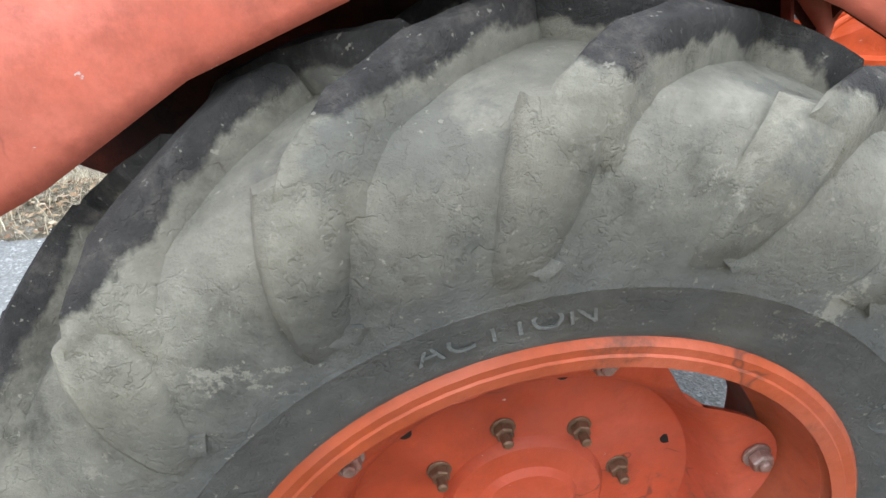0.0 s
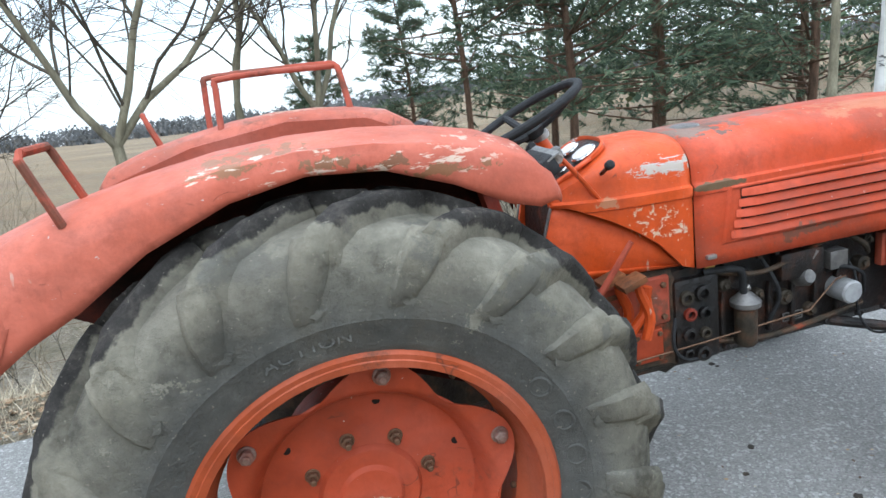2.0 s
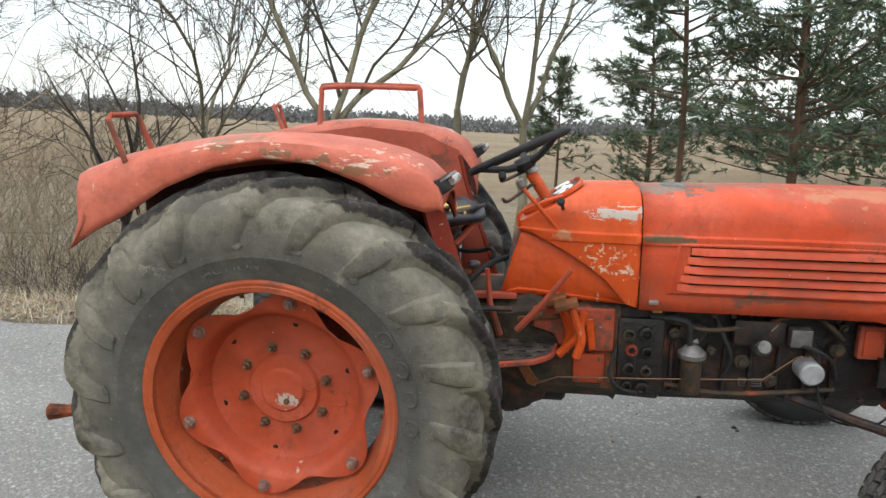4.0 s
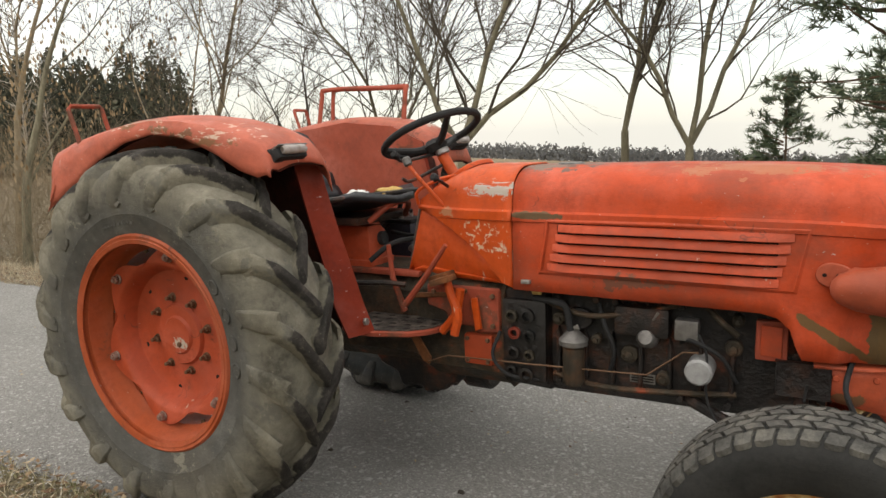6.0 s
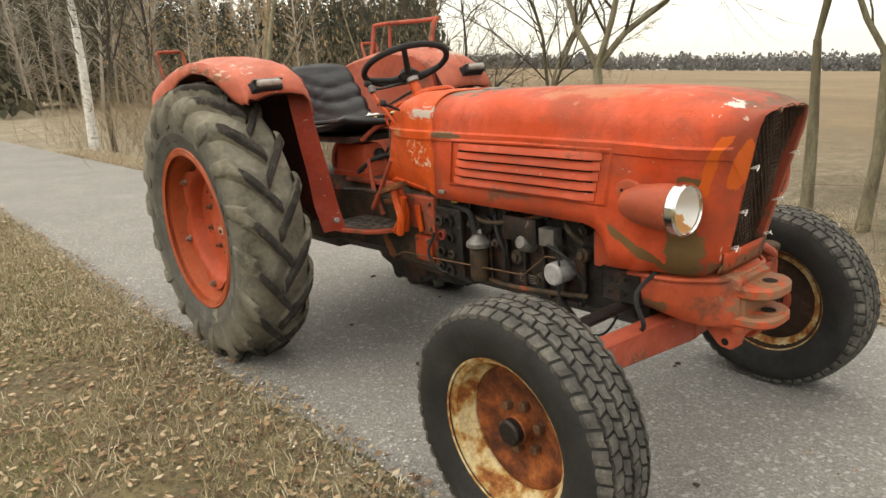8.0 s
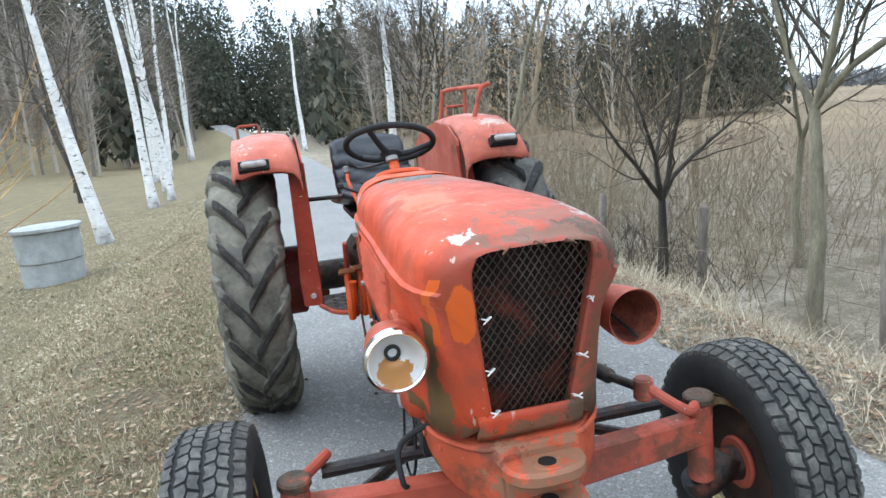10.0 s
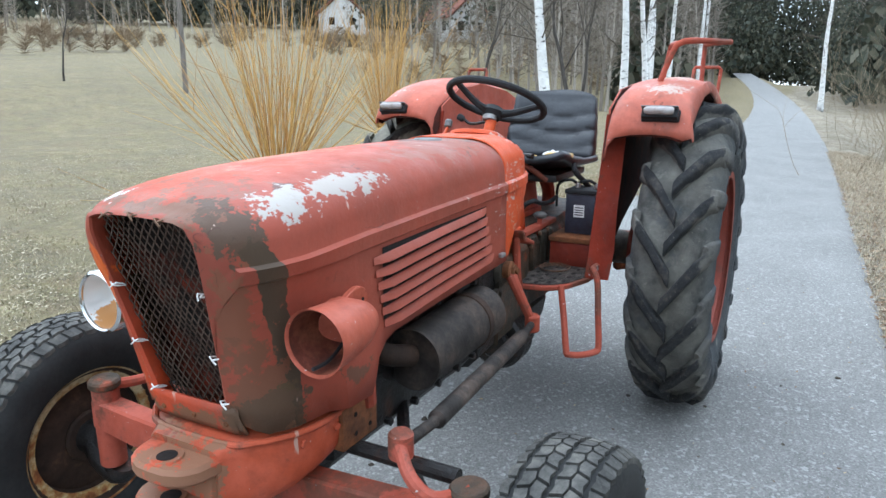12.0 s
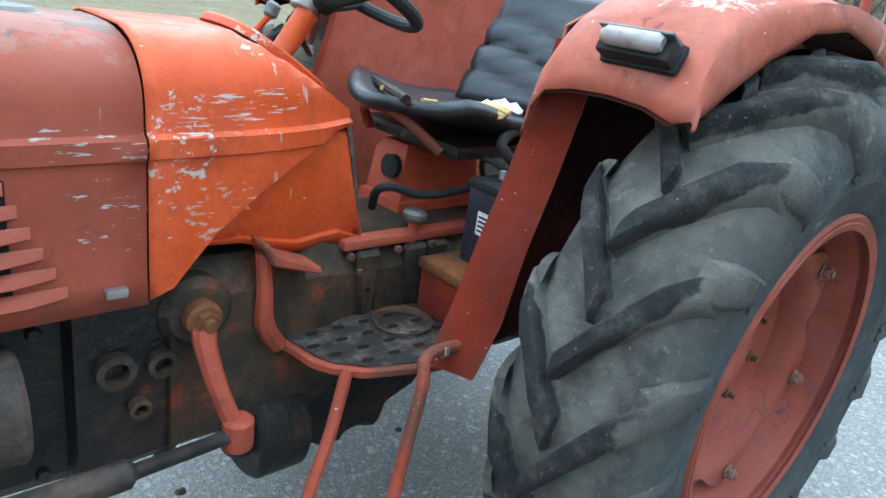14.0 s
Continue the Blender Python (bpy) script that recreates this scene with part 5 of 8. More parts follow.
back = part("backrest", loft(rows, False, False), M_SEAT, seat, "creased black vinyl backrest", True, 80)
mod = back.modifiers.new("thickness", "SOLIDIFY")
mod.thickness, mod.offset = 0.035, 1
bm = bmesh.new()
bmesh.ops.create_uvsphere(bm, u_segments=20, v_segments=10, radius=1)
for v in bm.verts:
    v.co = Vector((0.36 + v.co.x * 0.06, 0.155 + v.co.y * 0.055, 1.022 + v.co.z * 0.012)) + 0.012 * noise.noise_vector(v.co * 3)
part("foam", bm, M_FOAM, seat, "yellow foam bulging from a tear")
bm = bmesh.new()
bmesh.ops.create_uvsphere(bm, u_segments=14, v_segments=8, radius=1)
for v in bm.verts:
    v.co = Vector((0.24 + v.co.x * 0.05, 0.09 + v.co.y * 0.05, 1.012 + v.co.z * 0.012)) + 0.014 * noise.noise_vector(v.co * 4)
part("torn_cloth", bm, M_WHITE, seat, "scrap of white cloth lining")
part("seat_pan", box((0.04, -0.17, 0.920), (0.43, 0.17, 0.950), 0.01), M_OIL, seat)
for y in (-0.09, 0.05):
    part("seat_crack", tube([(0.40, y, 1.016), (0.43, y + 0.03, 1.021), (0.47, y + 0.04, 1.026)], 0.006, 6), M_FOAM, seat)
part("seat_spring", tube([(0.10, 0.0, 0.70), (0.02, 0, 0.80), (0.10, 0.0, 0.90), (0.30, 0, 0.925)], 0.03, 10, None, 5), M_CHASSIS, seat)

# drive train
def bolts(bm, pts, d, r=0.010, h=0.010):
    for p in pts:
        hexnut(p, d, r, h, bm)
    return bm


gear = part("gearbox", loft([[(x, y * w, 0.58 + z * h) for y, z in ((-1, -0.7), (-0.6, -1), (0.6, -1), (1, -0.7), (1, 0.7), (0.75, 1), (-0.75, 1), (-1, 0.7))] for x, w, h in ((-0.22, 0.13, 0.15), (-0.15, 0.17, 0.19), (0.12, 0.17, 0.19), (0.20, 0.145, 0.17), (0.62, 0.135, 0.16), (0.70, 0.16, 0.19), (0.98, 0.165, 0.19), (1.0, 0.175, 0.20))]), M_CASE, tractor, "oily cast gearbox housing", True, 30)
part("gear_cover", box((0.28, -0.10, 0.735), (0.66, 0.10, 0.765), 0.008), M_CASE, tractor)
part("shift_tower", loft([[(x, y, z) for x, y in ((0.20 + k, -0.115 + k), (0.435 - k, -0.115 + k), (0.435 - k, 0.015 - k), (0.20 + k, 0.015 - k))] for z, k in ((0.765, -0.012), (0.785, -0.010), (0.788, 0.0), (0.885, 0.010), (0.908, 0.024))]), M_COWL_DULL, tractor, "red lever housing")
part("lever_port", tube([(0.405, -0.03, 0.855), (0.435, -0.027, 0.858), (0.445, -0.026, 0.859), (0.4455, -0.026, 0.859), (0.42, -0.028, 0.857)], [0.026, 0.027, 0.027, 0.019, 0.017], 16), M_RUBBER, tractor)
engine = part("engine_block", loft([[(x, y * w, 0.58 + z * h) for y, z in ((-1, -0.8), (-0.8, -1), (0.8, -1), (1, -0.8), (1, 0.9), (0.9, 1), (-0.9, 1), (-1, 0.9))] for x, w, h in ((1.0, 0.16, 0.17), (1.14, 0.165, 0.175), (1.15, 0.14, 0.175), (1.86, 0.135, 0.17), (1.90, 0.11, 0.15))]), M_OIL, tractor, "black oily engine block", True, 30)
part("cylinder_head", box((1.16, -0.13, 0.74), (1.84, 0.12, 0.90), 0.012), M_OIL, tractor)
part("oil_pan", loft([[(x, y * w, z) for y in (-1, 1)] + [(x, y * w * 0.8, z - d) for y in (1, -1)] for x, w, z, d in ((1.05, 0.13, 0.44, 0.02), (1.15, 0.13, 0.44, 0.04), (1.75, 0.13, 0.45, 0.04), (1.85, 0.11, 0.47, 0.02))]), M_OIL, tractor)


# exhaust silencer and engine fittings, left side
def muffler_ring(x, r):
    f = (x - 1.22) / 0.38
    c = Vector((x, 0.213 - 0.02 * f, 0.632 - 0.022 * f))
    return [c + r * Vector((0, math.cos(a), math.sin(a))) for a in np.linspace(0, TAU, 36, endpoint=False)]


muffler = part("muffler", loft([muffler_ring(x, r) for x, r in ((1.218, 0.03), (1.22, 0.076), (1.228, 0.082), (1.24, 0.079), (1.585, 0.079), (1.597, 0.083), (1.604, 0.081), (1.598, 0.072), (1.594, 0.02))]), M_MUFFLER, tractor, "rust-stained oval exhaust silencer")
part("muffler_band", loft([muffler_ring(x, r) for x, r in ((1.30, 0.080), (1.302, 0.0825), (1.325, 0.0825), (1.327, 0.080))], True, False), M_BRONZE, muffler)
part("exhaust_pipe", tube([(1.60, 0.19, 0.62), (1.70, 0.16, 0.66), (1.72, 0.10, 0.74)], 0.028, 12, None, 4), M_BRONZE, tractor)
part("side_pipe", tube([(1.82, 0.205, 0.735), (1.835, 0.21, 0.66), (1.825, 0.205, 0.59)], 0.022, 10, None, 3), M_CHASSIS, tractor)
for x, z, r in ((1.085, 0.622, 0.030), (1.015, 0.618, 0.024), (1.05, 0.545, 0.018)):
    part("pipe_flange", lathe([(r, 0.0), (r, 0.018), (r * 0.62, 0.020), (r * 0.6, 0.0)], 18, None, 0.165, x, z), M_CASE, tractor)
bm = bolts(bmesh.new(), [(x, 0.16, z) for x in (1.19, 1.30, 1.42, 1.55, 1.68) for z in (0.47, 0.71)], (0, 1, 0), 0.011, 0.02)
tagged(part("block_bolt", bm, M_OIL, tractor), kind="stuff")

# steps with perforated plates
M_STEP = mottled("dirty_step", [(0.3, (0.018, 0.015, 0.014)), (0.5, (0.046, 0.037, 0.031)), (0.64, (0.13, 0.108, 0.09)), (0.76, (0.30, 0.26, 0.22))], 22, 0.75, 0.1, 70, 0.8, 0.01)


def footstep(s):
    out = [(0.805, 0.125), (0.785, 0.25), (0.765, 0.285), (0.72, 0.325), (0.60, 0.365), (0.545, 0.37), (0.46, 0.34), (0.45, 0.14)]
    step = part("footstep", plate([(x, s * y) for x, y in out], "z", 0.583, 0.602, 0.004), M_CHASSIS, tractor, "red footstep with a dirty perforated tread")
    part("tread_plate", plate([(0.62 + (x - 0.62) * 0.93, s * (0.25 + (y - 0.25) * 0.90)) for x, y in out], "z", 0.6025, 0.6055, 0.001), M_STEP, step)
    for i in range(5):
        for j in range(4):
            x, y = 0.50 + 0.06 * i + 0.02 * (j % 2), 0.175 + 0.042 * j
            if y > 0.33 - max(0, x - 0.68) * 0.9:
                continue
            part("tread_hole", plate([(x + 0.014 * math.cos(a), s * (y + 0.007 * math.sin(a))) for a in np.linspace(0, TAU, 10, endpoint=False)], "z", 0.6057, 0.6063, 0.0), M_DARK, step)
    if s > 0:
        part("step_stirrup", tube([(0.745, 0.305, 0.60), (0.79, 0.335, 0.50), (0.845, 0.365, 0.405), (0.84, 0.372, 0.388), (0.80, 0.405, 0.378), (0.75, 0.44, 0.378), (0.732, 0.448, 0.395), (0.70, 0.432, 0.50), (0.665, 0.415, 0.605), (0.655, 0.40, 0.64), (0.62, 0.385, 0.645), (0.55, 0.38, 0.64)], 0.0115, 10, None, 3), M_CHASSIS, step, "red bent-rod mounting stirrup")
    else:
        part("step_strap", plate([(0.63, 0.585), (0.665, 0.585), (0.735, 0.48), (0.725, 0.455), (0.70, 0.465)], "y", s * 0.205, s * 0.198, 0.002), M_RUSTY, step)
    return step


for side in (-1, 1):
    footstep(side)

# pedals and levers
part("pedal_arm", tube([(0.805, 0.168, 0.595), (0.835, 0.170, 0.645), (0.838, 0.170, 0.715), (0.846, 0.170, 0.785)], [0.017, 0.019, 0.015, 0.013], 8, None, 4), M_CHASSIS, tractor)
part("pedal_pad", plate([(0.745, 0.752), (0.745, 0.738), (0.840, 0.768), (0.862, 0.806), (0.852, 0.812), (0.832, 0.786)], "y", 0.138, 0.202, 0.004), M_CHASSIS, tractor, "worn red pedal")
for y, x in ((-0.20, 0.80), (-0.255, 0.835)):
    part("pedal_arm", tube([(x + 0.02, y, 0.59), (x + 0.035, y, 0.66), (x + 0.01, y, 0.73), (x + 0.0, y, 0.775)], [0.015, 0.016, 0.014, 0.012], 8, None, 4), M_COWL, tractor)
    part("pedal_pad", box((x - 0.055, y - 0.03, 0.765), (x + 0.02, y + 0.03, 0.785), 0.005, None, Matrix.Translation((x, y, 0.775)) @ Matrix.Rotation(radians(-18), 4, "Y") @ Matrix.Translation((-x, -y, -0.775))), M_RUSTY, tractor, "worn ribbed steel pedal")
part("brake_lever", tube([(0.66, -0.24, 0.67), (0.745, -0.245, 0.77), (0.83, -0.25, 0.885)], [0.012, 0.010, 0.008], 8), M_CHASSIS, tractor)
part("lever_strut", tube([(0.80, -0.235, 0.59), (0.86, -0.24, 0.66), (0.875, -0.24, 0.74)], 0.015, 8), M_COWL, tractor)
part("floor_lever", tube([(0.60, -0.15, 0.62), (0.565, -0.165, 0.74), (0.555, -0.17, 0.86)], [0.012, 0.010, 0.008], 8), M_CHASSIS, tractor)
part("cross_lever", tube([(0.45, -0.24, 0.73), (0.56, -0.22, 0.735), (0.64, -0.20, 0.73)], 0.010, 8), M_OIL, tractor)
part("floor_lever", tube([(0.49, 0.125, 0.62), (0.482, 0.125, 0.79)], [0.012, 0.010], 8), M_CHASSIS, tractor)
part("lever_cap", cylinder((0.482, 0.125, 0.785), (0.480, 0.125, 0.81), 0.026, 14, 0.008), M_DULL, tractor)
part("hose", tube([(0.545, 0.06, 0.80), (0.56, 0.09, 0.845), (0.545, 0.12, 0.862), (0.50, 0.135, 0.848), (0.44, 0.145, 0.845), (0.36, 0.15, 0.855)], 0.009, 8, None, 5), M_RUBBER, tractor)
part("hose", tube([(0.28, 0.20, 1.0), (0.36, 0.22, 0.965), (0.30, 0.26, 0.90), (0.24, 0.25, 0.86)], 0.011, 8, None, 5), M_RUBBER, tractor)
part("hose", tube([(0.62, -0.03, 0.87), (0.55, -0.13, 0.86), (0.48, -0.18, 0.80)], 0.010, 8, None, 5), M_RUBBER, tractor)
part("transverse_bar", tube([(0.33, -0.34, 1.02), (0.52, 0.10, 1.03)], 0.010, 8), M_OIL, tractor)
part("seat_hoop", tube([(0.44, -0.12, 0.93), (0.50, -0.06, 0.99), (0.50, 0.06, 0.99), (0.44, 0.13, 0.93)], 0.011, 8, None, 4), M_CHASSIS, tractor)

# battery on its box
batt = part("battery", box((0.265, 0.205, 0.722), (0.415, 0.335, 0.880), 0.006), M_BLUE, tractor, "dark blue car battery with a pale label")
part("battery_lid", box((0.260, 0.201, 0.880), (0.420, 0.339, 0.898), 0.005), M_RUBBER, batt)
part("battery_label", box((0.4155, 0.240, 0.790), (0.4165, 0.282, 0.838), 0.0), M_WHITE, batt, "small white sticker with rows of dark bars")
for k in range(4):
    part("label_bar", box((0.4168, 0.244, 0.797 + 0.0095 * k), (0.4172, 0.278, 0.801 + 0.0095 * k), 0.0), M_DARK, batt)
for y in (0.235, 0.31):
    part("terminal", cylinder((0.355, y, 0.897), (0.355, y, 0.918), 0.010, 12, 0.002), M_STEEL, batt)
    part("battery_cable", tube([(0.355, y, 0.914), (0.37, y - 0.03, 0.93), (0.33, y - 0.09, 0.90), (0.25, y - 0.12, 0.80)], 0.006, 8, None, 4), M_RUBBER, batt)
part("toolbox", box((0.30, 0.17, 0.606), (0.485, 0.345, 0.700), 0.008), M_INNER, tractor, "dirty red steel toolbox under the battery")
part("toolbox_lid", box((0.295, 0.165, 0.700), (0.49, 0.35, 0.722), 0.005), M_RUSTY, tractor)

# belt pulley under the gearbox and radius rods
bm = cylinder((0.84, 0.10, 0.385), (0.73, 0.10, 0.385), 0.105, 32, 0.012)
part("belt_pulley", cylinder((0.87, 0.10, 0.385), (0.83, 0.10, 0.385), 0.055, 24, 0.008, bm), M_OIL, tractor, "black greasy pulley under the gearbox")
belly = [(0.36, 0.45), (0.78, 0.45), (0.76, 0.34), (0.72, 0.325), (0.70, 0.30), (0.665, 0.298), (0.66, 0.285), (0.61, 0.28), (0.60, 0.30), (0.55, 0.305), (0.53, 0.285), (0.505, 0.30), (0.49, 0.345), (0.42, 0.37)]
part("belly_casting", plate(belly, "y", -0.06, 0.13, 0.012), M_OIL, tractor, "oily black casting hanging below the gearbox")
part("belly_rib", plate([(x, z - 0.01 if z < 0.4 else z) for x, z in belly[2:-2]], "y", 0.03, 0.05, 0.004), M_OIL, tractor)
# flakes of paint and a flanged top on the gearbox deck
part("deck_plate", box((0.30, -0.135, 0.742), (0.655, 0.135, 0.762), 0.006), M_CHASSIS, tractor, "greasy deck with flakes of red paint")
for x in (0.58, 0.46, 0.40):
    part("deck_rib", plate([(x, 0.60), (x + 0.035, 0.60), (x + 0.05, 0.74), (x - 0.01, 0.74)], "y", 0.125, 0.150, 0.008), M_CASE, tractor)
for x, z in ((0.62, 0.70), (0.60, 0.66), (0.645, 0.735), (0.53, 0.735), (0.44, 0.735)):
    part("deck_bolt", hexnut((x, 0.138, z), (0, 1, 0), 0.009, 0.012), M_NUT, tractor)
part("wire_coil", tube([(0.56 + (0.05 + 0.004 * k) * math.cos(a), 0.22 + (0.05 + 0.003 * k) * math.sin(a), 0.610 + 0.0025 * k) for k in range(4) for a in np.linspace(0, TAU, 16, endpoint=False)], 0.0013, 5), M_NUT, tractor, "coil of thin rusty wire on the step")
for s in (-1, 1):
    part("radius_rod", tube([(1.50, s * 0.10, 0.455), (1.72, s * 0.24, 0.42), (1.93, s * 0.44, 0.42)], 0.017, 10), M_OIL, tractor)

# engine fittings, right side
part("round_cap", cylinder((1.605, -0.13, 0.552), (1.605, -0.215, 0.552), 0.038, 28, 0.006), M_PALECAP, tractor, "round pale grey filter cap")
part("fuel_filter", tube([(1.235, -0.185, 0.455), (1.235, -0.185, 0.465), (1.235, -0.185, 0.575), (1.235, -0.185, 0.583), (1.235, -0.185, 0.59), (1.235, -0.185, 0.61)], [0.028, 0.034, 0.034, 0.042, 0.042, 0.024], 20), M_CASE, tractor, "fuel filter with a steel head")
part("filter_head", tube([(1.235, -0.185, 0.585), (1.235, -0.185, 0.60), (1.235, -0.185, 0.625), (1.235, -0.185, 0.63)], [0.045, 0.046, 0.020, 0.012], 18), M_DULL, tractor)
part("wing_nut", plate([(1.215, 0.632), (1.222, 0.650), (1.235, 0.640), (1.248, 0.650), (1.255, 0.632)], "y", -0.190, -0.180, 0.002), M_STEEL, tractor)
part("fuel_pipe", tube([(1.10, -0.17, 0.715), (1.18, -0.19, 0.715), (1.215, -0.195, 0.70), (1.225, -0.19, 0.64), (1.232, -0.187, 0.615)], 0.011, 10, None, 4), M_RUBBER, tractor)
part("regulator_box", box((1.535, -0.195, 0.635), (1.60, -0.15, 0.695), 0.005), M_DULL, tractor, "small grey junction box")
part("filler_cap", tube([(1.455, -0.14, 0.615), (1.455, -0.185, 0.63), (1.455, -0.20, 0.635)], [0.030, 0.030, 0.020], 16), M_DULL, tractor)
part("access_panel", box((1.745, -0.178, 0.60), (1.825, -0.150, 0.712), 0.006), M_CHASSIS, tractor, "red side panel with a raised edge")
part("panel_rib", box((1.758, -0.184, 0.615), (1.812, -0.176, 0.70), 0.004), M_HOOD, tractor)
part("rating_plate", box((1.40, -0.1475, 0.475), (1.475, -0.1455, 0.505), 0.0), M_DULL, tractor, "small dull metal rating plate")
for k in range(3):
    part("plate_bar", box((1.405, -0.1482, 0.480 + 0.008 * k), (1.47, -0.1477, 0.484 + 0.008 * k), 0.0), M_DARK, tractor)
part("control_wire", tube([(0.72, -0.205, 0.465), (0.80, -0.205, 0.497), (1.10, -0.20, 0.505), (1.46, -0.195, 0.520), (1.56, -0.19, 0.600), (1.60, -0.185, 0.602)], 0.0028, 6), M_NUT, tractor)
part("wire_loop", tube([(1.60, -0.19, 0.66), (1.625, -0.20, 0.60), (1.63, -0.21, 0.48), (1.68, -0.225, 0.405), (1.80, -0.23, 0.40), (1.86, -0.225, 0.47), (1.875, -0.22, 0.56)], 0.004, 6, None, 5), M_RUBBER, tractor)
part("dip_stick", tube([(1.475, -0.15, 0.62), (1.47, -0.185, 0.68), (1.49, -0.19, 0.71)], 0.005, 6), M_STEEL, tractor)
for k in range(7):
    x = 1.17 + 0.085 * k
    part("block_rib", plate([(x, 0.46), (x + 0.014, 0.46), (x + 0.014, 0.60), (x + 0.006, 0.63), (x, 0.60)], "y", -0.158, -0.138, 0.003), M_OIL, tractor)
for pts, r in (([(1.15, -0.16, 0.70), (1.28, -0.185, 0.68), (1.42, -0.18, 0.70), (1.55, -0.17, 0.735)], 0.008), ([(1.30, -0.15, 0.735), (1.33, -0.185, 0.66), (1.36, -0.18, 0.58), (1.34, -0.16, 0.50)], 0.007), ([(1.55, -0.16, 0.62), (1.58, -0.195, 0.64), (1.66, -0.19, 0.60), (1.70, -0.16, 0.52)], 0.006), ([(1.62, -0.16, 0.73), (1.66, -0.19, 0.70), (1.70, -0.17, 0.66)], 0.009), ([(1.16, -0.15, 0.47), (1.32, -0.17, 0.455), (1.52, -0.165, 0.465), (1.70, -0.15, 0.48)], 0.009), ([(0.99, -0.19, 0.60), (0.97, -0.21, 0.52), (1.02, -0.20, 0.46), (1.12, -0.18, 0.45)], 0.006)):
    part("engine_pipe", tube(pts, r, 8, None, 5), M_CASE if r > 0.0075 else M_RUBBER, tractor)
for x, z, r, h in ((1.18, 0.655, 0.020, 0.03), (1.40, 0.565, 0.026, 0.025), (1.50, 0.50, 0.022, 0.02), (1.69, 0.62, 0.024, 0.03), (1.70, 0.70, 0.016, 0.035), (1.30, 0.60, 0.016, 0.03)):
    part("engine_boss", hexnut((x, -0.140 - h, z), (0, -1, 0), r * 0.55, 0.010, cylinder((x, -0.135, z), (x, -0.140 - h, z), r, 16, 0.004)), M_CASE, tractor)
part("pump_flange", plate([(1.24 + 0.05 * math.cos(a), 0.66 + 0.035 * math.sin(a)) for a in np.linspace(0, TAU, 14, endpoint=False)], "y", -0.165, -0.140, 0.004), M_OIL, tractor)
part("injection_pump", box((1.36, -0.19, 0.63), (1.52, -0.13, 0.72), 0.014), M_OIL, tractor)
for k in range(4):
    part("injector_pipe", tube([(1.38 + 0.035 * k, -0.16, 0.72), (1.38 + 0.04 * k, -0.18, 0.75), (1.40 + 0.05 * k, -0.15, 0.80)], 0.005, 6, None, 3), M_OIL, tractor)
part("side_casting", box((0.995, -0.185, 0.44), (1.145, -0.155, 0.71), 0.012), M_OIL, tractor, "black side casting with flanges")
for x, z, r, m in ((1.03, 0.655, 0.022, M_CASE), (1.085, 0.66, 0.024, M_OIL), (1.04, 0.60, 0.020, M_INNER), (1.09, 0.595, 0.02, M_OIL), (1.035, 0.535, 0.022, M_OIL), (1.09, 0.53, 0.018, M_CASE), (1.08, 0.465, 0.024, M_OIL), (1.03, 0.475, 0.016, M_OIL)):
    part("flange_ring", lathe([(r, 0.0), (r, -0.014), (r * 0.6, -0.016), (r * 0.58, 0.0)], 16, None, -0.184, x, z), m, tractor)
part("brass_fitting", cylinder((1.10, -0.18, 0.738), (1.13, -0.185, 0.74), 0.009, 10, 0.002), M_FOAM, tractor)
part("clutch_cover", box((0.85, -0.182, 0.47), (0.955, -0.150, 0.575), 0.01), M_COWL_DULL, tractor)
part("cover_plate", plate([(0.71, 0.735), (0.985, 0.735), (0.985, 0.585), (0.90, 0.58), (0.88, 0.60), (0.80, 0.60), (0.78, 0.64), (0.71, 0.66)], "y", -0.178, -0.160, 0.006), M_CHASSIS, tractor, "oily red cover plate")
part("link_strap", plate([(0.885, 0.70), (0.91, 0.705), (0.925, 0.60), (0.90, 0.59)], "y", -0.196, -0.186, 0.003), M_COWL, tractor)
part("link_strap", plate([(0.66, 0.70), (0.83, 0.715), (0.83, 0.70), (0.66, 0.68)], "y", -0.186, -0.179, 0.003), M_RUSTY, tractor)
for x, z in ((0.74, 0.71), (0.86, 0.72), (0.96, 0.71), (0.96, 0.61), (0.83, 0.62)):
    part("plate_bolt", hexnut((x, -0.177, z), (0, -1, 0), 0.009, 0.012), M_NUT, tractor)
for x, z in ((0.865, 0.485), (0.94, 0.485), (0.865, 0.56), (0.94, 0.56)):
    part("cover_bolt", hexnut((x, -0.181, z), (0, -1, 0), 0.008, 0.010), M_NUT, tractor)
bm = bolts(bmesh.new(), [(x, -0.152, z) for x in (1.18, 1.30, 1.36, 1.55, 1.68, 1.78) for z in (0.45, 0.725)], (0, -1, 0), 0.011, 0.02)
tagged(part("block_bolt", bm, M_OIL, tractor), kind="stuff")
for s in (-1, 1):
    part("lift_link", tube([(-0.12, s * 0.30, 0.48), (-0.45, s * 0.40, 0.43), (-0.84, s * 0.46, 0.39), (-0.90, s * 0.465, 0.385)], [0.024, 0.022, 0.022, 0.030], 8), M_DISC, tractor, "rusty rear lift link")
part("cable", tube([(1.98, -0.16, 0.64), (1.96, -0.27, 0.58), (1.99, -0.28, 0.50), (1.97, -0.265, 0.47)], 0.007, 6, None, 5), M_RUBBER, tractor)


# ---- ground, road and fields ----
def smoothstep(x, a, b):
    t = min(1.0, max(0.0, (x - a) / (b - a)))
    return t * t * (3 - 2 * t)


ROAD_HALF = 1.165


def road_y(x):
    d = max(0.0, -6.0 - x)
    return 0.390 - 0.0009 * d * d


def road_z(x):
    d = max(0.0, -8.0 - x)
    return 0.0004 * d * d


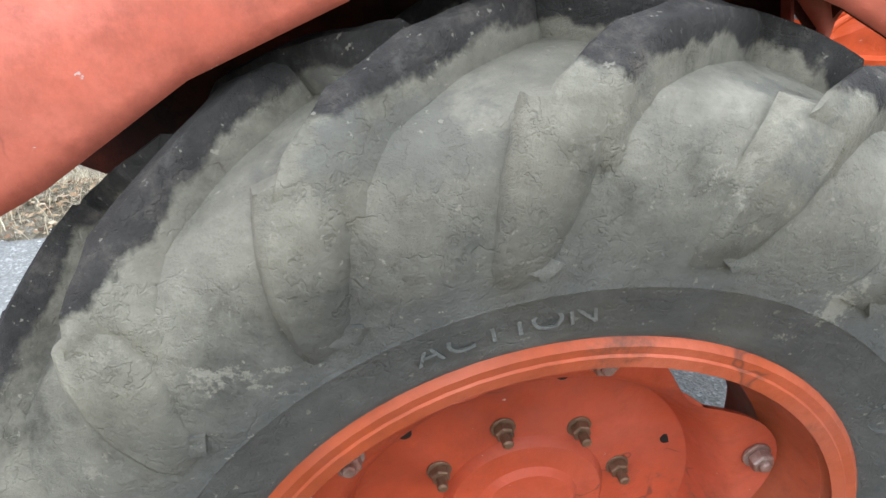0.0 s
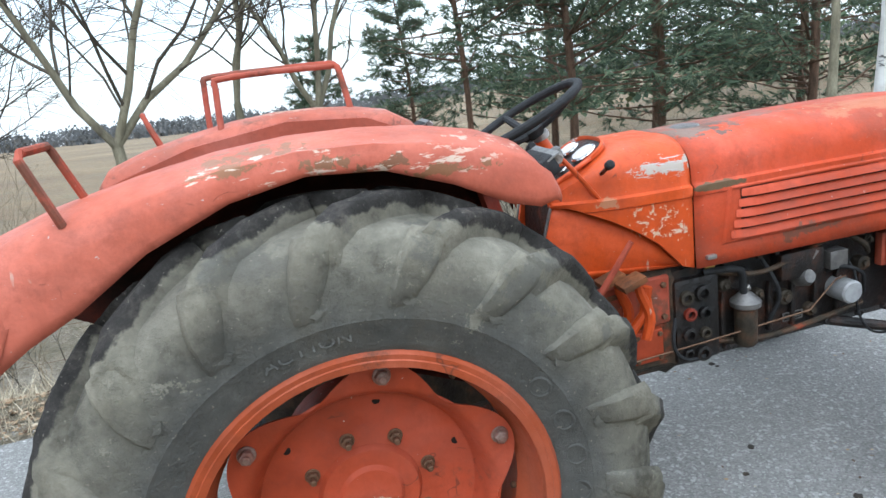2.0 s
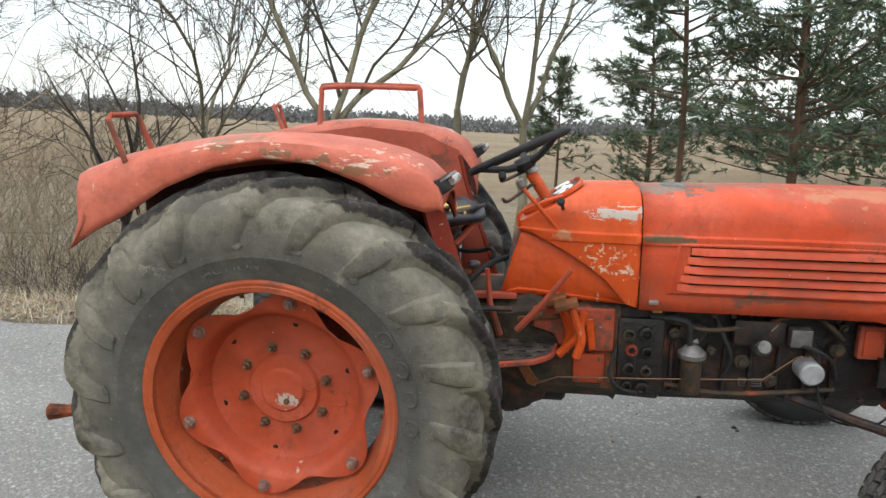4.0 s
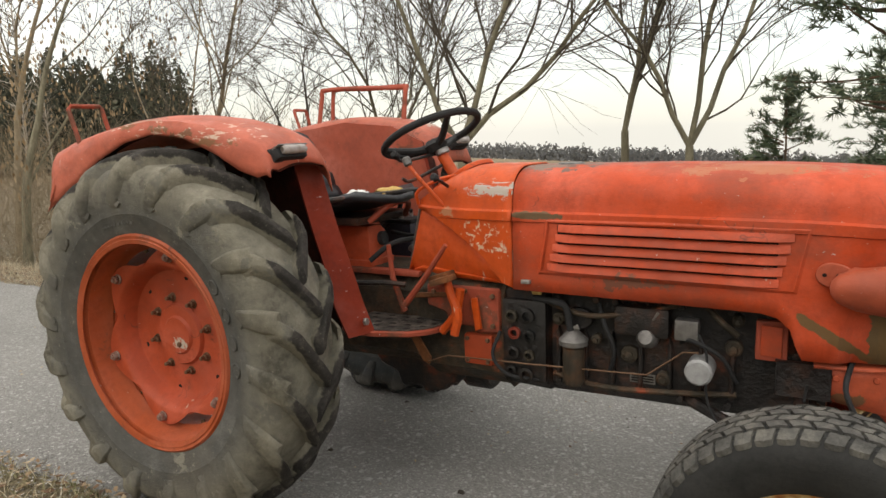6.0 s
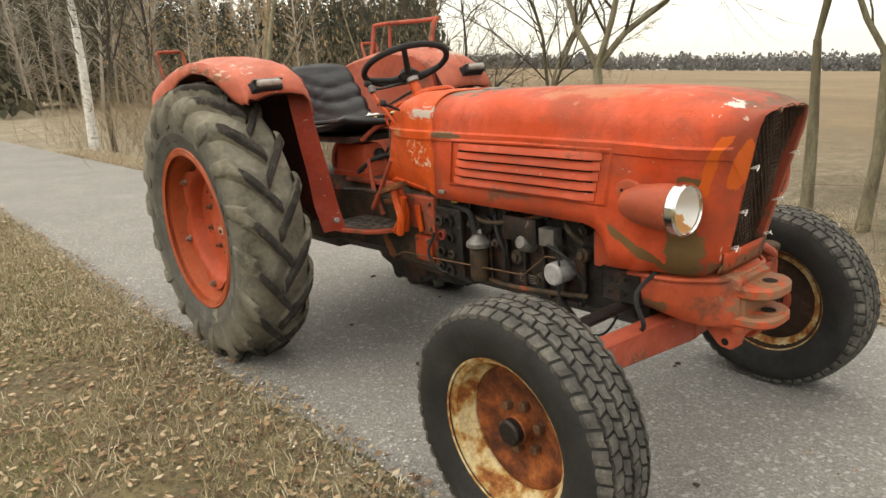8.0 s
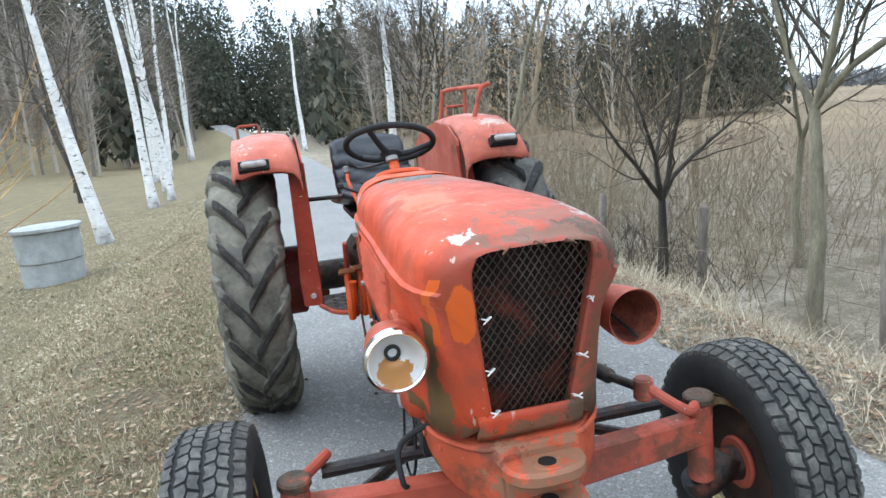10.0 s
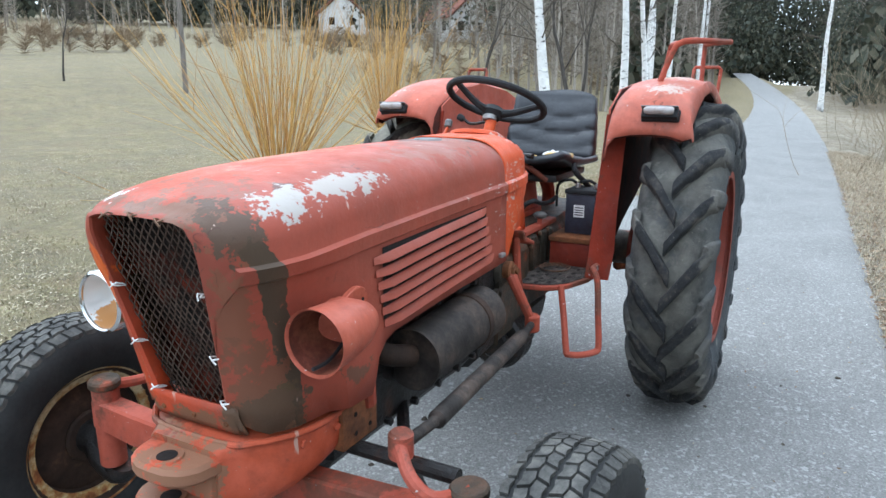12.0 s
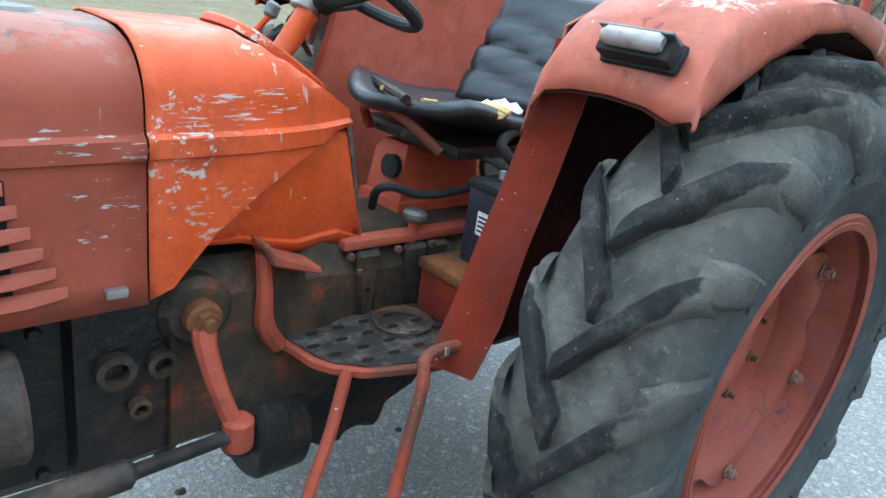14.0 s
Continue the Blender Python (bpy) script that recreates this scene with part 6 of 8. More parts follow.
def camber(s):
    """The lane falls gently to its left edge."""
    return -0.034 * smoothstep(s, -0.25, 0.35) - 0.012 * smoothstep(s, 0.4, 1.2)


def ground_z(x, y):
    """The bank and ditches beside the road, the valley field and the hill."""
    s = y - road_y(x)
    base = road_z(max(x, -90.0))
    if s < 0:
        s = -s
        z = np.interp(s, [0, 1.13, 1.195, 2.0, 2.6, 3.6, 5.4, 12, 30], [-0.03, -0.03, -0.006, -0.03, -0.22, -0.62, -0.72, -0.55, -0.2])
        q = math.hypot(x - 2, y)
        z += max(0.0, min(q, 300) - 22) * 0.102 * smoothstep(-y, 8, 34)
        z += max(0.0, -95 - x) * 0.16 * smoothstep(x, -95, -130) * smoothstep(-y, 60, 20)
        z = z + base * smoothstep(s, 16, 2)
    else:
        z = np.interp(s, [0, 1.13, 1.195, 1.7, 2.3, 3.2, 4.6, 9, 30], [-0.03, -0.03, -0.006, -0.03, -0.30, -0.78, -0.85, -0.7, -0.8])
        if s > 9:
            lean = -0.058 + 0.052 * min(1.0, max(0.0, -x / max(y, 1.0)))
            z += (s - 9) * lean
        z = z + base * smoothstep(s, 30, 2)
    z = z + camber(y - road_y(x)) * smoothstep(s, 5.0, 1.5)
    rough = 0.0 if s < 1.2 else min(1.0, (s - 1.2) / 1.5)
    return float(z) + rough * (0.035 * noise.noise((x * 0.9, y * 0.9, 0)) + 0.012 * noise.noise((x * 3.5, y * 3.5, 4)))


def soil_material():
    m, nt, b = material("winter_grass_ground", 0.95)
    tc = nt.nodes.new("ShaderNodeTexCoord")
    xyz = nt.nodes.new("ShaderNodeSeparateXYZ")
    nt.links.new(tc.outputs["Object"], xyz.inputs[0])
    straw = ramp(nt, noise_at(nt, 2.2, 8, 0.7), [(0.30, (0.16, 0.13, 0.095)), (0.48, (0.30, 0.255, 0.19)), (0.70, (0.44, 0.385, 0.30))])
    green = ramp(nt, noise_at(nt, 1.5, 10, 0.78), [(0.30, (0.085, 0.060, 0.030)), (0.43, (0.215, 0.160, 0.080)), (0.53, (0.215, 0.182, 0.078)), (0.62, (0.30, 0.232, 0.125)), (0.78, (0.39, 0.315, 0.195))])
    side = ramp(nt, maths(nt, "ADD", xyz.outputs["Y"], maths(nt, "MULTIPLY", noise_at(nt, 0.5, 3), 2.0)), [(0.0, (0,)), (0.9, (1,))])
    col = mix(nt, side, mix(nt, 0.12, green, (0.05, 0.04, 0.025)), straw)
    far = ramp(nt, noise_at(nt, 0.035, 6, 0.6, (1, 2.5, 1)), [(0.38, (0.115, 0.058, 0.024)), (0.50, (0.185, 0.108, 0.046)), (0.62, (0.26, 0.175, 0.085))])
    col = mix(nt, ramp(nt, maths(nt, "MULTIPLY", xyz.outputs["Y"], 0.02), [(0.10, (0,)), (0.35, (0.93,))]), col, far)
    streak = ramp(nt, noise_at(nt, 0.22, 7, 0.7, (1, 1.6, 1)), [(0.42, (0.0,)), (0.66, (0.4,))])
    col = mix(nt, streak, col, (0.25, 0.195, 0.115))
    furrow = ramp(nt, noise_at(nt, 0.30, 8, 0.72, (0.35, 1.3, 1)), [(0.54, (0.0,)), (0.60, (0.8,))])
    hill = ramp(nt, maths(nt, "MULTIPLY", xyz.outputs["Y"], -0.01), [(0.38, (0,)), (0.6, (1,))])
    col = mix(nt, maths(nt, "MULTIPLY", furrow, hill), col, (0.085, 0.07, 0.045))
    mottle = ramp(nt, noise_at(nt, 0.7, 9, 0.75), [(0.40, (0.6,)), (0.54, (0.0,))])
    col = mix(nt, mottle, col, (0.15, 0.125, 0.075))
    tuft = ramp(nt, noise_at(nt, 2.7, 9, 0.8), [(0.40, (0.62,)), (0.50, (0.0,))])
    col = mix(nt, tuft, col, (0.115, 0.095, 0.045))
    wisp = ramp(nt, noise_at(nt, 4.2, 9, 0.8), [(0.55, (0.0,)), (0.66, (0.6,))])
    col = mix(nt, wisp, col, (0.36, 0.30, 0.19))
    clump = ramp(nt, noise_at(nt, 9, 6, 0.75), [(0.36, (0.5,)), (0.48, (0.0,))])
    col = mix(nt, clump, col, (0.09, 0.075, 0.042))
    speck = ramp(nt, noise_at(nt, 45, 5, 0.75), [(0.38, (0.65,)), (0.52, (0.0,))])
    col = mix(nt, speck, col, (0.06, 0.045, 0.028))
    nt.links.new(col, b.inputs["Base Color"])
    bump(nt, b, maths(nt, "ADD", noise_at(nt, 40, 6, 0.75), noise_at(nt, 7, 5, 0.7)), 0.9, 0.035)
    return m


def asphalt_material():
    m, nt, b = material("worn_asphalt", 0.88)
    tc = nt.nodes.new("ShaderNodeTexCoord")
    vor = node(nt, "ShaderNodeTexVoronoi", Scale=150.0)
    nt.links.new(tc.outputs["Object"], vor.inputs["Vector"])
    vor2 = node(nt, "ShaderNodeTexVoronoi", Scale=75.0)
    nt.links.new(tc.outputs["Object"], vor2.inputs["Vector"])
    grain = nt.nodes.new("ShaderNodeSeparateColor")
    nt.links.new(vor.outputs["Color"], grain.inputs[0])
    col = ramp(nt, grain.outputs[0], [(0.0, (0.085, 0.082, 0.077)), (0.6, (0.195, 0.188, 0.177)), (0.86, (0.255, 0.248, 0.235)), (0.97, (0.36, 0.352, 0.335))])
    big = ramp(nt, noise_at(nt, 1.1, 6, 0.6), [(0.35, (0.165, 0.159, 0.149)), (0.65, (0.235, 0.227, 0.213))])
    col = mix(nt, 0.5, col, big)
    stain = ramp(nt, noise_at(nt, 2.6, 7, 0.7), [(0.60, (0,)), (0.72, (0.35,))])
    col = mix(nt, stain, col, (0.12, 0.105, 0.09))
    pale = nt.nodes.new("ShaderNodeSeparateColor")
    nt.links.new(vor2.outputs["Color"], pale.inputs[0])
    col = mix(nt, ramp(nt, pale.outputs[1], [(0.93, (0,)), (0.95, (0.42,))]), col, (0.46, 0.45, 0.43))
    nt.links.new(col, b.inputs["Base Color"])
    bump(nt, b, maths(nt, "ADD", vor.outputs["Distance"], maths(nt, "MULTIPLY", vor2.outputs["Distance"], 0.8)), 0.55, 0.006)
    return m


M_SOIL, M_ASPHALT = soil_material(), asphalt_material()

xs = np.concatenate([-np.geomspace(12, 1500, 46)[::-1], np.linspace(-11.7, 9, 104), np.geomspace(9.4, 1500, 42)])
ys = np.concatenate([-np.geomspace(9, 1500, 46)[::-1], np.linspace(-8.8, 9, 138), np.geomspace(9.2, 1500, 46)])
verts = [(float(x), float(y), ground_z(float(x), float(y))) for x in xs for y in ys]
ny_g = len(ys)
faces = [(i * ny_g + j, (i + 1) * ny_g + j, (i + 1) * ny_g + j + 1, i * ny_g + j + 1) for i in range(len(xs) - 1) for j in range(ny_g - 1)]
tagged(raw_mesh("ground", verts, faces, M_SOIL, None, True), "winter grass banks and fields beside the road", "ground", kind="structure")

rx = np.concatenate([np.linspace(-100, -14, 60), np.linspace(-13.8, 14, 280)])
verts, faces = [], []
n_road = 23
for x in rx:
    x = float(x)
    ragged = [0.05 * noise.noise((x * 1.1, s, 0)) + 0.05 * noise.noise((x * 5, s, 3)) for s in (0, 9)]
    yl, yr = road_y(x) - ROAD_HALF - ragged[0] * 1.0, road_y(x) + ROAD_HALF + ragged[1] * 1.0
    for k in range(n_road):
        t = k / (n_road - 1)
        yy = yl + (yr - yl) * t
        verts.append((x, yy, road_z(x) + camber(yy - road_y(x)) + 0.002 * math.sin(math.pi * t) - (0.022 if k in (0, n_road - 1) else 0)))
faces = [(i * n_road + j, (i + 1) * n_road + j, (i + 1) * n_road + j + 1, i * n_road + j + 1) for i in range(len(rx) - 1) for j in range(n_road - 1)]
tagged(raw_mesh("road", verts, faces, M_ASPHALT, None, True), "narrow grey asphalt lane with crumbled edges", "road", kind="structure")


# ---- loose cover: leaves, grass, stones ----
def island_material(name, stops, rough=0.85, sheen=0.0):
    m, nt, b = material(name, rough)
    geo = nt.nodes.new("ShaderNodeNewGeometry")
    nt.links.new(ramp(nt, geo.outputs["Random Per Island"], stops), b.inputs["Base Color"])
    return m


M_LEAF = island_material("dead_leaf", [(0.0, (0.06, 0.032, 0.017)), (0.3, (0.15, 0.082, 0.042)), (0.6, (0.26, 0.165, 0.088)), (0.85, (0.34, 0.25, 0.155)), (1.0, (0.46, 0.37, 0.26))])
M_BLADE = island_material("grass_blade", [(0.0, (0.17, 0.14, 0.075)), (0.30, (0.33, 0.27, 0.16)), (0.5, (0.23, 0.215, 0.105)), (0.75, (0.41, 0.35, 0.235)), (1.0, (0.55, 0.48, 0.36))])
M_STRAW = island_material("dry_straw", [(0.0, (0.26, 0.20, 0.13)), (0.5, (0.42, 0.35, 0.24)), (1.0, (0.60, 0.53, 0.40))])
M_PEBBLE = island_material("pebble", [(0.0, (0.12, 0.115, 0.11)), (0.6, (0.3, 0.29, 0.27)), (1.0, (0.55, 0.53, 0.5))])


def scatter_leaves(name, count, area, seed, mat, size=(0.012, 0.03), label=""):
    rnd = random.Random(seed)
    verts, faces = [], []
    for _ in range(count):
        x, y = area(rnd)
        z = ground_z(x, y) + 0.004 + rnd.random() * 0.012
        if abs(y - road_y(x)) < ROAD_HALF:
            z = camber(y - road_y(x)) + road_z(x) + 0.005
        a, l = rnd.uniform(0, TAU), rnd.uniform(*size)
        w = l * rnd.uniform(0.35, 0.6)
        ca, sa = math.cos(a), math.sin(a)
        i = len(verts)
        tilt = rnd.uniform(-0.5, 0.5)
        for u, v, h in ((-l, 0, rnd.uniform(0, 0.3)), (0, -w, 0.1), (l, 0, rnd.uniform(0, 0.5)), (0, w, rnd.uniform(0, 0.6))):
            verts.append((x + u * ca - v * sa, y + u * sa + v * ca, z + l * h + tilt * v * 0.5))
        faces += [(i, i + 1, i + 2), (i, i + 2, i + 3)]
    return tagged(raw_mesh(name, verts, faces, mat), label, "ground cover", kind="stuff")


def scatter_blades(name, count, area, seed, mat, height, width, lean, label=""):
    rnd = random.Random(seed)
    verts, faces = [], []
    for _ in range(count):
        x, y = area(rnd)
        z = ground_z(x, y) - 0.004
        h = rnd.uniform(*height)
        a, b = rnd.uniform(0, TAU), rnd.uniform(0, TAU)
        w, ln = width * rnd.uniform(0.6, 1.3), rnd.uniform(*lean) * h
        dx, dy = math.cos(a) * w, math.sin(a) * w
        ex, ey = math.cos(b) * ln, math.sin(b) * ln
        i = len(verts)
        hz = math.sqrt(max(0.05, 1 - min(0.95, (ln / h) ** 2)))
        verts += [(x - dx, y - dy, z), (x + dx, y + dy, z), (x + dx * 0.7 + ex * 0.4, y + dy * 0.7 + ey * 0.4, z + h * hz * 0.6), (x - dx * 0.7 + ex * 0.4, y - dy * 0.7 + ey * 0.4, z + h * hz * 0.6), (x + ex, y + ey, z + h * hz)]
        faces += [(i, i + 1, i + 2, i + 3), (i + 3, i + 2, i + 4)]
    return tagged(raw_mesh(name, verts, faces, mat), label, "grass", kind="stuff")


def right_near(r):
    x = r.uniform(-9, 4.5)
    return x, road_y(x) - ROAD_HALF + 0.06 - abs(r.gauss(0, 1.3))


def left_verge(r):
    x = r.uniform(-14, 6)
    return x, road_y(x) + ROAD_HALF - 0.05 + abs(r.gauss(0, 0.8))


def patchy(area, scale, cut):
    def f(r):
        for _ in range(12):
            p = area(r)
            if noise.noise((p[0] * scale, p[1] * scale, 2)) > cut:
                break
        return p
    return f


scatter_leaves("leaf_litter", 24000, right_near, 11, M_LEAF, (0.005, 0.022), "dry brown leaves scattered over the verge")
scatter_leaves("leaf_litter", 15000, left_verge, 12, M_LEAF, (0.010, 0.026), "dead leaves along the road edge")
scatter_blades("grass", 70000, patchy(right_near, 1.6, -0.2), 13, M_BLADE, (0.02, 0.07), 0.0022, (0.4, 0.95), "short matted winter grass on the bank")
scatter_blades("grass", 26000, left_verge, 14, M_STRAW, (0.03, 0.15), 0.0022, (0.4, 0.95), "bleached dry grass along the road")


def field_right(r):
    x, y = r.uniform(-20, 3), -2.0 - abs(r.gauss(0, 6.5))
    return x, y


def thicket(r):
    x = r.uniform(-16, 10)
    return x, road_y(x) + r.uniform(1.9, 6.5)


scatter_blades("grass", 60000, patchy(field_right, 0.9, -0.2), 15, M_BLADE, (0.03, 0.09), 0.005, (0.6, 0.97), "short pale meadow grass")
scatter_leaves("matted_grass", 30000, patchy(field_right, 1.4, 0.05), 21, M_BLADE, (0.008, 0.026), "bleached flattened grass on the meadow")
scatter_leaves("leaf_litter", 9000, patchy(field_right, 2.0, 0.1), 22, M_LEAF, (0.008, 0.020), "dead leaves lying in the meadow grass")
scatter_blades("tall_grass", 17000, patchy(thicket, 0.6, 0.02), 16, M_STRAW, (0.10, 0.34), 0.003, (0.55, 0.97), "tall bleached grass in the ditch")


def edge_right(r):
    x = r.uniform(-8, 4)
    return x, road_y(x) - ROAD_HALF + r.gauss(0.02, 0.09)


def edge_left(r):
    x = r.uniform(-8, 5)
    return x, road_y(x) + ROAD_HALF + r.gauss(0.0, 0.08)


def on_road(r):
    x = r.uniform(-3, 4)
    return x, road_y(x) + r.uniform(-1.0, 1.0)


M_GREEN = island_material("green_blade", [(0.0, (0.075, 0.085, 0.024)), (0.6, (0.125, 0.135, 0.040)), (1.0, (0.20, 0.19, 0.075))])
scatter_blades("grass", 16000, patchy(right_near, 1.1, 0.16), 23, M_GREEN, (0.015, 0.05), 0.0022, (0.5, 0.95), "patches of green moss and grass on the bank")
scatter_leaves("gravel", 9000, edge_right, 17, M_PEBBLE, (0.003, 0.009), "loose grit along the asphalt edge")
scatter_leaves("gravel", 3000, edge_left, 18, M_PEBBLE, (0.003, 0.009), "loose grit along the asphalt edge")
scatter_leaves("road_crumbs", 420, on_road, 19, M_LEAF, (0.003, 0.010), "crumbs of soil and leaf on the road")
scatter_leaves("road_grit", 2600, on_road, 20, M_PEBBLE, (0.002, 0.005), "pale grit on the asphalt")
M_CLOD = island_material("dark_clod", [(0.0, (0.02, 0.016, 0.012)), (1.0, (0.06, 0.045, 0.03))])
rnd = random.Random(83)
bm = bmesh.new()
for _ in range(34):
    x, y = rnd.uniform(-0.6, 3.0), road_y(0) + rnd.uniform(-1.0, 0.9)
    z = camber(y - road_y(x)) + road_z(x)
    r = rnd.uniform(0.006, 0.018)
    ring = [(x + r * rnd.uniform(0.6, 1.3) * math.cos(a), y + r * rnd.uniform(0.6, 1.3) * math.sin(a)) for a in np.linspace(0, TAU, 8, endpoint=False)]
    loft([[(u, v, z) for u, v in ring], [(x + (u - x) * 0.7, y + (v - y) * 0.7, z + r * rnd.uniform(0.3, 0.6)) for u, v in ring], [(x + (u - x) * 0.15, y + (v - y) * 0.15, z + r * 0.7) for u, v in ring]], True, True, bm)
tagged(part("dirt_clods", bm, M_CLOD, None), "small dark clods of dirt dropped on the road", "dirt", kind="stuff")


# ---- trees ----
def branch_mesh(chains, mat, name, parent, min_sides=3):
    """Tapered tubes along chains of (points, radii), all in one mesh."""
    verts, faces = [], []
    for pts, radii, sides in chains:
        side = None
        rows = []
        for i, p in enumerate(pts):
            d = (pts[min(i + 1, len(pts) - 1)] - pts[max(i - 1, 0)])
            d = d.normalized() if d.length > 1e-9 else Vector((0, 0, 1))
            if side is None:
                side = d.orthogonal().normalized()
            side = side - d * side.dot(d)
            side = side.normalized() if side.length > 1e-6 else d.orthogonal().normalized()
            up = d.cross(side)
            row = len(verts)
            for k in range(sides):
                a = TAU * k / sides
                verts.append(tuple(p + (side * math.cos(a) + up * math.sin(a)) * radii[i]))
            rows.append(row)
        for a, b in zip(rows, rows[1:]):
            for k in range(sides):
                j = (k + 1) % sides
                faces.append((a + k, a + j, b + j, b + k))
    return raw_mesh(name, verts, faces, mat, parent, True)


def grow(rnd, base, direction, length, radius, depth, chains, spread=0.6, kids=(3, 5), droop=0.0, curl=0.14, taper=0.25, sides=8, lo=0.3, dense=1.0):
    """A limb with its side branches; chains holds (points, radii, sides, level)."""
    n = max(4, int(4 + length * 1.5)) if depth > 0 else 3
    pts, radii = [Vector(base)], [radius]
    d = Vector(direction).normalized()
    for i in range(n):
        d = (d + Vector((rnd.gauss(0, curl), rnd.gauss(0, curl), rnd.gauss(0, curl) + (0.05 - droop)))).normalized()
        pts.append(pts[-1] + d * (length / n))
        radii.append(radius * (1 - (1 - taper) * (i + 1) / n))
    chains.append((pts, radii, max(3, sides), depth))
    if depth == 0:
        return
    count = rnd.randint(*kids)
    if dense > 1 and depth >= 2:
        count = int(count * (dense if depth >= 3 else 1.0))
    for _ in range(count):
        t = rnd.uniform(lo, 0.98)
        i = min(n - 1, int(t * n))
        p = pts[i].lerp(pts[i + 1], t * n - i)
        axis = (pts[i + 1] - pts[i]).normalized()
        side = axis.orthogonal().normalized()
        side.rotate(Matrix.Rotation(rnd.uniform(0, TAU), 3, axis))
        ang = rnd.uniform(spread * 0.6, spread * 1.3)
        nd = axis * math.cos(ang) + side * math.sin(ang)
        grow(rnd, p, nd, length * (rnd.uniform(0.42, 0.75) if dense == 1 else rnd.uniform(0.30, 0.62) * (1.25 - 0.6 * t)), max(0.0046 if depth > 1 else 0.0034, radii[i] * rnd.uniform(0.30, 0.50)), depth - 1, chains, spread, kids, droop, curl * 1.1, 0.3, max(3, sides - 2), 0.15, dense)


def tree_thing(name, x, y, label, category="tree", group=""):
    ob = new(name)
    return tagged(ob, label, category, group)


M_BARK = mottled("grey_bark", [(0.3, (0.12, 0.105, 0.075)), (0.55, (0.25, 0.225, 0.155)), (0.75, (0.36, 0.33, 0.235))], 9, 0.95, 0, 50, 0.9, 0.02, (1, 1, 0.3))
M_BARK_DARK = mottled("dark_bark", [(0.3, (0.03, 0.026, 0.022)), (0.6, (0.075, 0.065, 0.055)), (0.8, (0.13, 0.115, 0.10))], 9, 0.95, 0, 40, 1.0, 0.03, (1, 1, 0.25))
M_TWIG = mottled("twig", [(0.3, (0.055, 0.045, 0.035)), (0.7, (0.12, 0.10, 0.075))], 6, 0.9)
M_TWIG_PALE = mottled("dry_stem", [(0.3, (0.20, 0.155, 0.10)), (0.7, (0.36, 0.29, 0.20))], 6, 0.9)


def bare_tree(x, y, height, radius, seed, depth=4, lean=(0, 0), label="bare leafless tree with fine forking twigs", limbs=None, kids=(6, 8), mat=None, name="bare_tree", spread=0.62):
    rnd = random.Random(seed)
    z = ground_z(x, y) - 0.1
    thing = tree_thing(name, x, y, label)
    chains = []
    if limbs:
        fork = Vector((x + lean[0] * limbs[0], y + lean[1] * limbs[0], z + limbs[0]))
        mid = Vector((x, y, z)).lerp(fork, 0.5) + Vector((rnd.gauss(0, 0.03), rnd.gauss(0, 0.03), 0))
        chains.append(([Vector((x, y, z)), mid, fork], [radius * 1.15, radius * 0.92, radius * 0.66], 10, 9))
        for dx, dy, dz, f in limbs[1]:
            grow(rnd, fork, (dx, dy, dz), height * f, radius * 0.52, depth - 1, chains, spread, kids, 0.0, 0.15, 0.12, 7, 0.06, 2.6)
    else:
        grow(rnd, (x, y, z), (lean[0], lean[1], 1), height, radius, depth, chains, spread, kids, 0.0, 0.07, 0.2, 9)
    trunk = [c[:3] for c in chains if c[3] >= depth - 1]
    twigs = [c[:3] for c in chains if c[3] < depth - 1]
    branch_mesh(trunk, mat or M_BARK, "trunk", thing)
    branch_mesh(twigs, M_TWIG, "crown", thing)
    return thing


# walnut-like trees beyond the left ditch
bare_tree(-1.12, 3.62, 4.6, 0.062, 21, 4, (-0.02, 0.03), "pale bare tree forking low beyond the ditch", (2.0, [(-0.55, 0.05, 1, 0.75), (0.15, 0.1, 1, 0.85), (0.75, -0.1, 0.75, 0.8)]))
bare_tree(-0.35, 6.6, 6.0, 0.068, 22, 4, (0.0, 0.0), "bare tree with upright limbs at the field edge", (2.1, [(-0.35, 0, 1, 0.7), (0.05, 0.1, 1, 0.8), (0.4, -0.1, 1, 0.7)]))
bare_tree(0.42, 6.1, 6.2, 0.066, 23, 4, (0.05, 0.0), "bare tree with upright limbs at the field edge", (1.9, [(0.12, 0, 1, 0.85), (0.5, 0.1, 0.9, 0.75), (-0.3, -0.2, 1, 0.6)]))
bare_tree(-3.3, 5.4, 5.5, 0.05, 24, 4, (0.02, 0), "slim bare tree with dark twigs", (1.6, [(-0.4, 0.1, 1, 0.8), (0.25, -0.1, 1, 0.8), (0.7, 0, 0.8, 0.6)]))
bare_tree(-3.27, 3.55, 2.6, 0.06, 25, 4, (0.10, -0.02), "small dark bushy tree leaning over the ditch", (1.1, [(-0.6, 0.2, 0.8, 0.7), (0.2, 0.3, 1, 0.8), (0.5, -0.4, 0.7, 0.7), (0.1, -0.6, 0.8, 0.7), (-0.2, 0.6, 0.9, 0.7)]), (3, 4), M_BARK_DARK, "small_tree", 0.75)
bare_tree(-6.5, 4.6, 4.5, 0.045, 26, 4, (0.0, 0.05), "thin bare tree in the thicket", (1.0, [(-0.5, 0.1, 0.9, 0.8), (0.2, 0.1, 1, 0.9), (0.6, 0.1, 0.8, 0.7)]), (4, 6), M_TWIG_PALE)
bare_tree(-8.6, 3.7, 4.8, 0.08, 27, 4, (0.25, -0.05), "leaning bare tree at the verge", None, (6, 8), M_BARK)
bare_tree(-11.5, 5.2, 6.0, 0.09, 28, 4, (-0.1, 0.05), "bare brown tree in the thicket", None, (6, 8), M_TWIG_PALE)
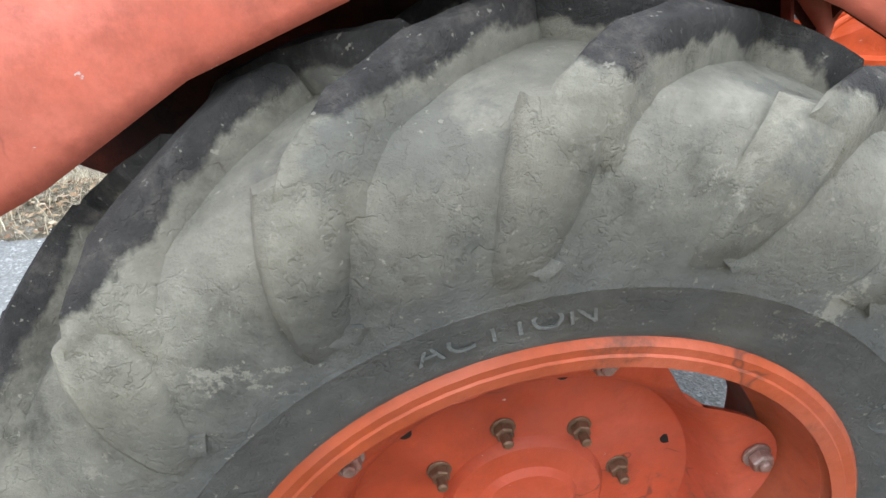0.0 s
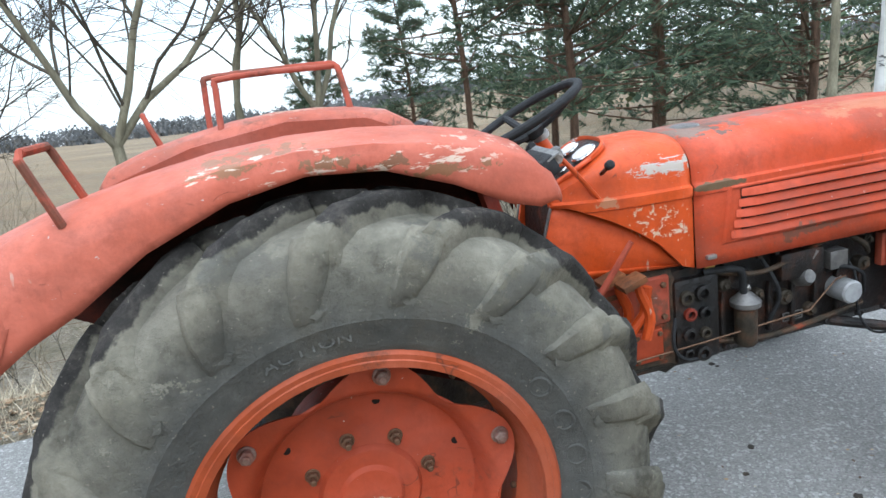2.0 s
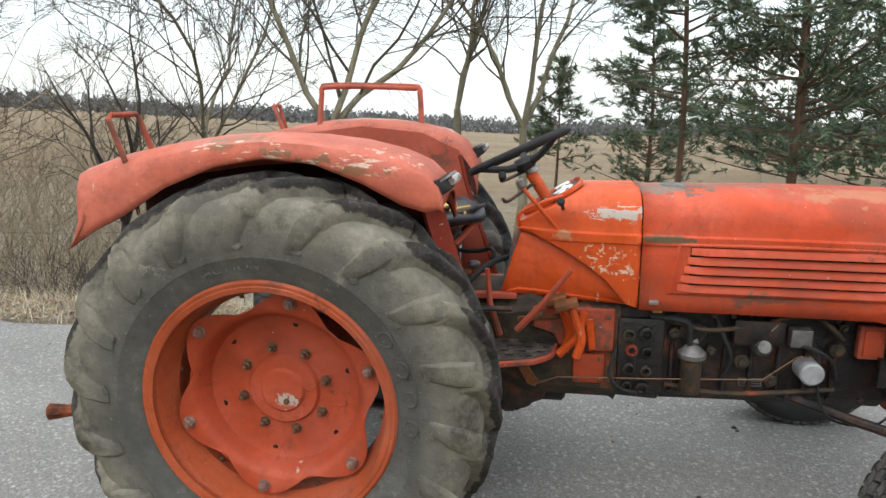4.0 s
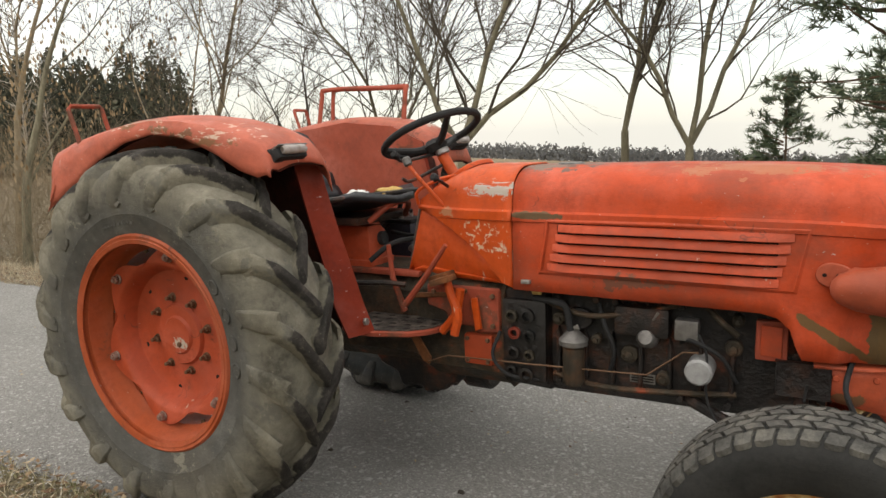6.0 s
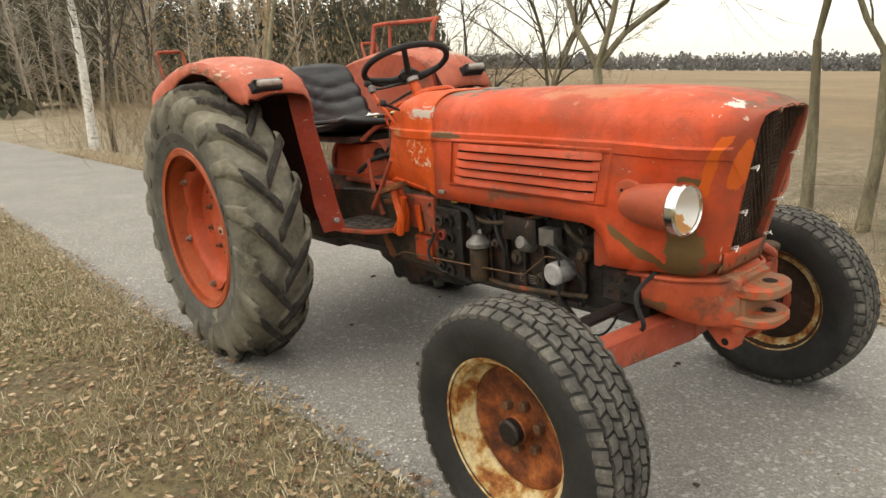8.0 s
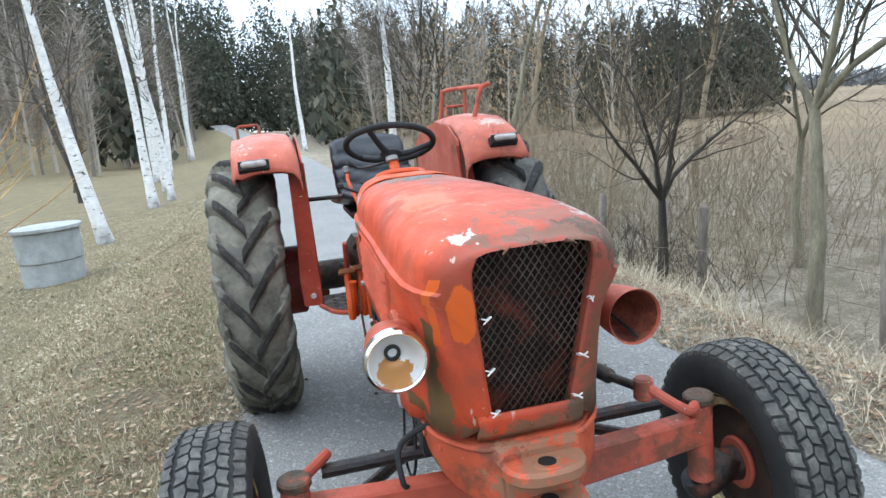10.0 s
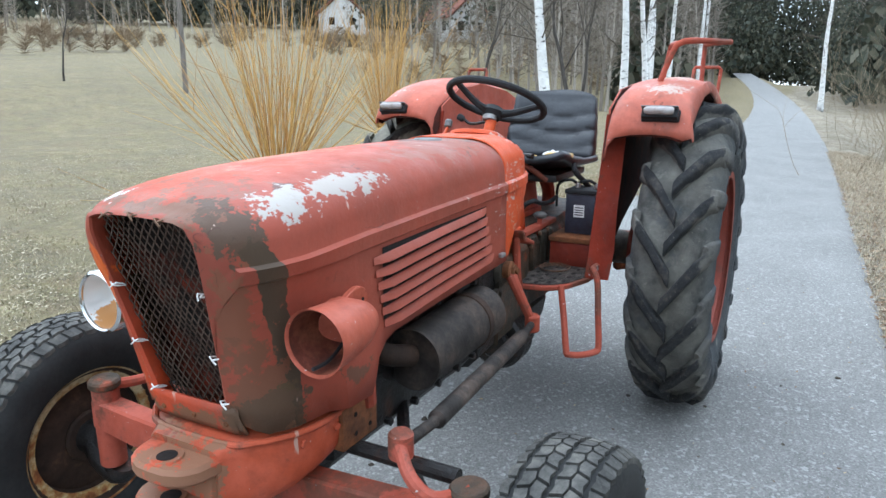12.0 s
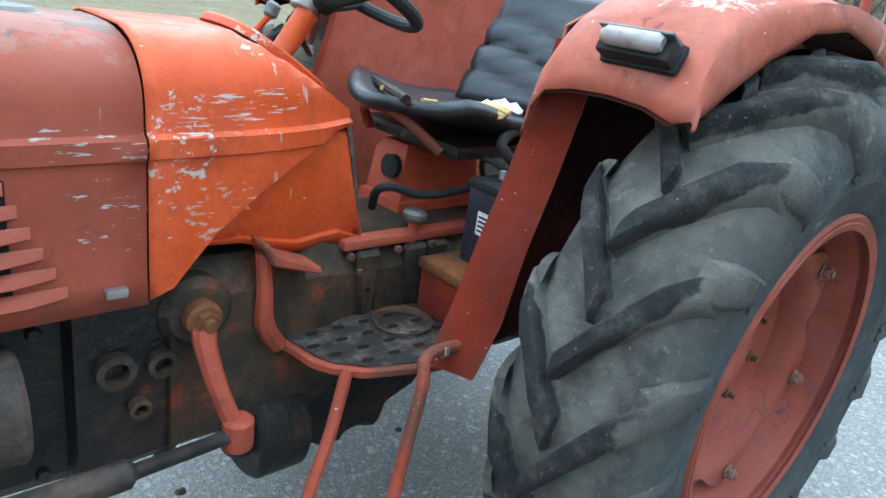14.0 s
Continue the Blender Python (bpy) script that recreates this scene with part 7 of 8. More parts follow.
bare_tree(-14.5, 4.0, 5.5, 0.07, 29, 4, (0.1, 0.0), "bare dark tree beside the lane", None, (6, 8), M_BARK_DARK)
bare_tree(-21, 4.5, 7.0, 0.10, 30, 4, (0.0, 0.0), "bare dark tree beside the lane", None, (6, 8), M_BARK_DARK)
bare_tree(-10.0, 8.5, 6.0, 0.08, 31, 4, (0, 0), "bare brown tree behind the thicket", None, (6, 8), M_TWIG_PALE)
bare_tree(5.8, 4.6, 5.0, 0.07, 32, 4, (0.0, 0.0), "bare tree among the pines", None, (5, 7))
bare_tree(-26, -8, 8.0, 0.12, 33, 4, (0.05, 0), "bare tree on the meadow", None, (5, 7), M_BARK_DARK)
bare_tree(-30, -14, 7.0, 0.12, 34, 4, (0, 0), "bare tree on the meadow", None, (5, 7), M_BARK_DARK)
bare_tree(-38, -24, 7.0, 0.12, 35, 4, (0, 0), "bare tree on the meadow", None, (5, 7), M_BARK_DARK)
bare_tree(-33, -10, 8.0, 0.11, 36, 4, (-0.2, 0), "bare leaning tree on the meadow", None, (5, 7), M_BARK_DARK)
bare_tree(-20, -33, 4.5, 0.06, 37, 4, (0, 0), "bare tree on the hillside", None, (7, 9), M_BARK_DARK)

# thick trunk close to the meadow side of the road
rnd = random.Random(40)
oak = tree_thing("oak_tree", 0.95, -3.38, "thick grey furrowed tree trunk on the grass bank")
z0 = ground_z(0.95, -3.38)
chains = [([Vector((0.95, -3.38, z0 - 0.1)), Vector((0.95, -3.38, z0 + 0.3)), Vector((0.94, -3.39, z0 + 1.5)), Vector((0.91, -3.41, z0 + 3.2))], [0.22, 0.165, 0.15, 0.14], 14, 9)]
for k in range(5):
    a = TAU * k / 5
    grow(rnd, (0.91, -3.41, z0 + 3.1), (math.cos(a), math.sin(a), 1.0), 3.0, 0.07, 2, chains, 0.6, (4, 6))
branch_mesh([c[:3] for c in chains if c[3] == 9], M_BARK_DARK, "trunk", oak)
branch_mesh([c[:3] for c in chains if c[3] != 9], M_TWIG, "crown", oak)


# birches
def birch_material():
    m, nt, b = material("birch_bark", 0.8)
    white = ramp(nt, noise_at(nt, 6, 5), [(0.3, (0.55, 0.53, 0.50)), (0.7, (0.74, 0.73, 0.70))])
    marks = ramp(nt, noise_at(nt, 5, 6, 0.65, (1.0, 1.0, 3.2)), [(0.58, (0,)), (0.64, (1,))])
    col = mix(nt, marks, white, (0.045, 0.04, 0.038))
    tc = nt.nodes.new("ShaderNodeTexCoord")
    xyz = nt.nodes.new("ShaderNodeSeparateXYZ")
    nt.links.new(tc.outputs["Object"], xyz.inputs[0])
    foot = ramp(nt, maths(nt, "ADD", xyz.outputs["Z"], noise_at(nt, 4, 5)), [(0.35, (0.9,)), (0.95, (0,))])
    nt.links.new(mix(nt, foot, col, (0.05, 0.045, 0.04)), b.inputs["Base Color"])
    bump(nt, b, noise_at(nt, 18, 5, 0.7, (1, 1, 3)), 0.5, 0.01)
    return m


M_BIRCH = birch_material()


def birch(x, y, height, radius, lean, seed):
    rnd = random.Random(seed)
    z = ground_z(x, y)
    thing = tree_thing("birch_tree", x, y, "white-barked birch with black marks beside the road", "birch", "birches along the road")
    thing.location = (x, y, z)
    pts = [Vector((lean[0] * h + 0.06 * math.sin(h * 1.1 + seed), lean[1] * h + 0.05 * math.sin(h * 0.9 + 2 * seed), h - 0.1)) for h in np.linspace(0, height, 14)]
    branch_mesh([(pts, [radius * (1.35 if i == 0 else 1.08 - 0.9 * i / 13) for i in range(14)], 12)], M_BIRCH, "trunk", thing)
    chains = []
    for k in range(26):
        t = rnd.uniform(0.35, 0.98)
        p = pts[int(t * 13)]
        a = rnd.uniform(0, TAU)
        grow(rnd, p, (math.cos(a), math.sin(a), 0.9), height * 0.22 * (1.2 - t), 0.018, 2, chains, 0.5, (3, 5), 0.12)
    branch_mesh([c[:3] for c in chains], M_TWIG, "crown", thing)
    return thing


for args in ((-12.95, -4.35, 8, 0.15, (-0.0, -0.12), 1), (-20.4, -4.4, 10, 0.15, (0.0, -0.05), 2), (-22.1, -4.1, 9, 0.12, (0.0, -0.06), 3), (-27, -5.0, 11, 0.16, (0, -0.02), 4), (-34, -6.3, 11, 0.16, (0, -0.03), 5), (-36, -6.0, 11, 0.15, (0, 0.05), 6), (-52, -6.5, 12, 0.18, (0, 0), 7), (-54, -6.8, 12, 0.16, (0, 0.05), 8),
             (-17.6, 3.1, 9, 0.13, (0, 0.02), 9), (-42, 1.5, 10, 0.15, (0, 0), 10), (5.2, 3.1, 8, 0.12, (0.01, 0.02), 11)):
    birch(*args)


# pines
M_NEEDLE = island_material("pine_needle", [(0.0, (0.032, 0.052, 0.030)), (0.5, (0.066, 0.100, 0.054)), (0.85, (0.115, 0.150, 0.080)), (1.0, (0.19, 0.17, 0.10))])
M_PINEBARK = mottled("pine_bark", [(0.3, (0.08, 0.055, 0.04)), (0.55, (0.17, 0.105, 0.07)), (0.75, (0.24, 0.15, 0.10))], 8, 0.95, 0, 40, 1.0, 0.03, (1, 1, 0.35))


def pine(x, y, height, radius, seed, bare=0.25, density=1.0):
    rnd = random.Random(seed)
    z = ground_z(x, y)
    thing = tree_thing("pine_tree", x, y, "dark green Scots pine with a bare lower trunk", "pine", "pines beyond the ditch")
    pts = [Vector((x + 0.05 * math.sin(h), y + 0.05 * math.cos(1.3 * h), z - 0.1 + h)) for h in np.linspace(0, height, 12)]
    chains = [(pts, [0.72 * radius * (1.1 - i / 12) for i in range(12)], 9)]
    verts, faces = [], []
    n_limbs = int(64 * density)
    for k in range(n_limbs):
        t = bare + (1 - bare) * (k + rnd.random()) / n_limbs
        p = pts[0].lerp(pts[-1], t)
        reach = ((0.34 if height > 3 else 0.5) * height * (1.02 - t) + 0.25) * rnd.uniform(0.6, 1.1)
        a = rnd.uniform(0, TAU)
        d = Vector((math.cos(a), math.sin(a), rnd.uniform(-0.1, 0.35)))
        limb = [p + d * reach * s + Vector((0, 0, 0.12 * reach * s * s)) + Vector((rnd.gauss(0, 0.03), rnd.gauss(0, 0.03), rnd.gauss(0, 0.03))) * s for s in (0, 0.35, 0.7, 1.0)]
        chains.append((limb, [0.022, 0.015, 0.009, 0.004], 4))
        for c in range(int(9 * density) + 3):
            s = rnd.uniform(0.25, 1.0)
            i = min(2, int(s * 3))
            q = limb[i].lerp(limb[i + 1], s * 3 - i) + Vector((rnd.gauss(0, 0.14), rnd.gauss(0, 0.14), rnd.gauss(0, 0.09))) * min(1.2, reach)
            axis = (d + Vector((rnd.gauss(0, 0.6), rnd.gauss(0, 0.6), rnd.gauss(0.3, 0.4)))).normalized()
            for _ in range(22):
                nd = (axis + Vector((rnd.gauss(0, 0.55), rnd.gauss(0, 0.55), rnd.gauss(0, 0.55)))).normalized()
                o = q + axis * rnd.uniform(-0.10, 0.10)
                ln = rnd.uniform(0.09, 0.17)
                w = nd.orthogonal().normalized() * 0.011
                m = len(verts)
                verts += [tuple(o - w), tuple(o + w), tuple(o + nd * ln)]
                faces.append((m, m + 1, m + 2))
    branch_mesh(chains, M_PINEBARK, "trunk", thing)
    raw_mesh("crown", verts, faces, M_NEEDLE, thing)
    return thing


for args in ((2.55, 7.2, 6.5, 0.065, 51, 0.3, 0.8), (3.75, 6.5, 7.0, 0.085, 52, 0.2, 1.3), (5.6, 7.4, 7.0, 0.09, 53, 0.12, 1.4), (7.0, 6.0, 7.5, 0.09, 54, 0.1, 1.4), (8.6, 8.0, 8.0, 0.1, 55, 0.1, 1.3), (5.0, 10.0, 7.5, 0.09, 56, 0.1, 1.2), (1.1, 13.5, 3.2, 0.05, 57, 0.30, 0.6), (10.5, 6.5, 8.0, 0.1, 58, 0.1, 1.3), (7.4, 10.5, 8.5, 0.1, 59, 0.05, 1.2), (12.5, 10, 9, 0.1, 60, 0.05, 1.2), (3.2, 14.0, 4.5, 0.08, 61, 0.05, 1.1)):
    pine(*args)


# pollard willows with yellow whips
M_WHIP = island_material("willow_whip", [(0.0, (0.34, 0.17, 0.045)), (0.5, (0.50, 0.28, 0.07)), (1.0, (0.62, 0.40, 0.13))], 0.7)


M_WILLOW = mottled("willow_bark", [(0.34, (0.04, 0.034, 0.028)), (0.48, (0.13, 0.115, 0.095)), (0.66, (0.27, 0.245, 0.21))], 14, 0.95, 0, 40, 1.0, 0.03, (1, 1, 0.4))


def willow(base, top, radius, whips, reach, seed):
    rnd = random.Random(seed)
    thing = tree_thing("pollard_willow", base[0], base[1], "pollarded willow with a knobbly trunk and long yellow shoots", "willow", "pollard willows on the meadow")
    b, t = Vector(base), Vector(top)
    pts = [b - Vector((0, 0, 0.15)), b.lerp(t, 0.3) + Vector((0.03, -0.02, 0)), b.lerp(t, 0.7), t - (t - b) * 0.08, t, t + (t - b) * 0.08]
    branch_mesh([(pts, [radius * 1.2, radius, radius * 0.9, radius * 1.35, radius * 1.5, radius * 0.6], 14)], M_WILLOW, "trunk", thing)
    chains = []
    for k in range(22):
        a, e = rnd.uniform(0, TAU), rnd.uniform(-0.2, 0.9)
        p = t + Vector((math.cos(a) * math.cos(e), math.sin(a) * math.cos(e), math.sin(e))) * radius * 1.1
        chains.append(([p - (p - t) * 0.5, p, p + (p - t) * 0.5], [0.05, 0.055, 0.02], 7))
    branch_mesh(chains, M_WILLOW, "knob", thing)
    chains = []
    for k in range(whips):
        a = rnd.uniform(0, TAU)
        tilt = abs(rnd.gauss(0.0, 0.62))
        d = Vector((math.cos(a) * math.sin(tilt), math.sin(a) * math.sin(tilt), math.cos(tilt)))
        p = t + Vector((math.cos(a), math.sin(a), 0.2)) * radius * rnd.uniform(0.2, 1.3)
        ln = reach * rnd.uniform(0.55, 1.1)
        q = [p]
        for i in range(4):
            d = (d + Vector((rnd.gauss(0, 0.05), rnd.gauss(0, 0.05), 0.07))).normalized()
            q.append(q[-1] + d * ln / 4)
        chains.append((q, [0.0065, 0.0055, 0.0045, 0.003, 0.0012], 3))
        for _ in range(2):
            i = rnd.randint(1, 3)
            e = (d + Vector((rnd.gauss(0, 0.3), rnd.gauss(0, 0.3), rnd.gauss(0, 0.2)))).normalized()
            chains.append(([q[i], q[i] + e * ln * 0.2, q[i] + e * ln * 0.42], [0.003, 0.002, 0.001], 3))
    tagged(branch_mesh(chains, M_WHIP, "shoots", thing), "long straight yellow-brown shoots", kind="stuff")


willow((-2.55, -3.05, ground_z(-2.55, -3.05)), (-2.15, -3.5, 0.34), 0.10, 105, 2.1, 71)
willow((-6.8, -5.2, ground_z(-6.8, -5.2)), (-7.1, -5.35, 0.48), 0.12, 130, 2.3, 72)

# concrete well ring
wx, wy = -8.6, -4.15
well = tagged(new("well_ring"), "round grey concrete well ring with a flat lid", "well")
well.location = (wx, wy, ground_z(wx, wy))
M_CONC = mottled("weathered_concrete", [(0.3, (0.25, 0.26, 0.25)), (0.55, (0.36, 0.37, 0.36)), (0.75, (0.44, 0.44, 0.43))], 4, 0.9)
for name, prof in (("lower_ring", [(0.46, -0.1), (0.46, 0.36), (0.45, 0.37), (0.36, 0.37)]), ("upper_ring", [(0.47, 0.372), (0.48, 0.38), (0.48, 0.84), (0.47, 0.85), (0.36, 0.85)]), ("lid", [(0.001, 0.93), (0.50, 0.92), (0.53, 0.91), (0.53, 0.86), (0.51, 0.852), (0.001, 0.852)])):
    bm = bmesh.new()
    rings = [[bm.verts.new((r * math.cos(TAU * k / 40), r * math.sin(TAU * k / 40), z)) for k in range(40)] for r, z in prof]
    for a, b in zip(rings, rings[1:]):
        for i in range(40):
            j = (i + 1) % 40
            bm.faces.new((a[i], a[j], b[j], b[i]))
    part(name, bm, M_CONC, well)

# wire fence beyond the ditch
M_POST = mottled("weathered_post", [(0.3, (0.10, 0.085, 0.07)), (0.7, (0.24, 0.21, 0.18))], 12, 0.95, 0, 60, 0.8, 0.01, (1, 1, 0.2))
fence = tagged(new("wire_fence"), "old wooden posts strung with thin wire", "fence")
tops = []
rnd = random.Random(81)
for k in range(11):
    x, y = -12.3 + 2.32 * k, 3.9 + rnd.uniform(-0.08, 0.08)
    z = ground_z(x, y)
    h = rnd.uniform(0.85, 1.05)
    tilt = Vector((rnd.gauss(0, 0.05), rnd.gauss(0, 0.05), 1))
    p = Vector((x, y, z - 0.2))
    part("post", tube([p, p + tilt * (h + 0.17), p + tilt * (h + 0.2)], [0.055, 0.048, 0.03], 9), M_POST, fence)
    tops.append((p, tilt, h))
for f in (0.35, 0.65, 0.95):
    pts = []
    for (p, tl, h), (p2, tl2, h2) in zip(tops, tops[1:]):
        a, b = p + tl * (0.2 + h * f), p2 + tl2 * (0.2 + h2 * f)
        pts += [a, a.lerp(b, 0.5) - Vector((0, 0, 0.03))]
    pts.append(tops[-1][0] + tops[-1][1] * (0.2 + tops[-1][2] * f))
    part("wire", tube(pts, 0.002, 4), M_NUT, fence)
pole = tagged(new("utility_pole"), "slim grey pole standing on the meadow", "pole")
part("shaft", tube([(-22.6, -27.2, ground_z(-22.6, -27.2) - 0.2), (-22.6, -27.2, 9.0)], [0.13, 0.10], 12), M_POST, pole)


# brush
def brush(name, spots, seed, mat, label, height=(0.6, 1.4), stems=60, spread=0.55):
    rnd = random.Random(seed)
    chains = []
    for x, y in spots:
        for _ in range(stems):
            px, py = x + rnd.gauss(0, spread), y + rnd.gauss(0, spread)
            a, tilt = rnd.uniform(0, TAU), abs(rnd.gauss(0, 0.45))
            d = (math.cos(a) * math.sin(tilt), math.sin(a) * math.sin(tilt), math.cos(tilt))
            grow(rnd, (px, py, ground_z(px, py) - 0.03), d, rnd.uniform(*height), 0.0055, 1, chains, 0.6, (3, 5), 0.03, 0.16, 0.3, 3)
    ob = branch_mesh([c[:3] for c in chains], mat, name, None)
    return tagged(ob, label, "brush", kind="stuff")


brush("brushwood", [(-7.5 + 1.5 * k, 4.2 + 0.5 * math.sin(k * 2.1)) for k in range(10)], 91, M_TWIG_PALE, "tangled dead brush along the fence", (0.3, 0.8), 20, 0.7)
brush("brushwood", [(-4.6 + 0.8 * k, 3.75 + 0.15 * (k % 2)) for k in range(3)], 96, M_TWIG, "dark tangle of dead stalks by the small tree", (0.3, 0.7), 40, 0.4)
brush("brushwood", [(-19 + 1.1 * k, 3.4 + 1.2 * (k % 3)) for k in range(11)], 92, M_TWIG_PALE, "thicket of pale bare shrubs beside the lane", (1.0, 2.6), 46, 0.7)
brush("brushwood", [(-13 + 1.0 * k, 4.6 + 0.9 * (k % 3)) for k in range(9)], 97, M_TWIG_PALE, "thicket of pale bare shrubs with drooping twigs", (1.2, 2.8), 34, 0.8)
brush("brushwood", [(-9 + 0.9 * k, 6.0 + 0.8 * (k % 3)) for k in range(7)], 93, M_TWIG_PALE, "thicket of pale bare shrubs behind the ditch", (0.7, 1.8), 40, 0.7)
brush("brushwood", [(2.0 + 1.2 * k, 5.2 + 0.9 * (k % 2)) for k in range(8)], 94, M_TWIG, "low dark brush under the pines", (0.4, 1.0), 46, 0.6)

# hanging seed tufts in the thicket
M_TUFT = island_material("dry_leaf_tuft", [(0.0, (0.20, 0.125, 0.06)), (1.0, (0.40, 0.29, 0.17))])
rnd = random.Random(95)
verts, faces = [], []
for _ in range(1500):
    x = rnd.uniform(-15, -7)
    p = Vector((x, road_y(x) + rnd.uniform(2.5, 6.5), rnd.uniform(0.6, 3.6)))
    w = Vector((rnd.gauss(0, 1), rnd.gauss(0, 1), 0)).normalized() * 0.02
    ln = rnd.uniform(0.05, 0.11)
    i = len(verts)
    verts += [tuple(p - w * 0.3), tuple(p + w * 0.3), tuple(p + w - Vector((0, 0, ln * 0.6))), tuple(p - Vector((0, 0, ln))), tuple(p - w - Vector((0, 0, ln * 0.6)))]
    faces += [(i, i + 1, i + 2), (i, i + 2, i + 3), (i, i + 3, i + 4)]
tagged(raw_mesh("withered_leaves", verts, faces, M_TUFT), "withered leaves hanging in the bare thicket", "leaves", kind="stuff")


# ---- far woods ----
M_CONIFER = island_material("far_conifer", [(0.0, (0.022, 0.028, 0.018)), (0.6, (0.050, 0.054, 0.032)), (1.0, (0.095, 0.088, 0.056))])
# pale blue-grey: the haze of distance is mixed into the wood colour
M_RIDGE = island_material("hazy_ridge_wood", [(0.0, (0.085, 0.090, 0.094)), (0.6, (0.12, 0.122, 0.122)), (1.0, (0.17, 0.16, 0.15))])
M_SCRUB = island_material("hill_scrub", [(0.0, (0.15, 0.105, 0.068)), (0.5, (0.26, 0.19, 0.125)), (1.0, (0.38, 0.30, 0.205))])
M_FARBARE = island_material("far_bare", [(0.0, (0.16, 0.135, 0.11)), (0.5, (0.27, 0.235, 0.195)), (1.0, (0.40, 0.355, 0.30))])


def wood(name, spots, seed, height, kind, label, quads=150, round_top=False, leaf=0.055):
    """Many trees far off: conifers of ragged tiers, or bare trunks with twigs."""
    rnd = random.Random(seed)
    verts, faces = [], []
    for x, y in spots:
        z = ground_z(x, y)
        h = rnd.uniform(*height)
        if kind not in ("bare", "scrub"):
            for _ in range(quads):
                t = rnd.random() ** 0.8
                r = (0.55 if kind == "ridge" else 0.24 if round_top else 0.20) * h * ((1.02 - t * t) if round_top else (1.03 - t)) * rnd.uniform(0.3, 1.0)
                a = rnd.uniform(0, TAU)
                p = Vector((x + r * math.cos(a), y + r * math.sin(a), z + h * (0.06 + 0.94 * t)))
                s = leaf * h * rnd.uniform(0.5, 1.1) * (1.15 - 0.7 * t)
                u = Vector((rnd.gauss(0, 1), rnd.gauss(0, 1), rnd.gauss(0, 0.5))).normalized() * s
                v = Vector((rnd.gauss(0, 0.4), rnd.gauss(0, 0.4), -1)).normalized() * s * 1.1
                i = len(verts)
                verts += [tuple(p - u), tuple(p + u), tuple(p + v), tuple(p - v * 0.8)]
                faces += [(i, i + 2, i + 1), (i, i + 1, i + 3)]
        else:
            lean = Vector((rnd.gauss(0, 0.06), rnd.gauss(0, 0.06), 1))
            w = 0.012 * h
            i = len(verts)
            b, t = Vector((x, y, z)), Vector((x, y, z)) + lean * h
            for k in range(3):
                a = TAU * k / 3
                o = Vector((math.cos(a), math.sin(a), 0)) * w
                verts += [tuple(b + o), tuple(t + o * 0.2)]
            for k in range(3):
                j = (k + 1) % 3
                faces.append((i + 2 * k, i + 2 * j, i + 2 * j + 1, i + 2 * k + 1))
            bushy = kind == "scrub"
            for _ in range(90):
                f = rnd.uniform(0.0, 0.45) if bushy else rnd.uniform(0.15, 1.0)
                p = b.lerp(t, f)
                d = Vector((rnd.gauss(0, 1), rnd.gauss(0, 1), rnd.uniform(0.2, 1.4))).normalized()
                ln = h * (0.62 if bushy else 0.28) * rnd.uniform(0.4, 1.0)
                q = d.orthogonal().normalized() * (0.009 if bushy else 0.0035) * h
                i = len(verts)
                verts += [tuple(p - q), tuple(p + q), tuple(p + d * ln)]
                faces.append((i, i + 1, i + 2))
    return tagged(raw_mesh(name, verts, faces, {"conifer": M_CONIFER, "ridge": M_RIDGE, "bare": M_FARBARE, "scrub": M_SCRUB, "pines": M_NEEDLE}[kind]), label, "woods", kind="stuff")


rnd = random.Random(101)
# dark wood behind the field on the left, ending at its clear edge
spots = []
for _ in range(230):
    t = rnd.random()
    az = radians(49.5 + 38 * t)
    d = rnd.uniform(62, 85)
    spots.append((-d * math.sin(az), d * math.cos(az)))
wood("conifer_wood", spots, 102, (7.5, 11), "conifer", "dark conifer wood beyond the field", 520, True, 0.028)
# mixed wood closing the lane
spots = [(rnd.uniform(-135, -82), rnd.uniform(-60, -6)) for _ in range(190)] + [(rnd.uniform(-150, -112), rnd.uniform(-14, 50)) for _ in range(230)]
spots = [s for s in spots if abs(s[1] - road_y(max(s[0], -90))) > 4.5 or s[0] < -100]
wood("conifer_wood", spots, 103, (13, 24), "conifer", "dark conifers where the lane enters the wood", 640, True, 0.017)
spots = [(rnd.uniform(-90, -45), rnd.choice((rnd.uniform(4.5, 30), rnd.uniform(-30, -9)))) for _ in range(230)]
wood("bare_wood", spots, 104, (7, 13), "bare", "grey leafless wood along the lane")
spots = [(rnd.uniform(-62, -46), rnd.uniform(4.2, 6.5)) for _ in range(12)] + [(rnd.uniform(-66, -52), rnd.uniform(-14, -9)) for _ in range(12)]
wood("conifer_wood", spots, 105, (5, 11), "conifer", "young conifers beside the lane")
# dense pines behind the ditch
spots = []
while len(spots) < 24:
    x, y = rnd.uniform(5.0, 26), rnd.uniform(13, 24)
    if x > 0.32 * (y + 2) + 0.4:
        spots.append((x, y))
wood("conifer_wood", spots, 110, (3.5, 6.5), "pines", "dense green young pines behind the ditch", 420, True, 0.022)
# scrub and hedges across the hillside
spots = []
for row, (d0, a0, a1, count) in enumerate(((56, 24, 40, 12), (68, 20, 70, 44), (80, 14, 66, 70), (92, 16, 74, 110))):
    for _ in range(count):
        az = radians(rnd.uniform(a0, a1))
        d = d0 + rnd.gauss(0, 4.5) + 5 * math.sin(az * 9 + row)
        spots.append((-d * math.cos(az), -d * math.sin(az)))
wood("bare_wood", spots, 111, (1.2, 3.6), "scrub", "brown leafless scrub in hedges across the hillside")
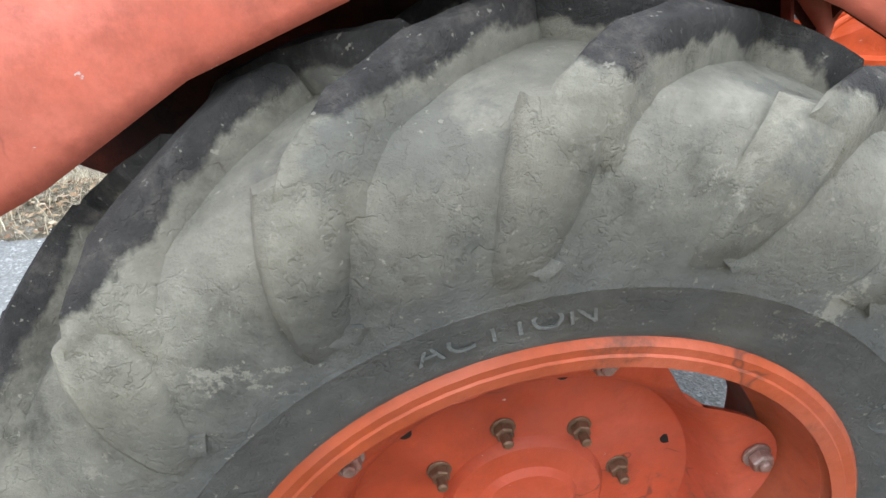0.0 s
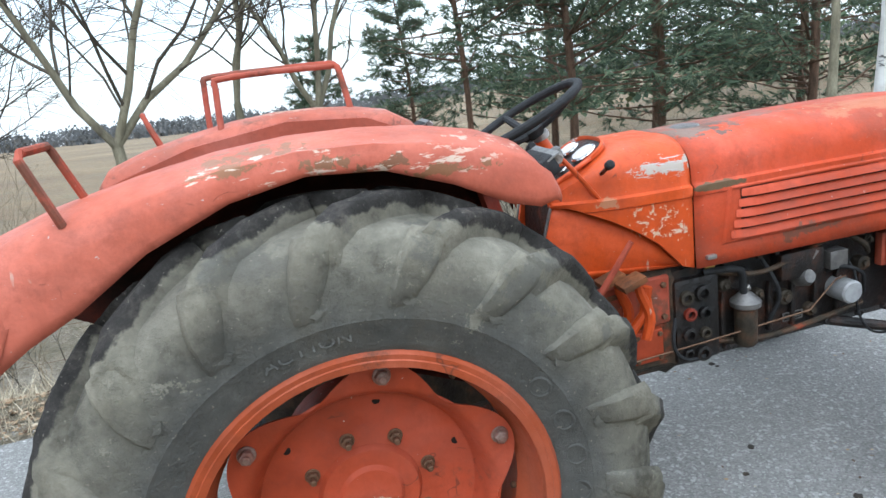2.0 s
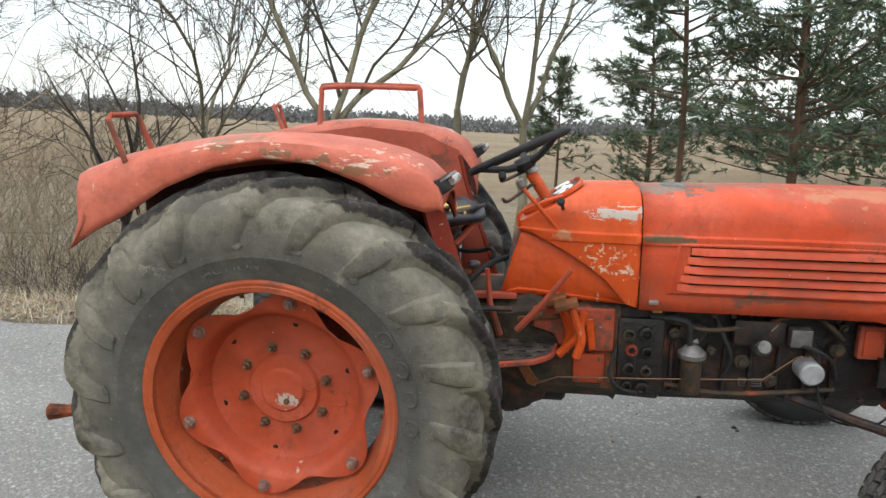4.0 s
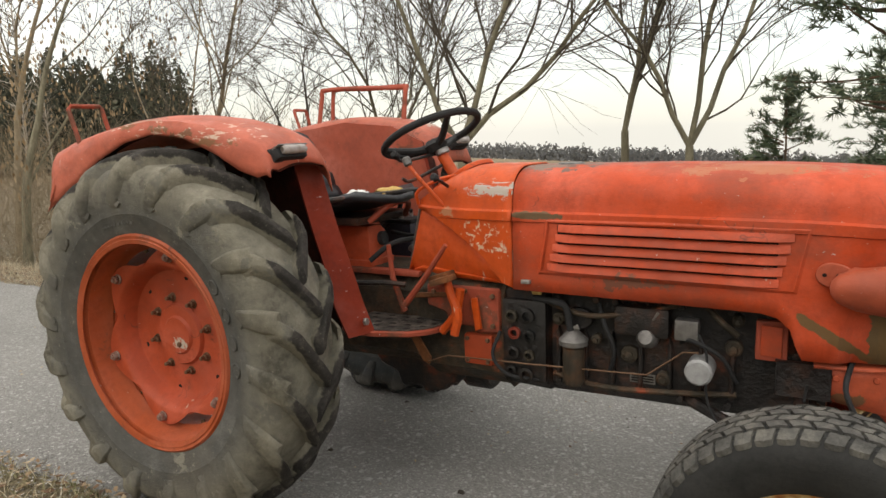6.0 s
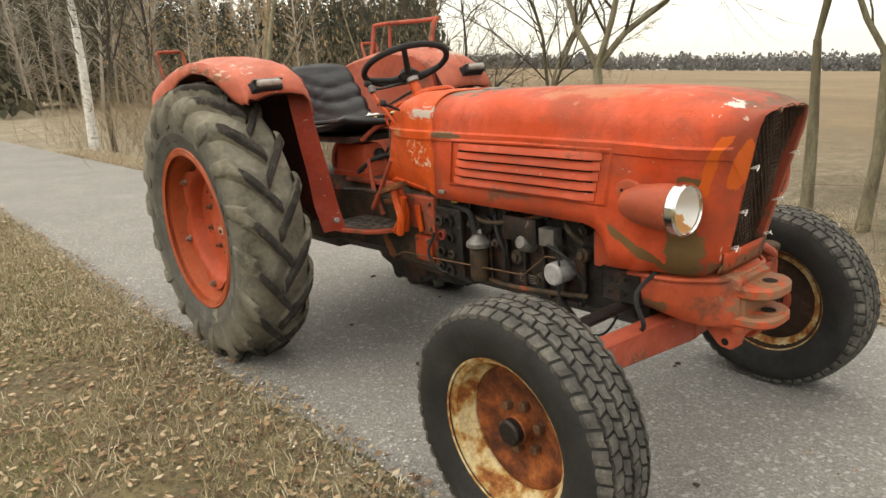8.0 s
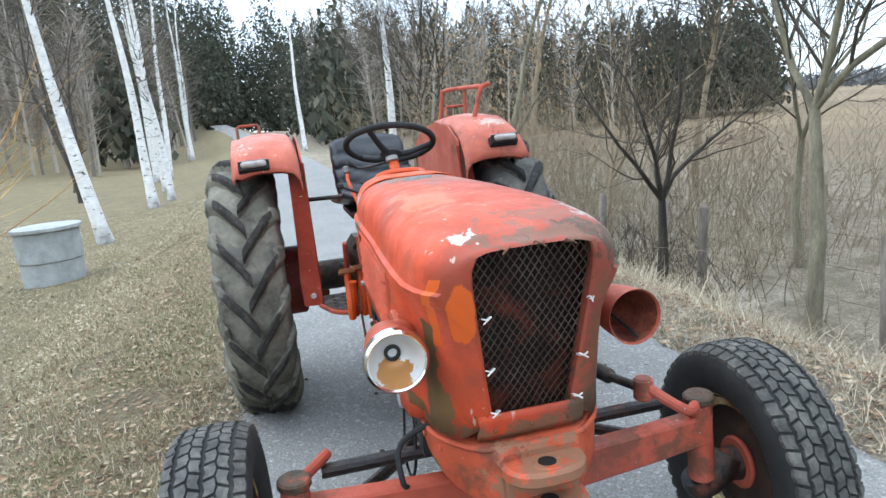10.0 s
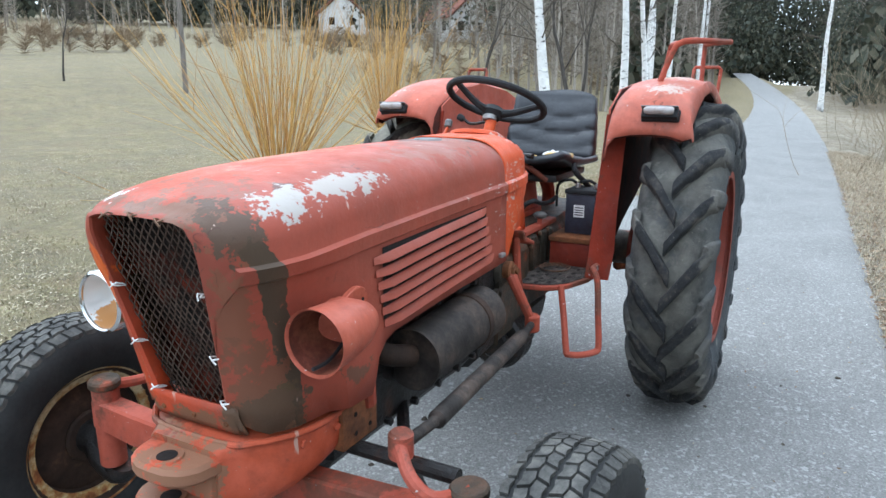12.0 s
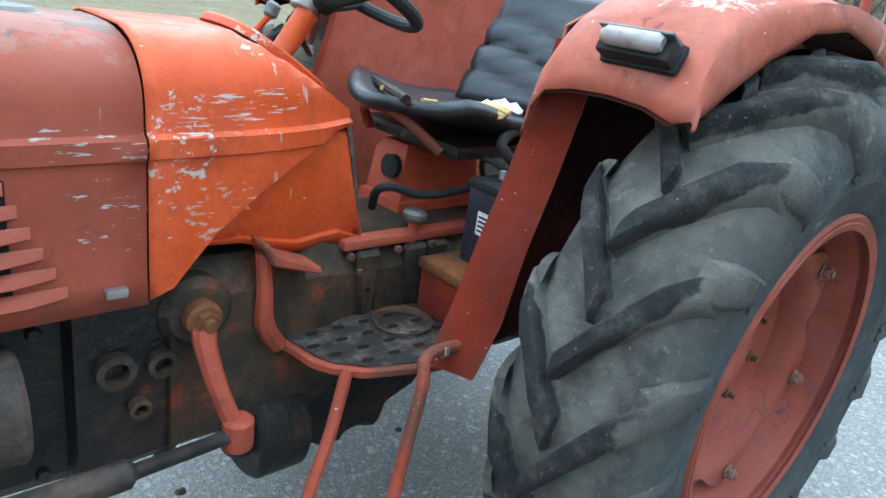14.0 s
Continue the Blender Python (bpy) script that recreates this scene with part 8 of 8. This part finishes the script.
# woods on top of the hill
spots = []
for _ in range(520):
    az = radians(rnd.uniform(14, 100))
    d = rnd.uniform(150, 190)
    spots.append((-d * math.cos(az), -d * math.sin(az)))
wood("conifer_wood", spots, 106, (13, 20), "conifer", "dark conifer wood along the hilltop")
spots = []
for _ in range(150):
    az = radians(rnd.uniform(12, 75))
    d = rnd.uniform(85, 150)
    spots.append((-d * math.cos(az), -d * math.sin(az)))
wood("bare_wood", spots, 107, (5, 10), "bare", "leafless trees round the farmhouses")
# low wooded ridges across the valley, distance haze in their colour
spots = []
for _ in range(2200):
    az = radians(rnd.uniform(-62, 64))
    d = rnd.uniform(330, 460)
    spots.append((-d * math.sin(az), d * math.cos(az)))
wood("far_wood", spots, 108, (5, 9), "ridge", "low wooded ridge across the valley, tinted with haze", 44, True, 0.13)


# ---- farmhouses on the hill ----
M_WALL = mottled("white_render", [(0.3, (0.55, 0.53, 0.5)), (0.7, (0.72, 0.7, 0.67))], 0.6, 0.9)
M_ROOF = mottled("red_roof", [(0.3, (0.20, 0.085, 0.06)), (0.7, (0.30, 0.13, 0.09))], 0.8, 0.9)


def house(x, y, w, d, h, turn, storeys_label):
    z = ground_z(x, y)
    m = Matrix.Translation((x, y, z)) @ Matrix.Rotation(radians(turn), 4, "Z")
    thing = tagged(new("farmhouse"), storeys_label, "house")
    thing.matrix_world = m
    part("wall", box((-w / 2, -d / 2, -1), (w / 2, d / 2, h), 0.0), M_WALL, thing)
    part("roof", plate([(-d / 2 - 0.6, h - 0.2), (0, h + d * 0.42), (d / 2 + 0.6, h - 0.2), (d / 2 + 0.6, h), (0, h + d * 0.42 + 0.25), (-d / 2 - 0.6, h)], "x", -w / 2 - 0.5, w / 2 + 0.5, 0.0), M_ROOF, thing)
    part("gable", plate([(-d / 2, h - 0.3), (d / 2, h - 0.3), (0, h + d * 0.42)], "x", w / 2 - 0.3, w / 2 + 0.003, 0.0), M_WALL, thing)
    part("chimney", box((-0.4, 0.4, h + d * 0.25), (0.4, 1.2, h + d * 0.42 + 1.0), 0.02), M_ROOF, thing)
    for k in range(3):
        wx0 = -w / 2 + w * (k + 0.5) / 3
        for ysgn in (-1, 1):
            part("window", box((wx0 - 0.5, ysgn * d / 2 - 0.04, h * 0.4), (wx0 + 0.5, ysgn * d / 2 + 0.04, h * 0.4 + 1.2), 0.01), M_DARK, thing)
    for ysgn in (-1, 1):
        part("window", box((w / 2 - 0.04, ysgn * d * 0.22 - 0.5, h * 0.4), (w / 2 + 0.05, ysgn * d * 0.22 + 0.5, h * 0.4 + 1.2), 0.01), M_DARK, thing)


house(-103, -74.5, 10, 8, 3.0, 30, "white rendered farmhouse with a red tiled roof on the hillside")
house(-90.0, -45.9, 8, 7, 2.8, 60, "small white farmhouse with a red tiled roof")
